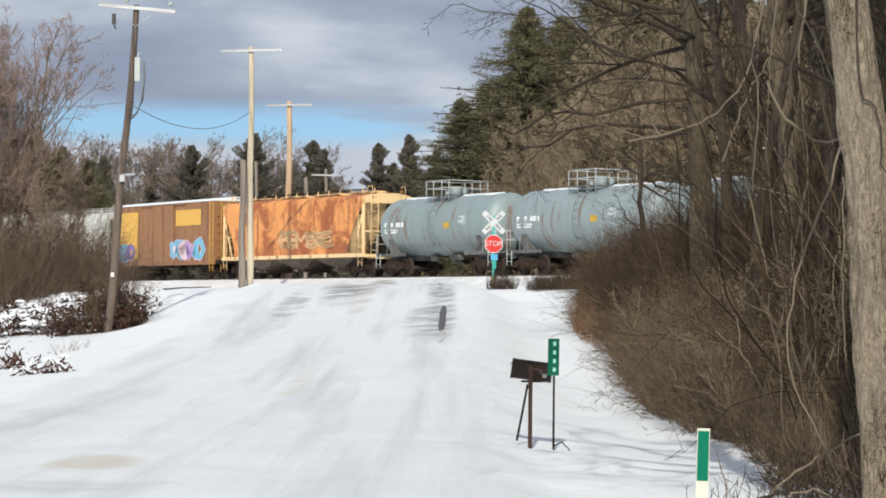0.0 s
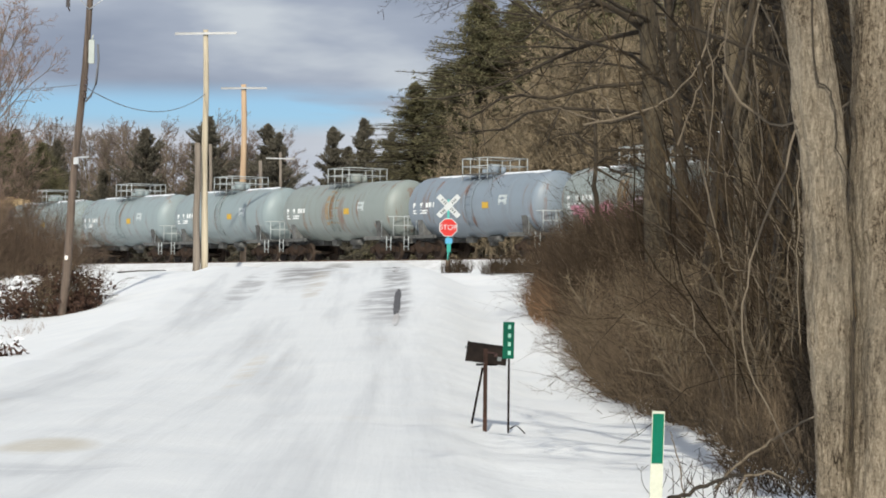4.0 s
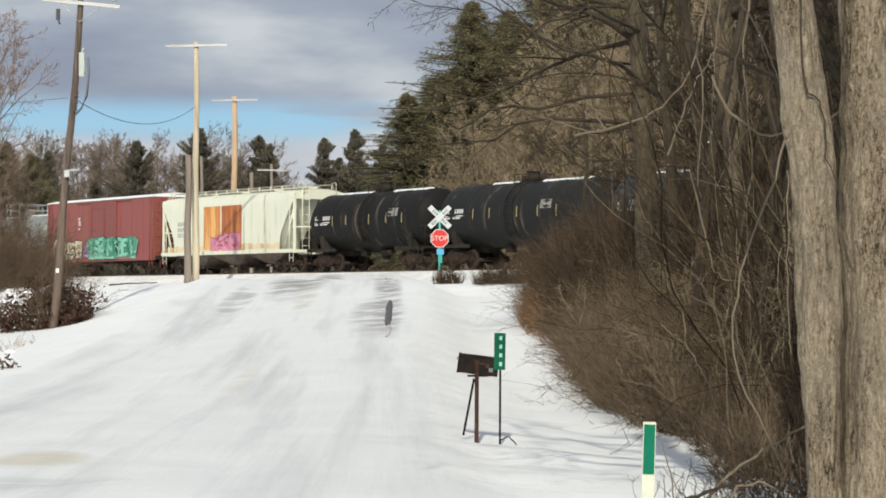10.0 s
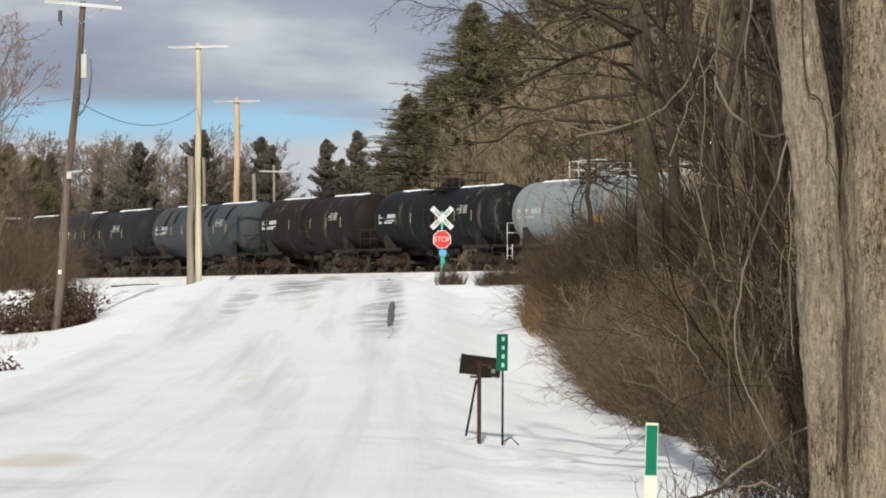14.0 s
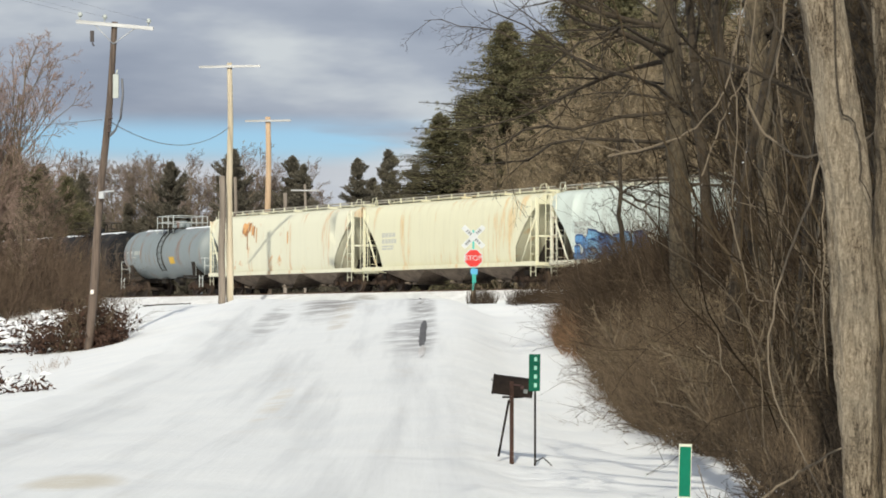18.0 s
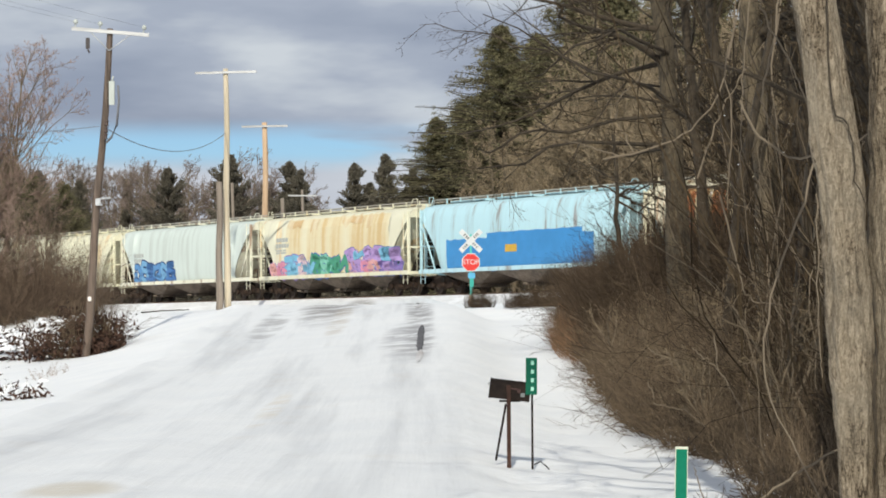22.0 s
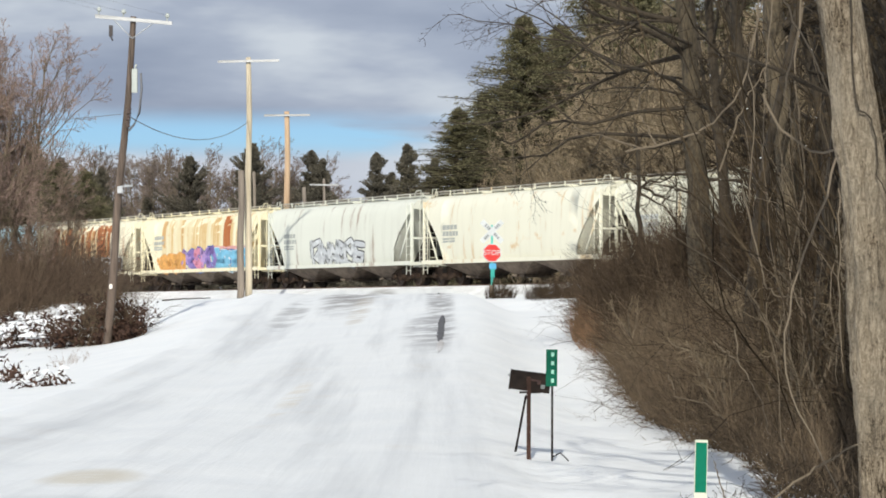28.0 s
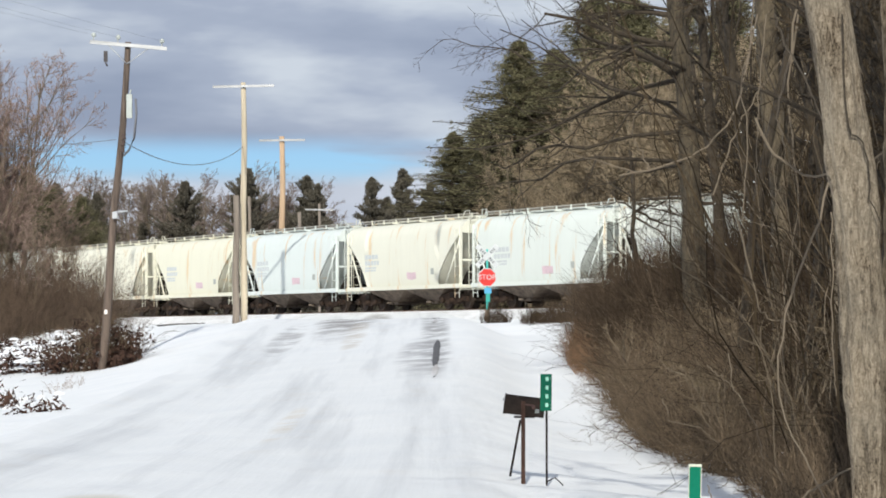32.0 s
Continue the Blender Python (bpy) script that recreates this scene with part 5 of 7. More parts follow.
def motions():
    """The train rolls by, speeding up a little; the wheels turn with it."""
    for car, place in CARS:
        walk(car, [(t, Matrix.Translation(along_track(place + travelled(t))) @ pose(0, 0, 0, 0, 0, TRACK_TURN)) for t in range(0, 33, 2)])
    turn = [(k / FPS, math.degrees(travelled(k / FPS) / 0.457)) for k in range(32 * FPS + 1)]
    for axle, x, place in AXLES:
        rolling = [q for q in turn if 85 < place + travelled(q[0]) < 240]
        first, last = rolling[0][1], rolling[-1][1]
        rows = rolling
        if rows[0][0] > 0:
            rows = [(0.0, first)] + rows
        if rows[-1][0] < 32:
            rows = rows + [(32.0, last)]
        walk(axle, [(t, pose(x, 0, 0.457, 0, a, 0)) for t, a in rows])


# ---- poles, signs, mailbox ----
POLE_GREY = grained("pole_weathered", (0.034, 0.025, 0.020), (0.165, 0.120, 0.092), 16, (1, 1, 0.06), 0.85, bump=0.5)
POLE_TAN = grained("pole_orange_pine", (0.405, 0.27, 0.165), (0.69, 0.495, 0.33), 9, (1, 1, 0.05), 0.8, bump=0.3)
POLE_NEW = grained("pole_yellow_pine", (0.39, 0.3225, 0.225), (0.705, 0.615, 0.465), 9, (1, 1, 0.05), 0.8, bump=0.3)
POLE_DULL = grained("pole_grey", (0.12, 0.098, 0.078), (0.30, 0.25, 0.205), 9, (1, 1, 0.06), 0.85, bump=0.4)
ARM = grained("crossarm_bleached", (0.255, 0.255, 0.2475), (0.57, 0.57, 0.5625), 9, (0.1, 1, 1), 0.8)
PORCELAIN = plain("porcelain", (0.435, 0.465, 0.435), 0.3)
ALU = plain("weathered_aluminium", (0.45, 0.465, 0.48), 0.5, 0.3)
CABLE = plain("cable", (0.16, 0.165, 0.18), 0.6)


def utility_pole(x, y, top, r0, r1, mat, label, lean=0.0, arm=None, arm_z=0.25, arm_mat=ARM, tilt=0.0, pins=(), name="utility_pole"):
    z = on_land(x, y, 0.3)
    p = thing(name, label, "utility pole", at=pose(x, y, z))
    h = top - z
    sway = [(lean * h * k / 8 + 0.03 * math.sin(k * 1.3), 0, h * k / 8) for k in range(9)]
    part("shaft", Shape().tube(sway, [r0 + (r1 - r0) * k / 8 for k in range(9)], 14), mat, p)
    if arm:
        cx = lean * h
        a = part("crossarm", Shape().box((0, 0, 0), (arm, 0.10, 0.115)), arm_mat, p, at=pose(cx, -r1 - 0.05, h - arm_z, 0, tilt, 0))
        for k in pins:
            i = part("insulator", Shape().bar((k * arm / 2, 0, 0.06), (k * arm / 2, 0, 0.17), 0.022, 6).tube([(k * arm / 2, 0, 0.17), (k * arm / 2, 0, 0.22), (k * arm / 2, 0, 0.27), (k * arm / 2, 0, 0.32)], [0.055, 0.085, 0.07, 0.035], 10), PORCELAIN, a)
        g = Shape()
        for s in (-1, 1):
            g.bar((s * arm * 0.26, -0.01, -0.05), (0, 0.03, -0.62), 0.018, 5)
        if name == "utility_pole" and pins:
            part("brace", g, ALU, a)
    return p, z, h


pole, z, h = utility_pole(-11.02, 84, 11.70, 0.150, 0.098, POLE_GREY, "leaning weathered wooden utility pole with crossarm and insulators", lean=0.078, arm=2.55, arm_z=0.12, tilt=5.2, pins=(-0.92, -0.28, 0.86))


def pole_fittings(pole, h):
    def at(hz, dx=0.0, dy=-0.22):
        return (0.078 * hz + dx, dy, hz)
    g = Shape()
    a = at(h - 2.15, 0.22)
    g.box(a, (0.18, 0.16, 0.78)).bar((a[0], a[1], a[2] + 0.38), (a[0] + 0.05, a[1], a[2] + 0.55), 0.03, 6)
    part("cutout_switch", g, PORCELAIN, pole)
    part("conduit", Shape().tube([at(h - 1.9, 0.40), at(h - 2.4, 0.47), at(h - 3.2, 0.46), at(h - 3.6, 0.32), at(h - 3.8, 0.16)], [0.04] * 5, 7), CABLE, pole)
    for k in range(3):
        c = at(h - 3.15 - 0.22 * k, 0.12)
        part("spool_insulator", Shape().tube([(c[0], c[1], c[2] - 0.09), (c[0], c[1], c[2] - 0.04), (c[0], c[1], c[2] + 0.04), (c[0], c[1], c[2] + 0.09)], [0.09, 0.06, 0.06, 0.09], 9), plain("dark_insulator", (0.075, 0.0525, 0.045), 0.4), pole)
    c = at(h - 5.75, 0.04)
    part("cable_clamp", Shape().box(c, (0.16, 0.14, 0.22)).bar((c[0], c[1], c[2] + 0.1), (c[0] + 0.42, c[1], c[2] + 0.14), 0.035, 6), ALU, pole)
    c = at(h - 0.30, -0.72, -0.20)
    part("arrester", Shape().box((c[0], c[1], c[2] - 0.2), (0.12, 0.12, 0.36)).bar((c[0], c[1], c[2] - 0.4), (c[0] + 0.06, c[1], c[2] - 0.52), 0.03, 6), plain("dark_arrester", (0.06, 0.0525, 0.0525), 0.5), pole)
    part("tag", Shape().box(at(2.2, 0.0, -0.20), (0.10, 0.02, 0.14)), plain("pale_tag", (0.84, 0.77, 0.7)), pole)


pole_fittings(pole, h)
utility_pole(-9.66, 128, 14.88, 0.188, 0.125, POLE_NEW, "straight pale pine pole with a bleached crossarm", lean=-0.002, arm=3.09, arm_z=0.20, tilt=-1.2, name="pine_pole")
utility_pole(-10.01, 127.3, 9.13, 0.19, 0.15, POLE_DULL, "grey stub pole beside a taller pine pole", lean=0.005, name="stub_pole")
utility_pole(-9.05, 150, 13.95, 0.20, 0.15, POLE_TAN, "pale orange pine pole with a bleached crossarm beyond the rails", lean=-0.002, arm=2.7, arm_z=0.24, tilt=-0.8, name="pine_pole")
utility_pole(-10.97, 150, 10.4, 0.10, 0.09, POLE_DULL, "thin grey wooden pole near the rails", lean=-0.004, name="stub_pole")
utility_pole(-11.0, 205, 12.3, 0.16, 0.14, POLE_DULL, "short grey pole beyond the rails", name="stub_pole")
utility_pole(-9.4, 205, 13.0, 0.12, 0.10, POLE_DULL, "distant grey pole with a short double crossarm", arm=2.3, arm_z=0.5, arm_mat=ARM, tilt=1, name="telegraph_pole")
utility_pole(10.2, 150, 12.6, 0.12, 0.10, POLE_DULL, "distant grey pole among the trees", arm=1.9, arm_z=0.3, name="telegraph_pole")


def sagging(a, b, sag, r=0.018, n=24):
    a, b = Vector(a), Vector(b)
    pts = [a.lerp(b, k / n) - Vector((0, 0, sag * 4 * (k / n) * (1 - k / n))) for k in range(n + 1)]
    return tagged(part("cable", Shape().tube(pts, [r] * (n + 1), 5), CABLE), "thin grey service cable hanging between poles", "cable")


sagging((-10.32, 83.8, 8.40), (-9.70, 127.85, 11.62), 0.85, 0.016)
sagging((-10.55, 83.8, 8.45), (-26, 104, 10.4), 0.45, 0.011)


for dx, dz in ((-1.2, 0.30), (-0.35, 0.22), (1.1, 0.10)):
    sagging((-10.1 + dx, 83.9, 11.62 + dz), (-24.5 + dx * 0.6, 38, 12.6), 0.35, 0.003)


def crossing_sign():
    x, y = 2.17, 107.0
    z = on_land(x, y, 0.05)
    s = thing("crossing_sign", "railway crossbuck with red stop sign on a green post", "road sign", at=pose(x, y, z))
    green = plain("post_green", (0.075, 0.45, 0.39), 0.5)
    white = plain("sign_white", (0.55, 0.57, 0.57), 0.5)
    red = plain("sign_red", (0.62, 0.045, 0.04), 0.35)
    part("post", Shape().box((0, 0, 1.55), (0.085, 0.05, 3.2)), green, s)
    c = 5.40 - z
    for a in (45, -45):
        m = pose(0, -0.045 if a > 0 else -0.062, c, 0, a, 0)
        blade = part("crossbuck_blade", Shape().box((0, 0, 0), (1.22, 0.012, 0.225)), white, s, at=m)
        g = Shape()
        for k in ((-0.36, -0.25, -0.16, 0.16, 0.25, 0.36) if a > 0 else (-0.42, -0.33, -0.24, 0.22, 0.31, 0.40)):
            g.box((k, -0.008, 0), (0.05, 0.005, 0.11))
        tagged(part("lettering", g, plain("sign_black", (0.12, 0.13, 0.13)), blade), kind="stuff")
    c = 4.50 - z
    ring = [(math.cos(math.pi / 8 + k * math.pi / 4) * 0.412, c + math.sin(math.pi / 8 + k * math.pi / 4) * 0.412) for k in range(8)]
    part("stop_border", Shape().slab(ring, 1, -0.060, -0.050), white, s)
    ring = [(math.cos(math.pi / 8 + k * math.pi / 4) * 0.375, c + math.sin(math.pi / 8 + k * math.pi / 4) * 0.375) for k in range(8)]
    plate = part("stop_plate", Shape().slab(ring, 1, -0.066, -0.058), red, s)
    font = bpy.data.curves.new("stop_word", "FONT")
    font.body, font.size, font.align_x, font.align_y, font.extrude = "STOP", 0.30, "CENTER", "CENTER", 0.003
    word = new("stop_word", font)
    word.matrix_basis = pose(0, -0.071, c, 90, 0, 0)
    deps = bpy.context.evaluated_depsgraph_get()
    me = bpy.data.meshes.new_from_object(word.evaluated_get(deps))
    bpy.data.objects.remove(word)
    me.materials.clear()
    me.materials.append(white)
    part("lettering", me, None, plate, at=pose(0, -0.071, c, 90, 0, 0))
    part("blue_plate", Shape().box((0.03, -0.05, c - 0.56), (0.30, 0.01, 0.24)), plain("sign_blue", (0.10, 0.38, 0.60), 0.4), s)
    part("green_plate", Shape().box((0.03, -0.05, c - 0.86), (0.17, 0.01, 0.36)), plain("sign_green", (0.04, 0.36, 0.30), 0.4), s)
    part("base_clamp", Shape().box((0, 0, 0.35), (0.2, 0.12, 0.5)), plain("base_brown", (0.24, 0.18, 0.135)), s)


crossing_sign()


def mailbox():
    x, y = 1.10, 31.5
    z = on_land(x, y, 0.03)
    s = thing("mailbox", "dark brown rural mailbox on a thin post, seen from its side", "mailbox", at=pose(x, y, z))
    dark = grained("mailbox_brown", (0.007, 0.0055, 0.005), (0.025, 0.018, 0.015), 9, rough=0.8, shine=0.12)
    top = 1.10 - z
    part("post", Shape().box((0.0, -0.135, 0.52 - 0.01), (0.050, 0.045, 1.08)), grained("post_brown", (0.024, 0.0135, 0.0105), (0.075, 0.042, 0.033), 9, rough=0.8, shine=0.12), s)
    # a half-round topped box lying across the view, nose slightly down
    n, prof = 10, [(-0.10, -0.12), (0.10, -0.12), (0.10, 0.02)]
    prof += [(math.cos(math.pi * k / n) * 0.10, 0.02 + math.sin(math.pi * k / n) * 0.10) for k in range(1, n)] + [(-0.10, 0.02)]
    m = pose(0.03, 0, top - 0.15, 0, 7, 0)
    body = part("body", Shape().slab(prof, 0, -0.24, 0.24), dark, s, at=m)
    part("door", Shape().slab([(p * 1.05, q * 1.05) for p, q in prof], 0, -0.262, -0.240), dark, body)
    part("door_knob", Shape().bar((-0.262, 0, 0.05), (-0.285, 0, 0.05), 0.018, 8), ALU, body)
    part("flag", Shape().box((0.02, -0.112, 0.02), (0.16, 0.012, 0.02)).box((0.10, -0.112, 0.0), (0.04, 0.012, 0.05)), plain("flag_dark_red", (0.0525, 0.027, 0.024)), body)
    part("number_bar", Shape().box((0.15, -0.106, -0.045), (0.05, 0.006, 0.05)), plain("plate_grey", (0.15, 0.165, 0.165)), body)
    part("support_board", Shape().box((0.02, 0, top - 0.285), (0.26, 0.14, 0.022)), dark, s)
    part("brace", Shape().tube([(-0.03, -0.02, top - 0.32), (-0.16, -0.04, 0.12)], [0.016, 0.016], 6), dark, s)
    # the marker beside it
    x, y = 1.37, 31.4
    z = on_land(x, y, 0.03)
    s = thing("address_marker", "green upright address plate on a thin dark stake", "address sign", at=pose(x, y, z))
    part("stake", Shape().box((0.02, 0, (1.30 - z) / 2), (0.026, 0.02, 1.30 - z)), dark, s)
    g = plain("marker_green", (0.004, 0.095, 0.056), 0.6, shine=0.1)
    plate = part("plate", Shape().box((0.0, -0.018, 1.12 - z), (0.140, 0.006, 0.455)), g, s, at=pose(0, 0, 0, 0, 0.6, 0))
    for k in range(4):
        part("number_bar", Shape().box((0.012, -0.024, 1.285 - z - k * 0.107), (0.036, 0.005, 0.050)), plain("marker_white", (0.3, 0.6, 0.48), 0.4), plate)
    # thin dark curved line beside the foot of the stake
    part("bent_wire", Shape().tube([(0.02, 0, 0.08), (0.12, 0.02, 0.13), (0.20, 0.03, 0.06), (0.26, 0.03, -0.02)], [0.008] * 4, 5), dark, s)


mailbox()


def driveway_marker():
    x, y = 2.06, 20.0
    z = on_land(x, y, 0.05)
    s = thing("driveway_marker", "flat white delineator post with a dark green top panel", "marker post", at=pose(x, y, z))
    h = 0.775 - z
    white = plain("marker_post_white", (0.60, 0.61, 0.50), 0.5)
    part("post", Shape().box((-0.02, 0, h / 2), (0.100, 0.018, h)), white, s, at=pose(0, 0, 0, 0, 1.4, 0))
    part("reflector", Shape().box((-0.02, -0.012, h - 0.215), (0.088, 0.006, 0.39)), plain("marker_post_green", (0.002, 0.145, 0.085), 0.6, shine=0.1), s, at=pose(0, 0, 0, 0, 1.4, 0))


driveway_marker()

# the dark strip of bare road in one wheel track
for k, (x, y, w, l, mat) in enumerate(((0.03, 67.8, 0.22, 11.0, ASPHALT), (0.0, 60.4, 0.18, 4.6, SLUSH), (-0.02, 83.0, 0.26, 2.2, SLUSH), (0.0, 89.0, 0.3, 2.0, SLUSH))):
    bare_patch(x, y, w, l, k + 1, mat, 0.024 + 0.002 * k)


# ---- growth ----
def fan(rng, n, base, size, mat, name, droop=0.0, ways=None):
    """Many small leaf blades (triangles) at base points."""
    a = rng.normal(0, 1, (n, 3)) if ways is None else ways
    a /= np.linalg.norm(a, axis=1, keepdims=True) + 1e-9
    b = np.cross(a, rng.normal(0, 1, (n, 3)))
    b /= np.linalg.norm(b, axis=1, keepdims=True) + 1e-9
    s = size[:, None] if isinstance(size, np.ndarray) else size
    tip = base + a * s
    tip[:, 2] -= droop * (s[:, 0] if isinstance(s, np.ndarray) else s)
    v = np.stack([base - b * s * 0.22, base + b * s * 0.22, tip], axis=1).reshape(-1, 3)
    return array_mesh(name, v, np.arange(n * 3).reshape(n, 3), mat)


def bare_tree(seed, h, r, bark, twig, limbs=16, first=0.3, spread=(0.6, 1.15), reach=0.42, fine=5, lean=(0, 0), wiggle=0.05, rise=0.05, thick=1.0):
    """Meshes of a leafless tree: trunk, limbs, twigs."""
    rng = np.random.default_rng(seed)
    trunk = sprout(rng, np.zeros((1, 3)), np.array([[lean[0], lean[1], 1.0]]), np.array([h * 0.96]), 12, 0.04, wiggle)
    tr = (r * np.linspace(1, 0.22, 12) ** 0.9)[None, :].copy()
    tr[0, 0] *= 1.25
    l1, r1 = children(rng, trunk, tr, limbs, (first, 0.97), reach, spread, rise, 0.10, 7, 0.02, 0.55)
    l2, r2 = children(rng, l1, r1, 6, (0.25, 1.0), 0.5, (0.4, 1.0), 0.04, 0.13, 5, 0.009, 0.55)
    l3, r3 = children(rng, l2, r2, fine, (0.2, 1.0), 0.55, (0.4, 1.0), 0.03, 0.15, 4, 0.006, 0.6)
    l4, r4 = children(rng, l3, r3, 3, (0.3, 1.0), 0.6, (0.4, 1.0), 0.02, 0.15, 3, 0.005, 0.7)
    r2, r3, r4 = r2 * (1 + (thick - 1) * 0.5), r3 * thick, r4 * thick
    return (stems_mesh("trunk", [(trunk, tr)], bark, 12), stems_mesh("limbs", [(l1, r1), (l2, r2)], bark, 4), stems_mesh("twigs", [(l3, r3), (l4, r4)], twig, 3))


def plant(name, meshes, label, category, x, y, turn=0.0, size=1.0, group="", sink=0.15, names=("trunk", "bough_frame", "crown")):
    t = thing(name, label, category, at=pose(x, y, on_land(x, y, sink), 0, 0, turn) @ Matrix.Scale(size, 4), group=group)
    for n, me in zip(names, meshes):
        tagged(part(n, me, None, t), kind="" if n == "trunk" else "stuff")
    return t


def again(t, x, y, turn, size, label="", sink=0.15):
    c = copy_thing(t, Matrix.Identity(4))
    c.matrix_basis = pose(x, y, on_land(x, y, sink), 0, 0, turn) @ Matrix.Scale(size, 4)
    if label:
        c["label"] = label
    return c


def spruce_meshes(seed, h, needle=NEEDLE, width=0.22, density=1.0, ragged=0.45, taper=0.9, lift=0.0, low=0.08, loose=0.05, needles=84, fine=1.0):
    rng = np.random.default_rng(seed)
    trunk = sprout(rng, np.zeros((1, 3)), np.array([[0, 0, 1.0]]), np.array([h]), 9, 0.02, 0.01)
    tr = (0.016 * h * np.linspace(1, 0.06, 9))[None, :]
    n = int(20 * h * density)
    z = h * (low + (0.99 - low) * rng.random(n) ** 0.9)
    k = (1 - z / h)
    reach = np.minimum(h * width * (0.01 + 0.99 * k ** taper), 0.30 * h) * (ragged + (1.15 - ragged) * rng.random(n) ** 0.7)
    a = rng.uniform(0, 2 * np.pi, n)
    way = np.stack([np.cos(a), np.sin(a), 0.30 - 0.55 * k + lift], axis=1)
    start = np.stack([np.zeros(n), np.zeros(n), z], axis=1)
    br = sprout(rng, start, way, reach, 6, -0.03, 0.05)
    brr = (0.012 + 0.010 * reach)[:, None] * np.linspace(1, 0.3, 6)[None, :]
    m = needles
    par = np.repeat(np.arange(n), m)
    f = rng.uniform(0.12, 1.0, len(par)) * 4.999
    i = f.astype(int)
    f = (f - i)[:, None]
    base = br[par, i] * (1 - f) + br[par, i + 1] * f + rng.normal(0, loose, (len(par), 3))
    out = br[par, i + 1] - br[par, i]
    out /= np.linalg.norm(out, axis=1, keepdims=True) + 1e-9
    ways = out + rng.normal(0, 0.65, (len(par), 3)) + np.array([0, 0, -0.25])
    size = rng.uniform(0.08, 0.29, len(par)) * (0.6 + 0.03 * h) * fine
    crown = fan(rng, len(par), base, size, needle, "crown", 0.25, ways)
    return stems_mesh("trunk", [(trunk, tr)], BARK_DARK, 8), stems_mesh("limbs", [(br, brr)], BARK_DARK, 3), crown


def pine_meshes(seed, h, needle=NEEDLE_FAR, tiers=13):
    """A ragged pine: uneven tiers of upswept limbs, feathered with needles."""
    rng = np.random.default_rng(seed)
    trunk = sprout(rng, np.zeros((1, 3)), np.array([[0, 0, 1.0]]), np.array([h]), 9, 0.03, 0.02)
    tr = (0.016 * h * np.linspace(1, 0.08, 9))[None, :]
    n = 460
    level = rng.integers(0, tiers, n)
    k = (level + 0.5 + rng.normal(0, 0.22, n)) / tiers
    k = np.clip(k * 0.9 + 0.1, 0.1, 0.985)
    sway = rng.uniform(0.55, 1.2, tiers)[level]
    a = rng.uniform(0, 2 * np.pi, n)
    lop = 1 + 0.35 * np.cos(a - rng.uniform(0, 6.28, tiers)[level])
    reach = h * 0.34 * (0.01 + 1 - np.exp(-2.1 * (1 - k))) * sway * lop * rng.uniform(0.2, 1.1, n)
    f = k * 7.999
    i = f.astype(int)
    feet = trunk[0, i] * (1 - f + i)[:, None] + trunk[0, i + 1] * (f - i)[:, None]
    br = sprout(rng, feet, np.stack([np.cos(a), np.sin(a), 0.05 + 0.5 * k], 1), reach, 6, 0.06, 0.06)
    brr = (0.012 + 0.010 * reach)[:, None] * np.linspace(1, 0.3, 6)[None, :]
    m = 150
    par = np.repeat(np.arange(n), m)
    f = rng.uniform(0.15, 1.0, len(par)) ** 0.8 * 4.999
    i = f.astype(int)
    f = (f - i)[:, None]
    base = br[par, i] * (1 - f) + br[par, i + 1] * f + rng.normal(0, 0.07, (len(par), 3))
    out = br[par, i + 1] - br[par, i]
    out /= np.linalg.norm(out, axis=1, keepdims=True) + 1e-9
    ways = out + rng.normal(0, 0.6, (len(par), 3)) + np.array([0, 0, 0.25])
    crown = fan(rng, len(par), base, rng.uniform(0.08, 0.24, len(par)), needle, "crown", 0.0, ways)
    return stems_mesh("trunk", [(trunk, tr)], BARK_DARK, 8), stems_mesh("limbs", [(br, brr)], BARK_DARK, 3), crown


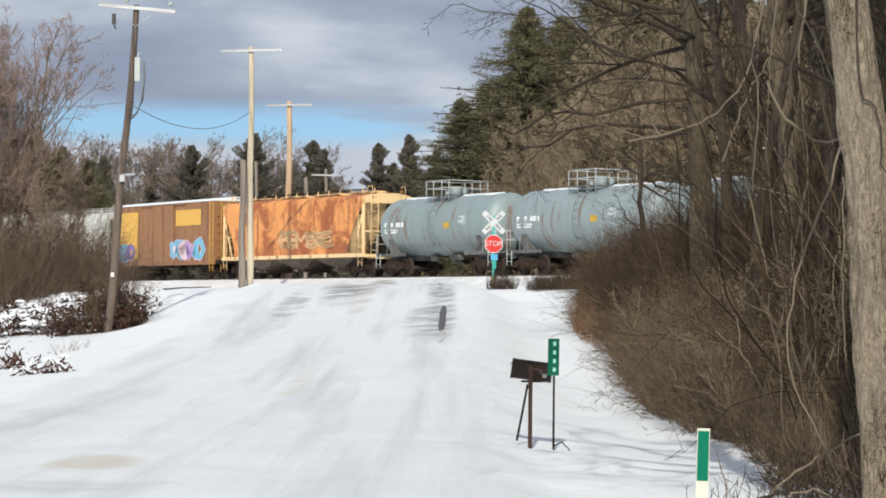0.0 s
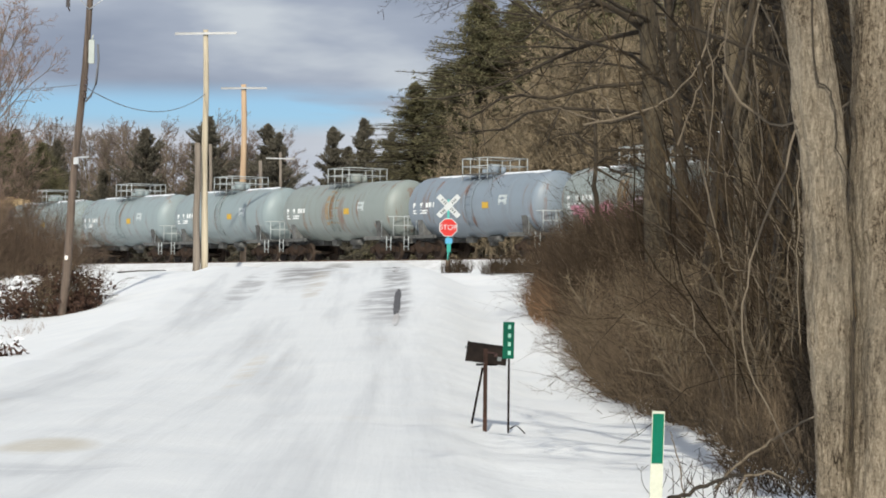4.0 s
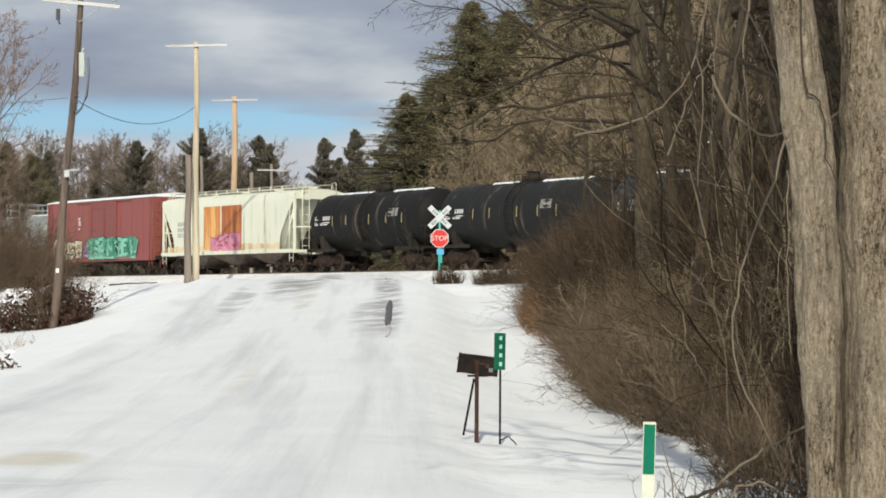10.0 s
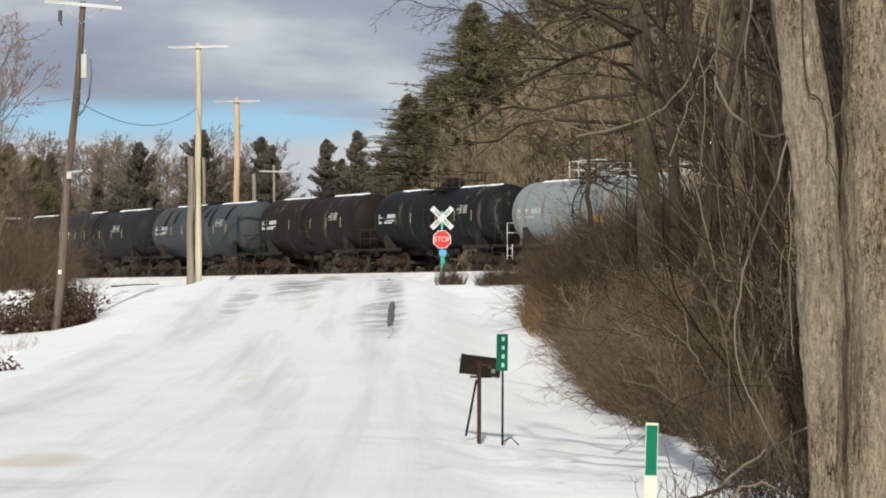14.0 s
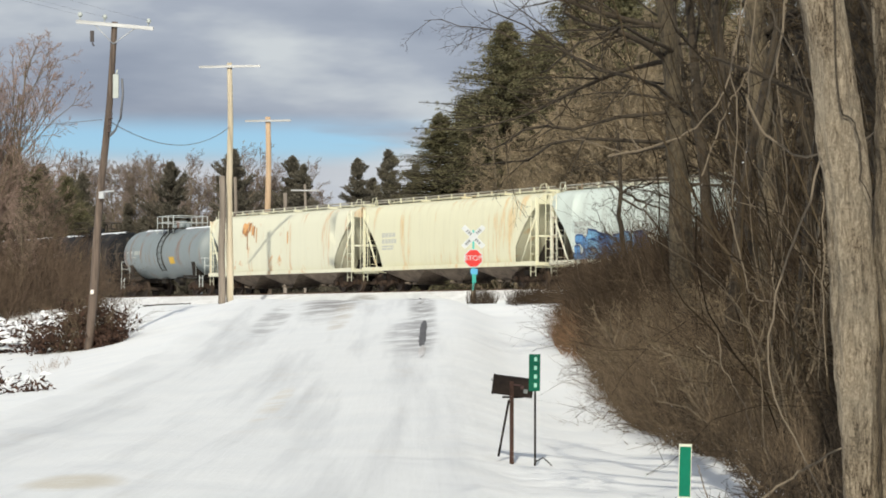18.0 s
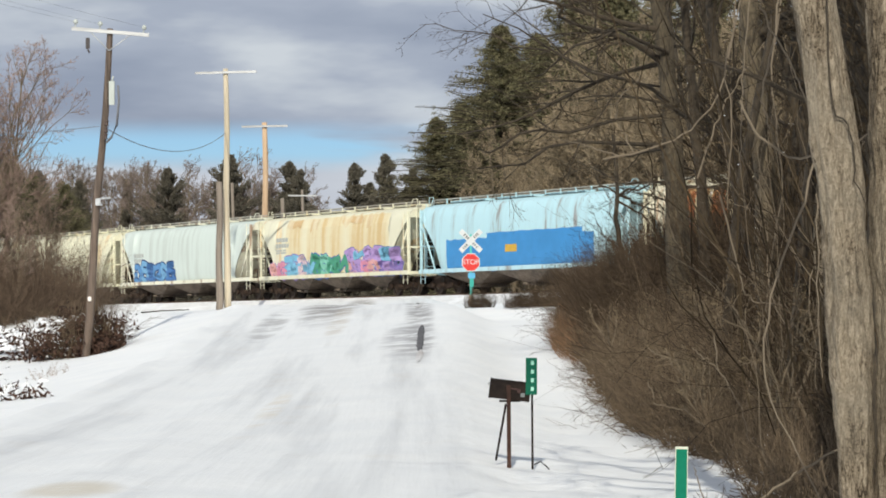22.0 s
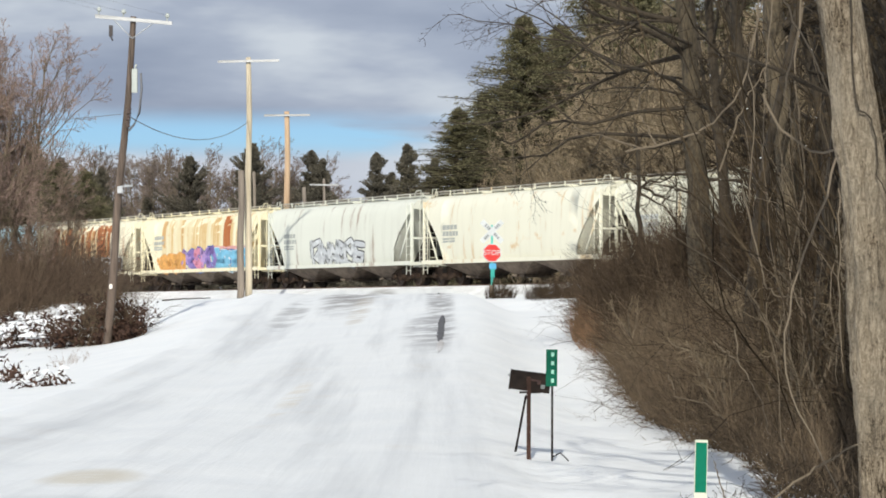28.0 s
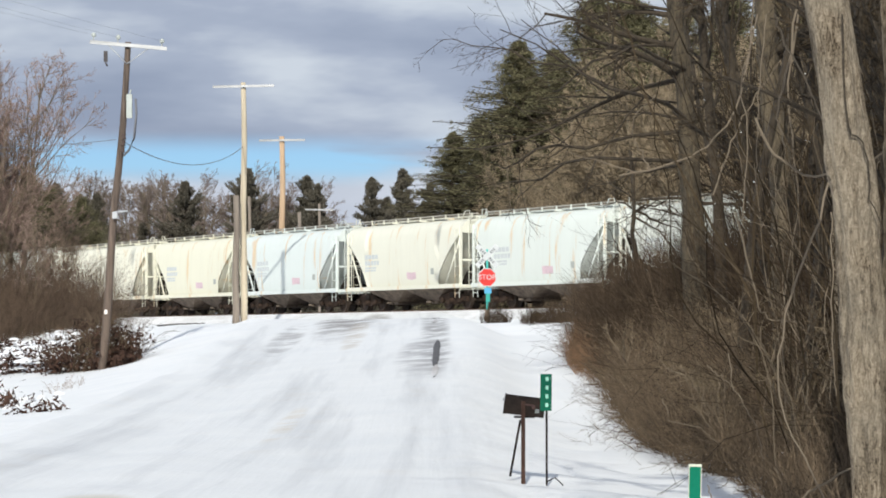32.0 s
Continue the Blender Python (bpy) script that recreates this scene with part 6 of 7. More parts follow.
def woods():
    rng = random.Random(5)
    con = ("trunk", "bough_frame", "crown")
    # spruces and pines beyond the rails
    sp = [spruce_meshes(i, 18, width=0.86 + 0.10 * i, ragged=0.12, density=2.2, taper=1.05, low=0.12, loose=0.10, needles=120, fine=0.55) for i in range(2)]
    s0 = plant("spruce_tree", sp[0], "tall dark green spruce beyond the rails", "conifer", 4.9, 150, 0, 0.955, "trees beyond the rails", names=con)
    s1 = plant("spruce_tree", sp[1], "broad dark green spruce beyond the rails", "conifer", 1.1, 152, 40, 0.66, "trees beyond the rails", names=con)
    for x, y, k, t in ((2.8, 157, 0.74, 70), (9.6, 152, 1.13, 200), (4.2, 162, 0.80, 130), (11.9, 150, 1.10, 20), (12.3, 164, 1.25, 300), (14.4, 148, 1.1, 90), (7.4, 158, 0.98, 250), (17, 146, 1.1, 10), (6.4, 166, 0.95, 33), (20, 142, 1.15, 75), (24, 140, 1.15, 160)):
        again(rng.choice((s0, s1)), x, y, t, k, "dark green spruce in the wood beyond the rails")
    pn = [pine_meshes(20, 14), pine_meshes(21, 14), pine_meshes(23, 14)]
    p0 = plant("pine_tree", pn[0], "dark ragged pine far beyond the rails", "conifer", -2.8, 225, 0, 1.06, "far trees", names=con)
    p1 = plant("pine_tree", pn[1], "dark ragged pine far beyond the rails", "conifer", -5.4, 224, 80, 1.0, "far trees", names=con)
    p2 = plant("pine_tree", pn[2], "dark open pine far beyond the rails", "conifer", -22.2, 226, 150, 0.98, "far trees", names=con)
    spots = ((-0.6, 226, 0.98, p0), (1.2, 224, 0.9, p1), (-4.0, 230, 0.9, p2), (-11.7, 225, 1.02, p1), (-10.5, 223, 0.96, p0), (-12.6, 228, 0.74, p2), (-16.9, 224, 1.06, p2), (-17.7, 228, 0.72, p0), (-16.0, 230, 0.70, p1),
             (-23.9, 228, 0.60, p1), (-20.4, 224, 0.60, p0), (-19.1, 226, 0.58, p1), (-29.9, 225, 0.9, p0), (-28.1, 222, 0.66, p2), (-26.1, 225, 0.60, p0), (-31.4, 226, 0.87, p1), (-33.2, 222, 0.95, p2), (-36.0, 224, 1.0, p0), (-39.0, 222, 1.0, p1),
             (-8.8, 232, 0.62, p1), (-13.9, 234, 0.80, p0), (-15.1, 233, 0.72, p2), (-21.3, 233, 0.66, p1), (-24.9, 232, 0.66, p2), (-27.1, 232, 0.74, p1), (-18.4, 233, 0.66, p2), (-6.6, 233, 0.66, p0))
    for x, y, k, proto in spots:
        again(proto, x, y, rng.uniform(0, 360), k, "dark conifer in the far tree line")
    # bare trees far off
    ft = [bare_tree(40 + i, 15, 0.15, BARK_TAN, TWIG_FAR, limbs=30, first=0.08, reach=0.40, fine=8, spread=(0.3, 0.9), rise=0.10, thick=3.2) for i in range(2)]
    f0 = plant("bare_tree", ft[0], "leafless grey-brown tree in the far tree line", "tree", -27, 250, 0, 0.95, "far trees")
    f1 = plant("bare_tree", ft[1], "leafless grey-brown tree in the far tree line", "tree", -18.5, 240, 0, 0.9, "far trees")
    for i in range(80):
        x = -44 + i * 0.63 + rng.uniform(-0.8, 0.8)
        again(rng.choice((f0, f1)), x, rng.uniform(228, 258), rng.uniform(0, 360), rng.uniform(0.74, 1.02) * (0.62 if x > -10 else 1))
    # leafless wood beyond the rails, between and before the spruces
    # painted in the sunlit tan tones
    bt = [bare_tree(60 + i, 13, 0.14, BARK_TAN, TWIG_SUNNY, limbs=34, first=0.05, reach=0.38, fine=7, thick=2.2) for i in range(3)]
    b = [plant("bare_tree", bt[i], "leafless tan-brown tree at the edge of the wood, in sunlit tones", "tree", (4.6, 7.2, 9.8)[i], (143, 139, 134)[i], 50 * i, 0.72 + 0.1 * i, "trees beyond the rails") for i in range(3)]
    for i in range(62):
        x = 3.0 + i * 0.40 + rng.uniform(-0.4, 0.4)
        y = (77.87 - x) / 0.6 + rng.uniform(9, 22)
        again(rng.choice(b), x + 1.5, y, rng.uniform(0, 360), rng.uniform(0.78, 1.12) if x > 6.5 else rng.uniform(0.5, 0.74) + 0.14 * ease(4.4, 5.6, x))
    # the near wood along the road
    # bark and twigs here are painted as if in shade
    nt = [bare_tree(80 + i, 13, 0.13, BARK_DARK, TWIG_SHADED, limbs=26, first=0.22, reach=0.28, fine=7, wiggle=0.11, spread=(0.5, 1.2)) for i in range(3)]
    nb = [plant("bare_tree", nt[i], "leafless brown tree in the roadside wood, in shaded tones", "tree", (8.4, 9.4, 7.4)[i], (58, 66, 49)[i], 90 * i, 1.0, "roadside wood") for i in range(3)]
    for i in range(90):
        y = rng.uniform(26, 104)
        lo = 0.178 * y + 0.6 if y > 34 else 6.4
        x = lo + rng.random() ** 1.3 * (8 + 0.06 * y)
        if track_gap(x, y) < 7:
            continue
        again(rng.choice(nb), x, y, rng.uniform(0, 360), rng.uniform(0.7, 1.15))
    # unseen trees added behind the viewpoint to throw shadow over the near ground
    for x, y, t, k in ((-10.5, -11, 20, 1.15), (-6.8, -10, 130, 1.12), (1.6, -15, 250, 1.2), (-9.8, -19, 310, 1.25), (-8.2, -8, 80, 1.3), (-7.2, -14, 10, 1.3), (-12.5, -16, 200, 1.4), (-9.8, -22, 160, 1.4), (-12.5, -26, 45, 1.4)):
        again(rng.choice(nb), x, y, t, k, "unseen leafless brown tree behind the viewpoint, added for its shadow")
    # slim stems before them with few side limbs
    # these too take the shaded bark and twigs
    st = [bare_tree(90 + i, 14, 0.11, BARK_DARK, TWIG_SHADED, limbs=12, first=0.5, reach=0.13, fine=4, wiggle=0.07, spread=(0.3, 0.9)) for i in range(2)]
    sb = [plant("slim_tree", st[i], "slim dark trunk in the roadside wood, in shaded tones", "tree", (6.2, 8.6)[i], (48, 64)[i], 70 * i, 1.0, "roadside wood") for i in range(2)]
    for i in range(20):
        y = rng.uniform(30, 92)
        x = max(y * rng.uniform(0.117, 0.185), 4.6)
        again(rng.choice(sb), x, y, rng.uniform(0, 360), rng.uniform(0.7, 1.2))
    # left of the road
    lt = [bare_tree(100 + i, 12, 0.10, BARK_TAN, TWIG_RED, limbs=34, first=0.18, reach=0.46, fine=9, spread=(0.3, 0.85), rise=0.13, thick=1.7) for i in range(2)]
    l = [plant("bare_tree", lt[i], "tall leafless tree with pale reddish twigs beside the track", "tree", (-18.4, -20.4)[i], (114, 112)[i], 30 * i, 0.98, "trees left of the road") for i in range(2)]
    for x, y, k in ((-21.8, 112, 1.02), (-23.5, 114, 1.0), (-19.6, 117, 0.95), (-22.2, 116, 0.9), (-25, 110, 1.0), (-17.4, 118, 0.5), (-19.0, 111, 0.86), (-20.9, 108, 0.9), (-17.2, 109, 0.42)):
        again(rng.choice(l), x, y, rng.uniform(0, 360), k)
    for x, y, k in ((-32.5, 189, 0.62), (-30.6, 192, 0.66), (-28.8, 190, 0.60), (-27.0, 193, 0.58), (-25.6, 191, 0.46), (-34.5, 191, 0.66), (-36.5, 188, 0.7), (-29.8, 186, 0.55)):
        again(rng.choice((s0, s1)), x, y, rng.uniform(0, 360), k, "olive conifer beyond the rails, behind the thicket")


woods()


def path_of(pts, k=16):
    pts = np.array(pts, float)
    t = np.linspace(0, len(pts) - 1, k)
    i = np.minimum(t.astype(int), len(pts) - 2)
    f = (t - i)[:, None]
    return pts[i] * (1 - f) + pts[i + 1] * f


def rough_trunk(path, radii, mat, seed, rings=230, sides=80):
    """A trunk with raised bark plates, furrows and a few swellings."""
    t = np.linspace(0, len(path) - 1, rings)
    i = np.minimum(t.astype(int), len(path) - 2)
    f = (t - i)[:, None]
    p = path[i] * (1 - f) + path[i + 1] * f
    r = np.interp(t, np.arange(len(path)), radii)
    v = np.empty((rings, sides, 3))
    for k in range(rings):
        for j in range(sides):
            a = 2 * math.pi * j / sides
            c, s = math.cos(a), math.sin(a)
            z = p[k, 2]
            d = 0.05 * noise.noise(Vector((c * 1.3 + seed, s * 1.3, z * 0.9)))
            plate = noise.noise(Vector((c * r[k] * 26 + seed, s * r[k] * 26, z * 4.5)))
            d += 0.016 * max(-0.5, min(0.35, plate * 1.6)) + 0.005 * noise.noise(Vector((c * 9, s * 9 + seed, z * 30)))
            v[k, j] = (p[k, 0] + c * (r[k] + d), p[k, 1] + s * (r[k] + d), z)
    idx = np.arange(rings * sides).reshape(rings, sides)
    nxt = np.roll(idx, -1, axis=1)
    q = np.stack([idx[:-1], nxt[:-1], nxt[1:], idx[1:]], axis=-1).reshape(-1, 4)
    return array_mesh("trunk", v.reshape(-1, 3), q, mat, True)


def standing(pts, r0, r1, label, seed, limbs=14, first=0.35, reach=0.5, mat=BARK, sides=18, second=None, spread=(0.7, 1.3), aimed=(), bent=()):
    """A tree that stands out by itself. aimed: limbs as (height, way, length, radius); bent: limbs as (bends, radius)."""
    rng = np.random.default_rng(seed)
    x, y = pts[0][0], pts[0][1]
    z = on_land(x, y, 0.1)
    t = thing("roadside_tree", label, "tree", at=pose(x, y, z))
    stems = [(pts, r0, r1)] + ([second] if second else [])
    first_p = first_r = None
    for q, ra, rb in stems:
        p = path_of([(a - x, b - y, c - z) for a, b, c in q], 26)
        p[0, 2] = min(p[0, 2], 0.0)
        p[1:-1] += rng.normal(0, ra * 0.04, (24, 3)) * np.array([1, 1, 0.2])
        r = np.linspace(ra, rb, 26) * (1 + rng.normal(0, 0.035, 26))
        r[0] *= 1.2
        part("trunk", rough_trunk(p, r, mat, seed + ra * 9) if sides > 20 else stems_mesh("trunk", [(p[None], r[None])], mat, sides), None, t)
        if first_p is None:
            first_p, first_r = p[None], r[None]
    l1, r1_ = children(rng, first_p, first_r, limbs, (first, 1.0), reach, spread, 0.03, 0.10, 8, 0.02, 0.42)
    if aimed:
        zs = np.array([np.interp(h_ - z, first_p[0, :, 2], np.arange(26)) for h_, *_ in aimed])
        i = np.minimum(zs.astype(int), 24)
        f = (zs - i)[:, None]
        st = first_p[0, i] * (1 - f) + first_p[0, i + 1] * f
        way = np.array([w for _, w, *_ in aimed], float)
        ap = sprout(rng, st, way, np.array([n for _, _, n, _ in aimed], float), 8, 0.0, 0.11)
        ar = np.array([k for *_, k in aimed])[:, None] * np.linspace(1, 0.25, 8)[None]
        l1, r1_ = np.concatenate([l1, ap]), np.concatenate([r1_, ar])
    if bent:
        bp = np.stack([path_of([(a - x, b - y, c - z) for a, b, c in q], 8) for q, _ in bent])
        bp[:, 1:] += rng.normal(0, 0.05, (len(bent), 7, 3))
        l1, r1_ = np.concatenate([l1, bp]), np.concatenate([r1_, np.array([k for _, k in bent])[:, None] * np.linspace(1, 0.22, 8)[None]])
    l2, r2_ = children(rng, l1, r1_, 6, (0.2, 1.0), 0.45, (0.4, 1.1), 0.0, 0.14, 6, 0.008, 0.5)
    l3, r3_ = children(rng, l2, r2_, 5, (0.2, 1.0), 0.5, (0.4, 1.1), -0.02, 0.15, 4, 0.005, 0.55)
    l4, r4_ = children(rng, l3, r3_, 3, (0.2, 1.0), 0.6, (0.4, 1.1), -0.02, 0.15, 3, 0.004, 0.6)
    for k in range(len(l1)):
        part("limb", stems_mesh("limb", [(l1[k:k + 1], r1_[k:k + 1])], BARK_DARK, 6), None, t)
    tagged(part("branch_work", stems_mesh("branch_work", [(l2, r2_)], BARK_DARK, 4), None, t), kind="stuff")
    tagged(part("crown", stems_mesh("twigs", [(l3, r3_), (l4, r4_)], TWIG_SHADED, 3), None, t), kind="stuff")
    return t


def single_trees():
    """Trees that stand out on their own beside the road."""
    # the first five aimed limbs, above the view, are added for their shadows
    standing([(3.10, 18, 0), (3.08, 18, 1.16), (3.05, 18, 2.04), (2.97, 18, 2.92), (2.87, 18, 3.81), (2.5, 18.3, 6), (1.9, 18.6, 10)], 0.125, 0.185,
             "two-stemmed roadside tree with pale grey-brown rough bark", 1, limbs=5, first=0.72, reach=0.30, sides=26, aimed=[(6.5, (-1, 0.2, 0.35), 4.5, 0.05), (7.5, (-0.8, 0.5, 0.5), 5.0, 0.05), (8.5, (-1, -0.3, 0.5), 4.5, 0.045), (9.5, (-0.6, 0.3, 0.9), 4.0, 0.04), (7.0, (0.3, 0.8, 0.5), 4.0, 0.05), (5.40, (-1, 0.25, -0.12), 3.0, 0.008), (5.25, (-1, 0.5, -0.05), 2.4, 0.007), (5.58, (-1, 0.1, -0.13), 3.6, 0.008), (4.9, (-0.8, 0.7, 0.0), 2.0, 0.010)],
             second=([(3.42, 17.95, 0), (3.44, 17.97, 1.16), (3.45, 18.0, 2.04), (3.43, 18.05, 2.93), (3.41, 18.1, 3.82), (3.5, 18.2, 6.5), (3.9, 18.4, 10)], 0.215, 0.15))
    standing([(6.18, 60, 0.6), (6.15, 60, 3.1), (6.07, 60, 5), (5.96, 60, 7), (5.76, 60, 9), (5.6, 60.3, 13), (5.6, 60.5, 16)], 0.30, 0.15,
             "tall dark roadside tree with long bare limbs reaching over the road", 2, limbs=10, first=0.55, reach=0.30, mat=BARK_MID,
             sides=26, aimed=[(7.0, (-1, 0.4, 0.25), 2.6, 0.04), (8.8, (-1, -0.3, 0.12), 3.6, 0.045), (9.6, (-1, 0.2, 0.05), 5.0, 0.045), (5.0, (0.9, -0.4, 0.15), 3.0, 0.05), (4.6, (-0.8, -0.5, 0.3), 1.6, 0.03)],
             bent=[([(6.05, 60, 6.0), (4.88, 59.4, 6.07), (3.24, 58.8, 6.02), (2.34, 59.8, 5.55), (1.37, 58.6, 5.36)], 0.062), ([(5.95, 60, 8.0), (4.53, 61.0, 7.77), (3.87, 60.6, 7.47), (2.73, 61.6, 6.9), (1.95, 60.8, 6.59), (1.01, 62.0, 6.47)], 0.066),
                   ([(6.02, 60, 6.75), (3.68, 60.4, 6.39), (2.69, 59.8, 6.39), (1.92, 60.8, 6.02), (1.33, 59.8, 5.88)], 0.055), ([(5.98, 60, 7.0), (5.01, 57.8, 7.31), (4.1, 57.0, 7.42), (3.17, 57.6, 7.93), (2.55, 56.8, 8.28), (1.55, 57.4, 8.86)], 0.055),
                   ([(3.0, 57.5, 8.0), (2.3, 57.2, 8.11), (1.55, 56.8, 8.3), (0.68, 57.2, 8.43), (0.06, 56.8, 8.6)], 0.026), ([(6.07, 60.2, 6.0), (5.32, 61.2, 5.92), (4.51, 60.8, 5.73), (3.56, 61.6, 5.29)], 0.045),
                   ([(5.9, 59.8, 8.2), (4.78, 58.4, 8.49), (3.88, 57.8, 8.22), (2.98, 58.8, 7.76), (2.66, 57.8, 7.43)], 0.05), ([(6.1, 60, 5.1), (5.1, 60.2, 5.0), (4.57, 59.8, 5.24), (4.17, 60.8, 5.53)], 0.04)])
    standing([(6.98, 62, 0.6), (6.97, 62, 3.1), (6.92, 62, 5), (6.74, 62, 7.1), (6.5, 62, 10), (6.3, 62, 13)], 0.16, 0.09, "slim dark roadside tree", 3, limbs=10, mat=BARK_DARK, first=0.5, reach=0.3,
             aimed=[(7.5, (-1, -0.1, 0.2), 3.0, 0.04), (8.6, (-1, 0.2, 0.1), 3.2, 0.04)])
    standing([(6.44, 80, 1.6), (6.43, 80, 2.88), (6.36, 80, 3.94), (6.25, 80, 4.92), (6.18, 80, 5.1), (6.26, 80, 5.72), (6.24, 80, 6.43), (6.21, 80, 7.15), (6.15, 80, 7.77)], 0.095, 0.05, "small bare sapling with forked branches before the train", 4, limbs=3, first=0.7, reach=0.2, mat=BARK_DARK, sides=8, spread=(0.6, 1.1),
             bent=[([(6.28, 80, 5.9), (5.58, 80.3, 6.43), (5.32, 79.8, 6.79), (4.96, 80.2, 7.0)], 0.035), ([(6.28, 80, 5.86), (7.1, 79.6, 6.17), (7.63, 80.2, 6.49), (8.25, 79.8, 6.8)], 0.045),
                   ([(6.3, 80, 5.9), (6.92, 80.4, 5.6), (7.45, 80.2, 5.46), (7.86, 80.6, 5.23)], 0.045), ([(6.28, 80, 5.69), (6.65, 79.7, 5.42), (6.96, 79.9, 5.33), (7.37, 79.5, 4.75), (7.64, 79.8, 4.13), (7.9, 79.6, 3.68)], 0.045),
                   ([(6.96, 79.9, 5.37), (7.19, 79.7, 5.76), (7.45, 80, 6.17)], 0.028), ([(6.19, 80, 5.1), (5.98, 80.2, 5.36), (6.0, 80, 5.81), (6.2, 79.9, 6.0)], 0.022), ([(6.34, 80, 4.12), (5.77, 80.3, 4.83), (5.5, 80, 5.36)], 0.028)])
    standing([(6.25, 45, 0.3), (6.2, 45, 3), (6.18, 45, 4.5), (6.0, 45, 5.9), (5.9, 45, 7.2), (5.6, 45, 12)], 0.26, 0.17, "stout roadside tree wound with vines", 5, limbs=10, first=0.7, reach=0.2, mat=BARK_MID)
    standing([(5.6, 36, 0.2), (5.75, 36, 2), (5.6, 36, 4), (5.75, 36, 6), (5.4, 36, 10)], 0.11, 0.06, "bent roadside tree wound with vines", 6, limbs=14, first=0.5, reach=0.20, mat=BARK, spread=(0.3, 0.8))
    standing([(4.9, 27, 0.1), (5.0, 27, 2.4), (4.85, 27, 5), (4.6, 27, 9)], 0.085, 0.05, "slim roadside tree behind the brush", 7, limbs=14, first=0.45, reach=0.18, mat=BARK, spread=(0.3, 0.8))
    standing([(4.35, 24, 0.1), (4.25, 24, 2.0), (4.4, 24, 4), (4.2, 24, 8)], 0.06, 0.035, "thin crooked roadside tree among the vines", 8, limbs=12, first=0.45, reach=0.16, mat=BARK_DARK, spread=(0.3, 0.8))


single_trees()


def thicket(name, label, n, place, tall, seed, mat, thick=(0.004, 0.010), shoots=3, splay=0.35, k=6, rise=0.04, wiggle=0.14):
    """A mass of thin stems: place(rng, n) gives the feet."""
    rng = np.random.default_rng(seed)
    x, y, hk = place(rng, n)
    z = np.array([on_land(a, b, 0.03) for a, b in zip(x, y)])
    base = np.stack([x, y, z], axis=1)
    way = rng.normal(0, splay, (len(x), 3))
    way[:, 2] = 1.0
    length = rng.uniform(tall[0], tall[1], len(x)) * hk
    p = sprout(rng, base, way, length, k, rise, wiggle)
    r = rng.uniform(thick[0], thick[1], len(x))[:, None] * np.linspace(1, 0.4, k)[None, :]
    groups = [(p, r)]
    if shoots:
        c, cr = children(rng, p, r, shoots, (0.25, 0.95), 0.45, (0.3, 1.0), 0.02, 0.15, 4, 0.003, 0.6)
        groups.append((c, cr))
    me = stems_mesh(name, groups, mat, 3)
    return tagged(new(name, me), label, "brush", kind="stuff")


def hedge_edge(y):
    """The brush's edge towards the road."""
    return table(((22, 3.95), (27, 3.72), (31, 3.74), (34, 3.70), (41, 3.38), (55, 3.76), (75, 4.0), (90, 5.7), (104, 7.6)), y)


def roadside(rng, n):
    y = 26 + 34 * rng.random(n)
    e = np.array([hedge_edge(v) for v in y])
    u = rng.random(n) ** 1.8
    x = e + 0.15 + u * (1.0 + 0.045 * y)
    return x, y, (0.58 + 0.42 * np.clip((y - 27) / 11, 0, 1)) * (0.48 + 0.66 * np.minimum(1, (x - e) / 1.4)) * (0.92 + 0.22 * np.sin(y * 1.7) * np.sin(y * 0.63 + x))


def far_verge(rng, n):
    y = 58 + 36 * rng.random(n)
    e = np.array([hedge_edge(v) for v in y])
    u = rng.random(n) ** 1.6
    x = e + 0.15 + u * (4.0 + 0.06 * y)
    return x, y, (0.48 + 0.66 * np.minimum(1, (x - e) / 1.6)) * (0.92 + 0.22 * np.sin(y * 1.7) * np.sin(y * 0.63 + x))


def deep(rng, n):
    y = 24 + 78 * rng.random(n)
    e = np.array([hedge_edge(v) for v in y])
    x = np.maximum(e + 1.6, 0.117 * y + 0.3) + rng.random(n) * 11
    return x, y, np.ones(n)


# near outer stems are painted lit, bank and inner stems painted shaded
thicket("roadside_brush", "dense brown leafless brush along the snowy verge", 5200, roadside, (0.8, 2.6), 3, BRUSH_TAN_LIT, (0.003, 0.008), splay=0.5, k=7, rise=0.02, wiggle=0.34, shoots=5)
thicket("roadside_brush", "dense dark brown leafless brush along the bank, shade in its tone", 6200, far_verge, (1.0, 2.5), 13, BRUSH_BROWN_SHADED, (0.004, 0.010), splay=0.42, k=7, rise=0.02, wiggle=0.26, shoots=5)
thicket("wood_undergrowth", "tangled leafless undergrowth in the roadside wood, shade in its tone", 9500, deep, (1.8, 6.2), 4, BRUSH_BROWN_SHADED, (0.004, 0.012), 4, 0.35, 9, wiggle=0.34)


def far_tangle(rng, n):
    y = 62 + 32 * rng.random(n)
    return y * (0.109 + 0.075 * rng.random(n)), y, np.ones(n)


thicket("wood_undergrowth", "tall tangled leafless growth between the trunks, shade in its tone", 420, far_tangle, (3.0, 7.5), 54, BRUSH_BROWN_SHADED, (0.006, 0.014), 5, 0.3, 9, wiggle=0.34)


def bank(rng, n):
    y = 64 + 24 * rng.random(n)
    w = 0.064 + 0.066 * rng.random(n)
    return w * y, y, np.minimum(3.0, 1.75 + 31 * (w - 0.059))


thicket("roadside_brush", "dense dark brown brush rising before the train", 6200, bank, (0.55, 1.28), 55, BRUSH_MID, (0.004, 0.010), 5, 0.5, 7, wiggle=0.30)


def curtain(rng, n):
    y = 22 + 34 * rng.random(n)
    x = np.maximum(0.135 * y, 3.9) + rng.random(n) * 5
    return x, y, np.ones(n)


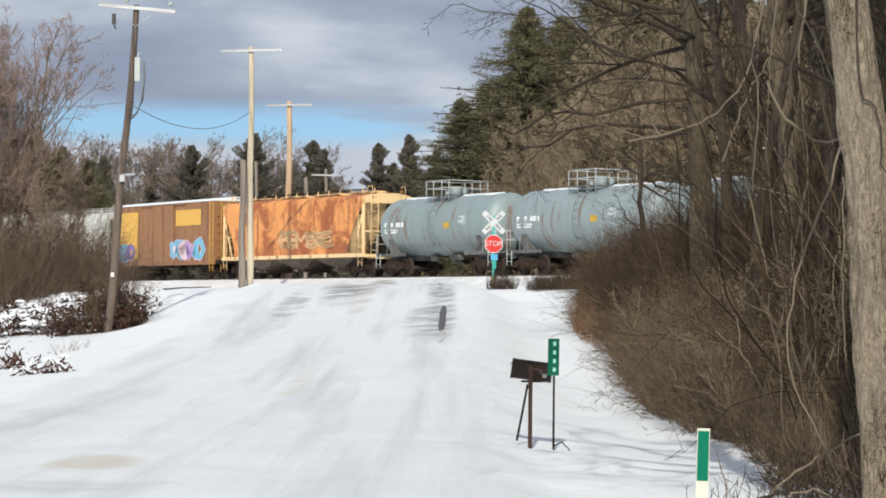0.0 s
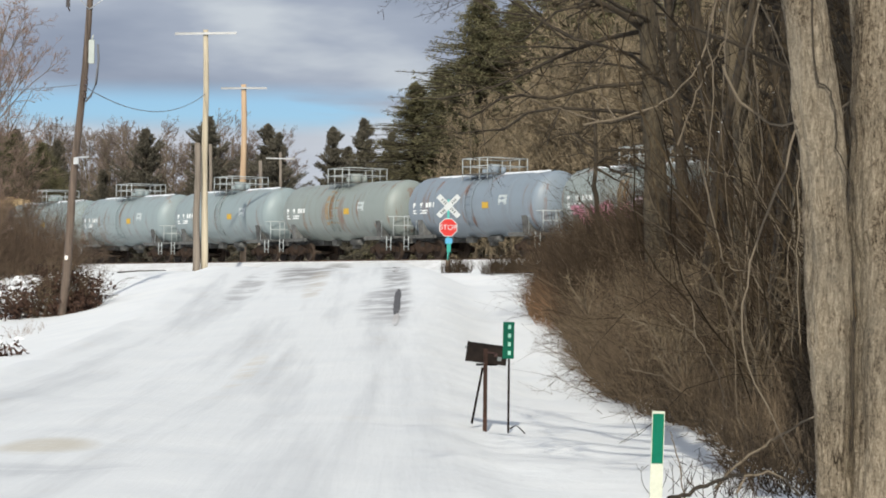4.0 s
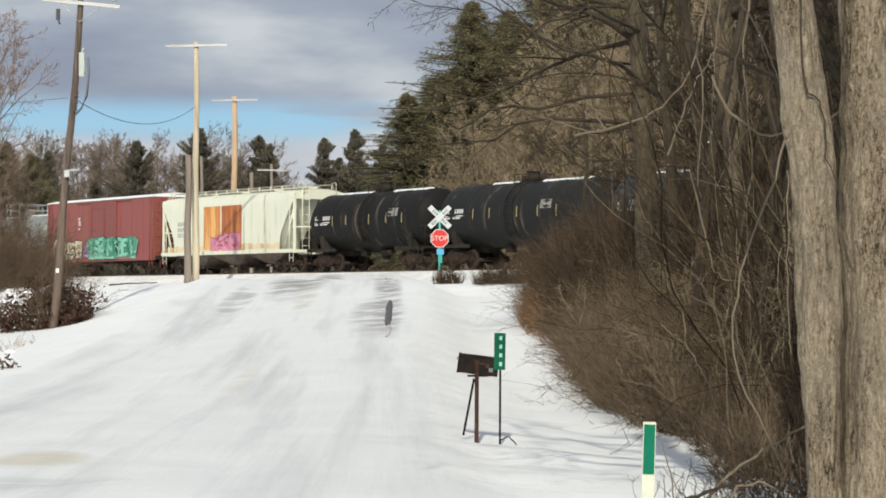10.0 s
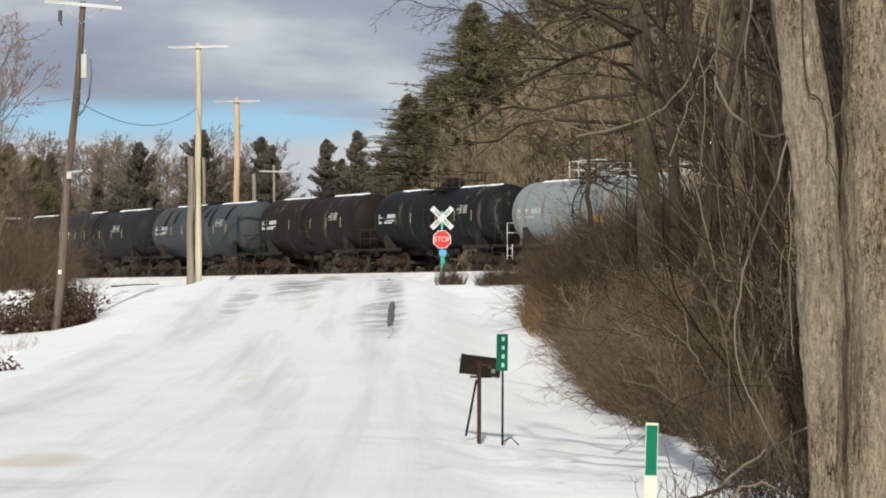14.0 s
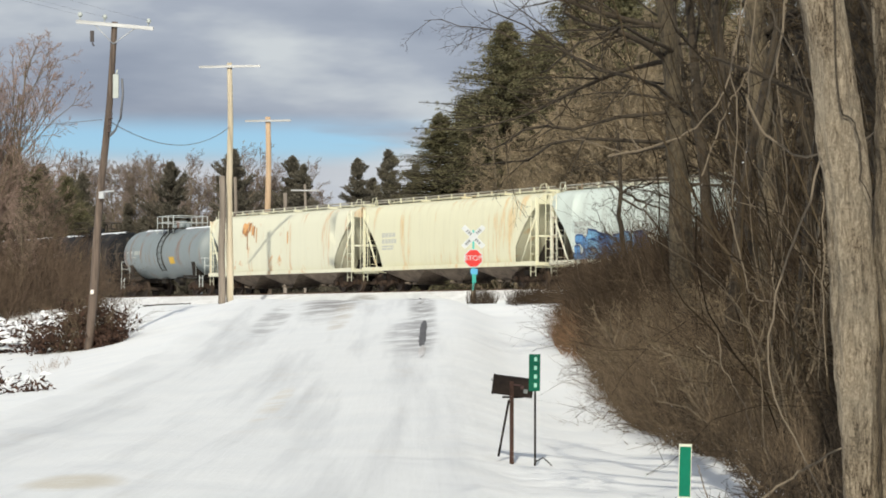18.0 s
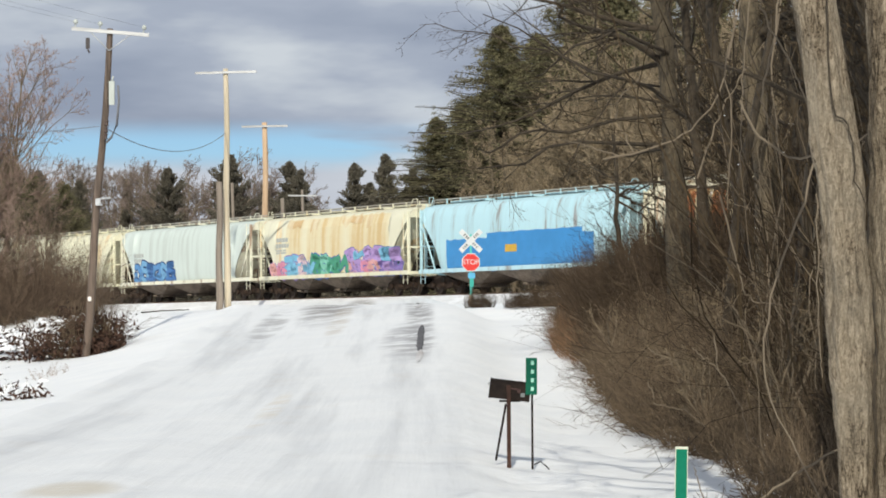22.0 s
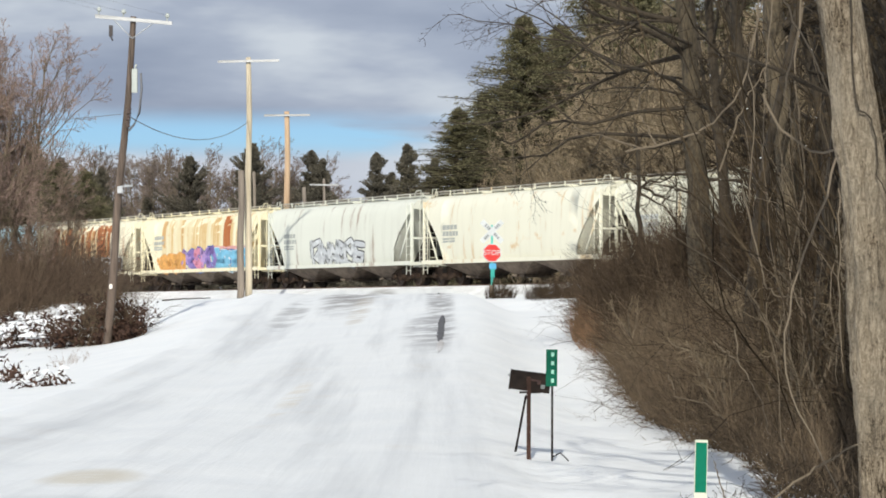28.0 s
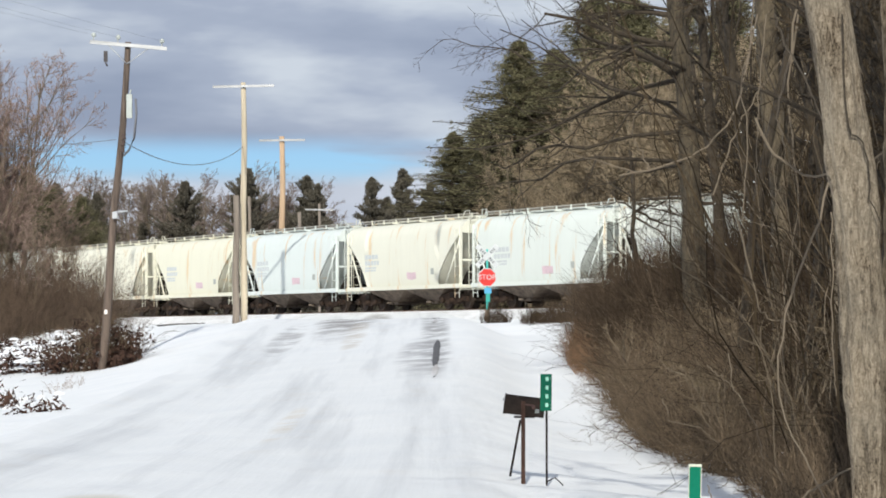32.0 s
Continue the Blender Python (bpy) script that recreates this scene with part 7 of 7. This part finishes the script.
thicket("vine_tangle", "hanging and climbing bare vines in the roadside wood", 380, curtain, (4, 9), 14, TWIG_SHADED, (0.008, 0.022), 2, 0.10, 14, 0.12, wiggle=0.20)


def loops(rng, n):
    y = 25 + 20 * rng.random(n)
    return y * (0.122 + 0.045 * rng.random(n)) + 0.4, y, np.ones(n)


thicket("vine_tangle", "pale bare vines hanging in loops in the roadside wood", 48, loops, (3, 6.5), 44, VINE, (0.004, 0.009), 1, 0.10, 16, 0.13, wiggle=0.20)


def shrubs():
    """Forked bare shrubs that stand out of the brush."""
    rng = random.Random(77)
    tan = twiggy("shrub_tan", (0.0671, 0.05, 0.0317), (0.244, 0.1891, 0.122))
    bark = grained("shrub_bark", (0.061, 0.0451, 0.0281), (0.2318, 0.1769, 0.1159), 30, (1, 1, 0.3), 0.9)
    kinds = [bare_tree(300 + i, 2.4, 0.020, bark, tan, limbs=11, first=0.08, reach=0.6, fine=3, spread=(0.3, 0.8), wiggle=0.16, rise=0.08) for i in range(3)]
    firsts = [plant("bare_shrub", kinds[i], "bare tan shrub with forked stems in the roadside brush", "shrub", (4.5, 4.9, 5.4)[i], (31, 36, 42)[i], 60 * i, 1.0, "shrubs in the brush", sink=0.03) for i in range(3)]
    for i in range(26):
        y = 30 + 28 * rng.random()
        x = hedge_edge(y) + 0.35 + rng.random() ** 1.5 * (1.2 + 0.03 * y)
        again(rng.choice(firsts), x, y, rng.uniform(0, 360), rng.uniform(0.40, 0.80), sink=0.03)


shrubs()


def round_spot(cx, cy, rx, ry):
    def place(rng, n):
        a, r = rng.uniform(0, 2 * np.pi, n), np.sqrt(rng.random(n))
        return cx + np.cos(a) * r * rx, cy + np.sin(a) * r * ry, 1.1 - 0.5 * r
    return place


thicket("dry_grass_clump", "tawny dry grass at the foot of the brush", 700, round_spot(3.85, 66, 0.36, 5), (0.6, 1.3), 5, DRY, (0.003, 0.007), 2)
thicket("weed_clump", "dry brown weeds at the foot of the sign", 220, round_spot(2.5, 106.2, 0.65, 0.8), (0.4, 1.1), 6, BRUSH_BROWN_SHADED, (0.006, 0.012), 3)
thicket("weed_clump", "low dry brown weeds beside the rails", 900, round_spot(4.9, 103.0, 1.5, 2.4), (0.35, 1.1), 7, BRUSH_BROWN_SHADED, (0.006, 0.012), 3)
thicket("pole_brush", "dense dark brown bush round the leaning pole", 430, round_spot(-11.2, 85.8, 1.3, 1.6), (0.6, 3.2), 8, BRUSH_TAN_LIT, (0.005, 0.012), 5, 0.5, wiggle=0.30)
thicket("field_brush", "brown leafless thicket at the edge of the field", 4200, round_spot(-24.0, 117, 6.2, 5), (0.8, 5.0), 9, THICKET, (0.005, 0.012), 4, 0.55, wiggle=0.34)
thicket("field_brush", "low brown brush poking out of the snow", 90, round_spot(-15.5, 104, 3.0, 3), (0.3, 1.3), 15, BRUSH_TAN_LIT, (0.005, 0.010), 4, 0.6, wiggle=0.25)
thicket("field_brush", "thin reddish-brown brush before the rails", 6800, round_spot(-19.6, 112.5, 5.4, 7), (1.2, 6.0), 25, THICKET, (0.004, 0.009), 5, 0.55, wiggle=0.36)
thicket("snow_weeds", "sparse dry weeds in the snow", 70, round_spot(-11.6, 64, 0.9, 4), (0.15, 0.55), 10, DRY, (0.003, 0.006), 2)
thicket("snow_weeds", "sparse dry weeds in the snow", 40, round_spot(-10.6, 73, 0.6, 2), (0.2, 0.6), 11, DRY, (0.003, 0.006), 2)
thicket("verge_twigs", "bent dry twigs at the foot of the marker post", 90, round_spot(2.95, 22.0, 0.7, 2.2), (0.25, 0.8), 12, BRUSH_BROWN_SHADED, (0.003, 0.006), 2, 0.6)
thicket("verge_weeds", "dry stalks under the brush by the big tree", 620, round_spot(3.95, 25.0, 0.62, 3.6), (0.3, 1.3), 16, BRUSH_TAN_LIT, (0.003, 0.008), 3, 0.6, wiggle=0.25)


def vine(pts, r, label="pale bare vine hanging in the wood", name="vine", mat=None):
    p = path_of(pts, 18)
    rng = np.random.default_rng(int(abs(pts[0][0]) * 1000))
    p[1:-1] += rng.normal(0, 0.008, (16, 3))
    me = stems_mesh(name, [(p[None], np.linspace(r, r * 0.6, 18)[None])], mat or VINE, 7)
    tagged(new(name, me), label, "vine")


def leaf_litter(cx, cy, rx, ry, n, seed, high):
    """Withered leaves hanging in ragged clumps."""
    rng = np.random.default_rng(seed)
    m = max(4, n // 70)
    a, r = rng.uniform(0, 2 * np.pi, m), np.sqrt(rng.random(m))
    px, py, ph = cx + np.cos(a) * r * rx, cy + np.sin(a) * r * ry, rng.random(m) ** 1.4 * high * (1.15 - 0.6 * r)
    w = rng.uniform(0.08, 0.30, m)
    i = rng.integers(0, m, n)
    x, y = px[i] + rng.normal(0, 1, n) * w[i], py[i] + rng.normal(0, 1, n) * w[i]
    z = np.array([on_land(p, q) for p, q in zip(x, y)]) + np.maximum(0.02, ph[i] + rng.normal(0, 0.8, n) * w[i])
    me = fan(rng, n, np.stack([x, y, z], 1), rng.uniform(0.08, 0.24, n), LEAF, "leafy_bush")
    tagged(new("leafy_bush", me), "dark withered leaves of low bushes in the snow", "bush", kind="stuff")


leaf_litter(-11.4, 85.2, 1.5, 1.2, 3200, 1, 1.8)
leaf_litter(-14.6, 87, 1.5, 1.2, 550, 12, 0.52)
leaf_litter(-10.6, 84.6, 0.6, 0.7, 900, 7, 0.9)
leaf_litter(-13.2, 87.5, 1, 1.2, 450, 9, 0.59)
leaf_litter(-14.6, 90.5, 0.9, 1.2, 450, 10, 0.65)
leaf_litter(-15.2, 92, 0.55, 1.2, 350, 2, 0.65)
leaf_litter(-16.2, 100, 1.6, 2.0, 700, 21, 0.55)
leaf_litter(-14.2, 102, 1.4, 1.6, 500, 22, 0.5)
leaf_litter(-17.6, 94, 1.2, 1.6, 600, 23, 0.55)
leaf_litter(-14.6, 95, 0.5, 1, 250, 8, 0.52)
leaf_litter(-13.2, 96, 0.75, 1.2, 400, 3, 0.62)
leaf_litter(-16.9, 97, 0.8, 1.5, 400, 6, 0.85)
leaf_litter(-8.9, 57.5, 0.8, 2.6, 110, 14, 0.14)
leaf_litter(-11.3, 66, 0.5, 2.2, 130, 4, 0.22)
leaf_litter(-10.5, 62, 0.6, 1.2, 60, 5, 0.16)

vine([(3.45, 21, 3.6), (3.26, 21, 3.0), (3.20, 21, 2.72), (3.11, 21, 2.51), (2.98, 21, 2.23), (2.94, 21, 2.01), (2.87, 21, 1.71), (2.84, 21, 1.46), (2.88, 21, 1.22), (2.95, 21, 0.97), (3.10, 21, 0.70), (3.3, 21, 0.3)], 0.0105)
vine([(2.33, 32, 3.83), (2.76, 32, 3.91), (3.22, 32, 4.07), (3.47, 32, 4.22), (3.8, 32.2, 4.6), (4.0, 32.5, 5.2), (4.15, 33, 6.0), (4.3, 33.5, 7.0)], 0.016, "pale bent branch reaching out of the wood", "branch")
vine([(2.72, 32, 3.91), (2.53, 32.2, 4.33), (2.51, 31.8, 4.57), (2.83, 32.4, 4.89)], 0.010, "pale forked twig reaching up out of the wood", "branch")
vine([(2.56, 32, 3.87), (2.13, 32.2, 4.02), (1.64, 31.8, 4.12)], 0.010, "pale bare twig reaching out of the wood", "branch")
vine([(3.02, 21, 4.49), (2.94, 21, 4.0), (2.87, 21, 3.71), (2.85, 21, 3.57), (2.92, 21, 3.35)], 0.010)
vine([(2.7, 20, 4.32), (2.76, 20, 4.14), (2.96, 20, 3.78), (3.01, 20, 3.62), (3.12, 20, 3.32)], 0.009)
vine([(3.33, 26, 5.1), (3.17, 26, 4.45), (3.15, 26, 4.24), (3.23, 26, 4.01), (3.2, 26, 3.45), (3.17, 26, 2.92)], 0.008)
vine([(3.29, 25, 4.97), (3.2, 25, 4.18), (3.19, 25, 3.67), (3.18, 25, 3.27)], 0.007)
vine([(2.88, 17.77, 4.03), (2.9, 17.8, 3.45), (2.92, 17.8, 3.2), (3.04, 17.8, 3.12), (3.07, 17.8, 2.9), (3.07, 17.79, 2.74), (3.16, 17.77, 2.48)], 0.008, "thin dark vine clinging to the big trunk", "vine", BARK_DARK)
vine([(3.33, 28, 3.17), (3.47, 28, 2.61), (3.52, 28, 2.39), (3.59, 28, 2.1), (3.69, 28, 1.98), (4.02, 28, 1.95)], 0.011)
vine([(2.9, 25, 1.63), (2.94, 25, 1.3), (3.06, 25, 1.11), (3.19, 25, 0.85), (3.24, 25, 0.59)], 0.007)
vine([(2.69, 25, 1.51), (2.94, 25, 1.29)], 0.007)
vine([(2.82, 17.95, 2.65), (2.83, 17.95, 2.29), (2.83, 17.95, 1.59), (2.85, 17.95, 1.35)], 0.005)
vine([(2.43, 27, 1.14), (2.52, 27, 0.88), (2.81, 27, 0.85), (3.03, 27, 0.66)], 0.006)
vine([(3.3, 30, 3.47), (3.51, 30, 4.07), (3.71, 30, 4.48), (4.11, 30, 5.08)], 0.012)
vine([(2.55, 20, 3.5), (2.68, 20, 3.23), (2.79, 20, 3.14), (2.93, 20, 3.05), (3.13, 19, 3.0), (3.4, 18.2, 3.2)], 0.012)
vine([(4.9, 33, 7.0), (4.6, 33, 5.0), (4.75, 33, 3.6), (4.5, 33, 2.0), (4.6, 33, 0.0)], 0.015)
vine([(2.70, 21.5, 0.06), (2.9, 21.5, 0.28), (3.12, 21.5, 0.43), (3.26, 21.5, 0.52), (3.43, 21.4, 0.64), (3.8, 21.3, 0.8)], 0.013, "pale fallen branch leaning in the brush", "fallen_branch")
vine([(2.75, 20.5, 0.10), (2.83, 20.5, 0.25), (3.01, 20.5, 0.27), (3.15, 20.5, 0.21), (3.3, 20.4, 0.0)], 0.011, "pale fallen branch under the big tree", "fallen_branch")
vine([(2.2, 20.5, 0.05), (2.38, 20.6, 0.09), (2.58, 20.8, 0.17), (2.9, 21.0, 0.22), (3.2, 21.2, 0.2)], 0.020, "dark fallen branch lying on the snow", "fallen_branch", BARK_DARK)
vine([(2.35, 20.6, 0.0), (2.32, 20.6, 0.22), (2.26, 20.6, 0.42), (2.22, 20.6, 0.58)], 0.007, "bent dry stalk beside the marker post", "dry_stalk")


def snow_flecks(n, seed):
    """Bits of snow caught on boughs along the wood."""
    rng = np.random.default_rng(seed)
    y = rng.uniform(24, 75, n)
    x = y * rng.uniform(0.10, 0.17, n)
    z = rng.uniform(0.6, 1.0, n) * 0 + 1.7 + y * rng.uniform(0.02, 0.11, n)
    s = rng.uniform(0.003, 0.010, n) * np.sqrt(y / 10)
    c = np.stack([x, y, z], 1)
    o = np.array([(1, 0, 0), (0, 1, 0), (-1, 0, 0), (0, -1, 0), (0, 0, 0.8), (0, 0, -0.5)])
    v = (c[:, None, :] + o[None] * s[:, None, None] * rng.uniform(0.6, 1.6, (n, 6, 1))).reshape(-1, 3)
    tri = np.array([(0, 1, 4), (1, 2, 4), (2, 3, 4), (3, 0, 4), (1, 0, 5), (2, 1, 5), (3, 2, 5), (0, 3, 5)])
    f = (tri[None] + (np.arange(n) * 6)[:, None, None]).reshape(-1, 3)
    tagged(new("snow_fleck", array_mesh("snow_fleck", v, f, SNOW_CAP)), "small bits of snow caught on bare twigs", "snow", kind="stuff")


snow_flecks(26, 3)


def snow_lumps(cx, cy, rx, ry, n, seed, high=0.45, size=(0.07, 0.22), label="soft lumps of snow lying on low bushes", mat=SNOW_CAP):
    """Soft caps of snow on the low bushes, or clods lying about."""
    rng = np.random.default_rng(seed)
    a, r = rng.uniform(0, 2 * np.pi, n), np.sqrt(rng.random(n))
    x, y = cx + np.cos(a) * r * rx, cy + np.sin(a) * r * ry
    z = np.array([on_land(p, q) for p, q in zip(x, y)]) + rng.uniform(-0.03, high, n)
    w = rng.uniform(*size, n)
    rows, turn = 5, np.arange(12) * 2 * np.pi / 12
    vs, qs = [], []
    for i in range(n):
        k = len(vs) * rows * 12
        ring = []
        wob = 1 + rng.normal(0, 0.16, 12)
        for j in range(rows):
            u = j / (rows - 1) * np.pi * 0.5
            ring.append(np.stack([x[i] + np.cos(turn) * np.cos(u) * w[i] * wob * 1.3, y[i] + np.sin(turn) * np.cos(u) * w[i] * wob, np.full(12, z[i] + np.sin(u) * w[i] * 0.6)], 1))
        vs.append(np.concatenate(ring))
        idx = np.arange(rows * 12).reshape(rows, 12) + k
        nxt = np.roll(idx, -1, axis=1)
        qs.append(np.stack([idx[:-1], nxt[:-1], nxt[1:], idx[1:]], axis=-1).reshape(-1, 4))
    me = array_mesh("snow_lump", np.concatenate(vs), np.concatenate(qs), mat, True)
    tagged(new("snow_lump", me), label, "snow", kind="stuff")


snow_lumps(-14.6, 91.5, 2.2, 5.0, 150, 5)
snow_lumps(-16.2, 98.5, 2.6, 4.5, 130, 6)
snow_lumps(-11.9, 86.0, 1.1, 1.2, 26, 7)
CLODS = "small clods of broken snow beside the road"
snow_lumps(0.1, 33.0, 0.30, 3.0, 16, 8, -0.015, (0.02, 0.06), CLODS, SNOW)
snow_lumps(-10.8, 66.0, 1.3, 6.0, 40, 10, 0.0, (0.04, 0.12), CLODS, SNOW)
vine([(x, y, on_land(x, y) + 0.04) for x, y in ((-11.2, 102.5), (-10.6, 103.0), (-10.0, 103.2), (-9.4, 103.8))], 0.03, "bare fallen branch lying on the snow", "fallen_branch", BARK_DARK)


motions()
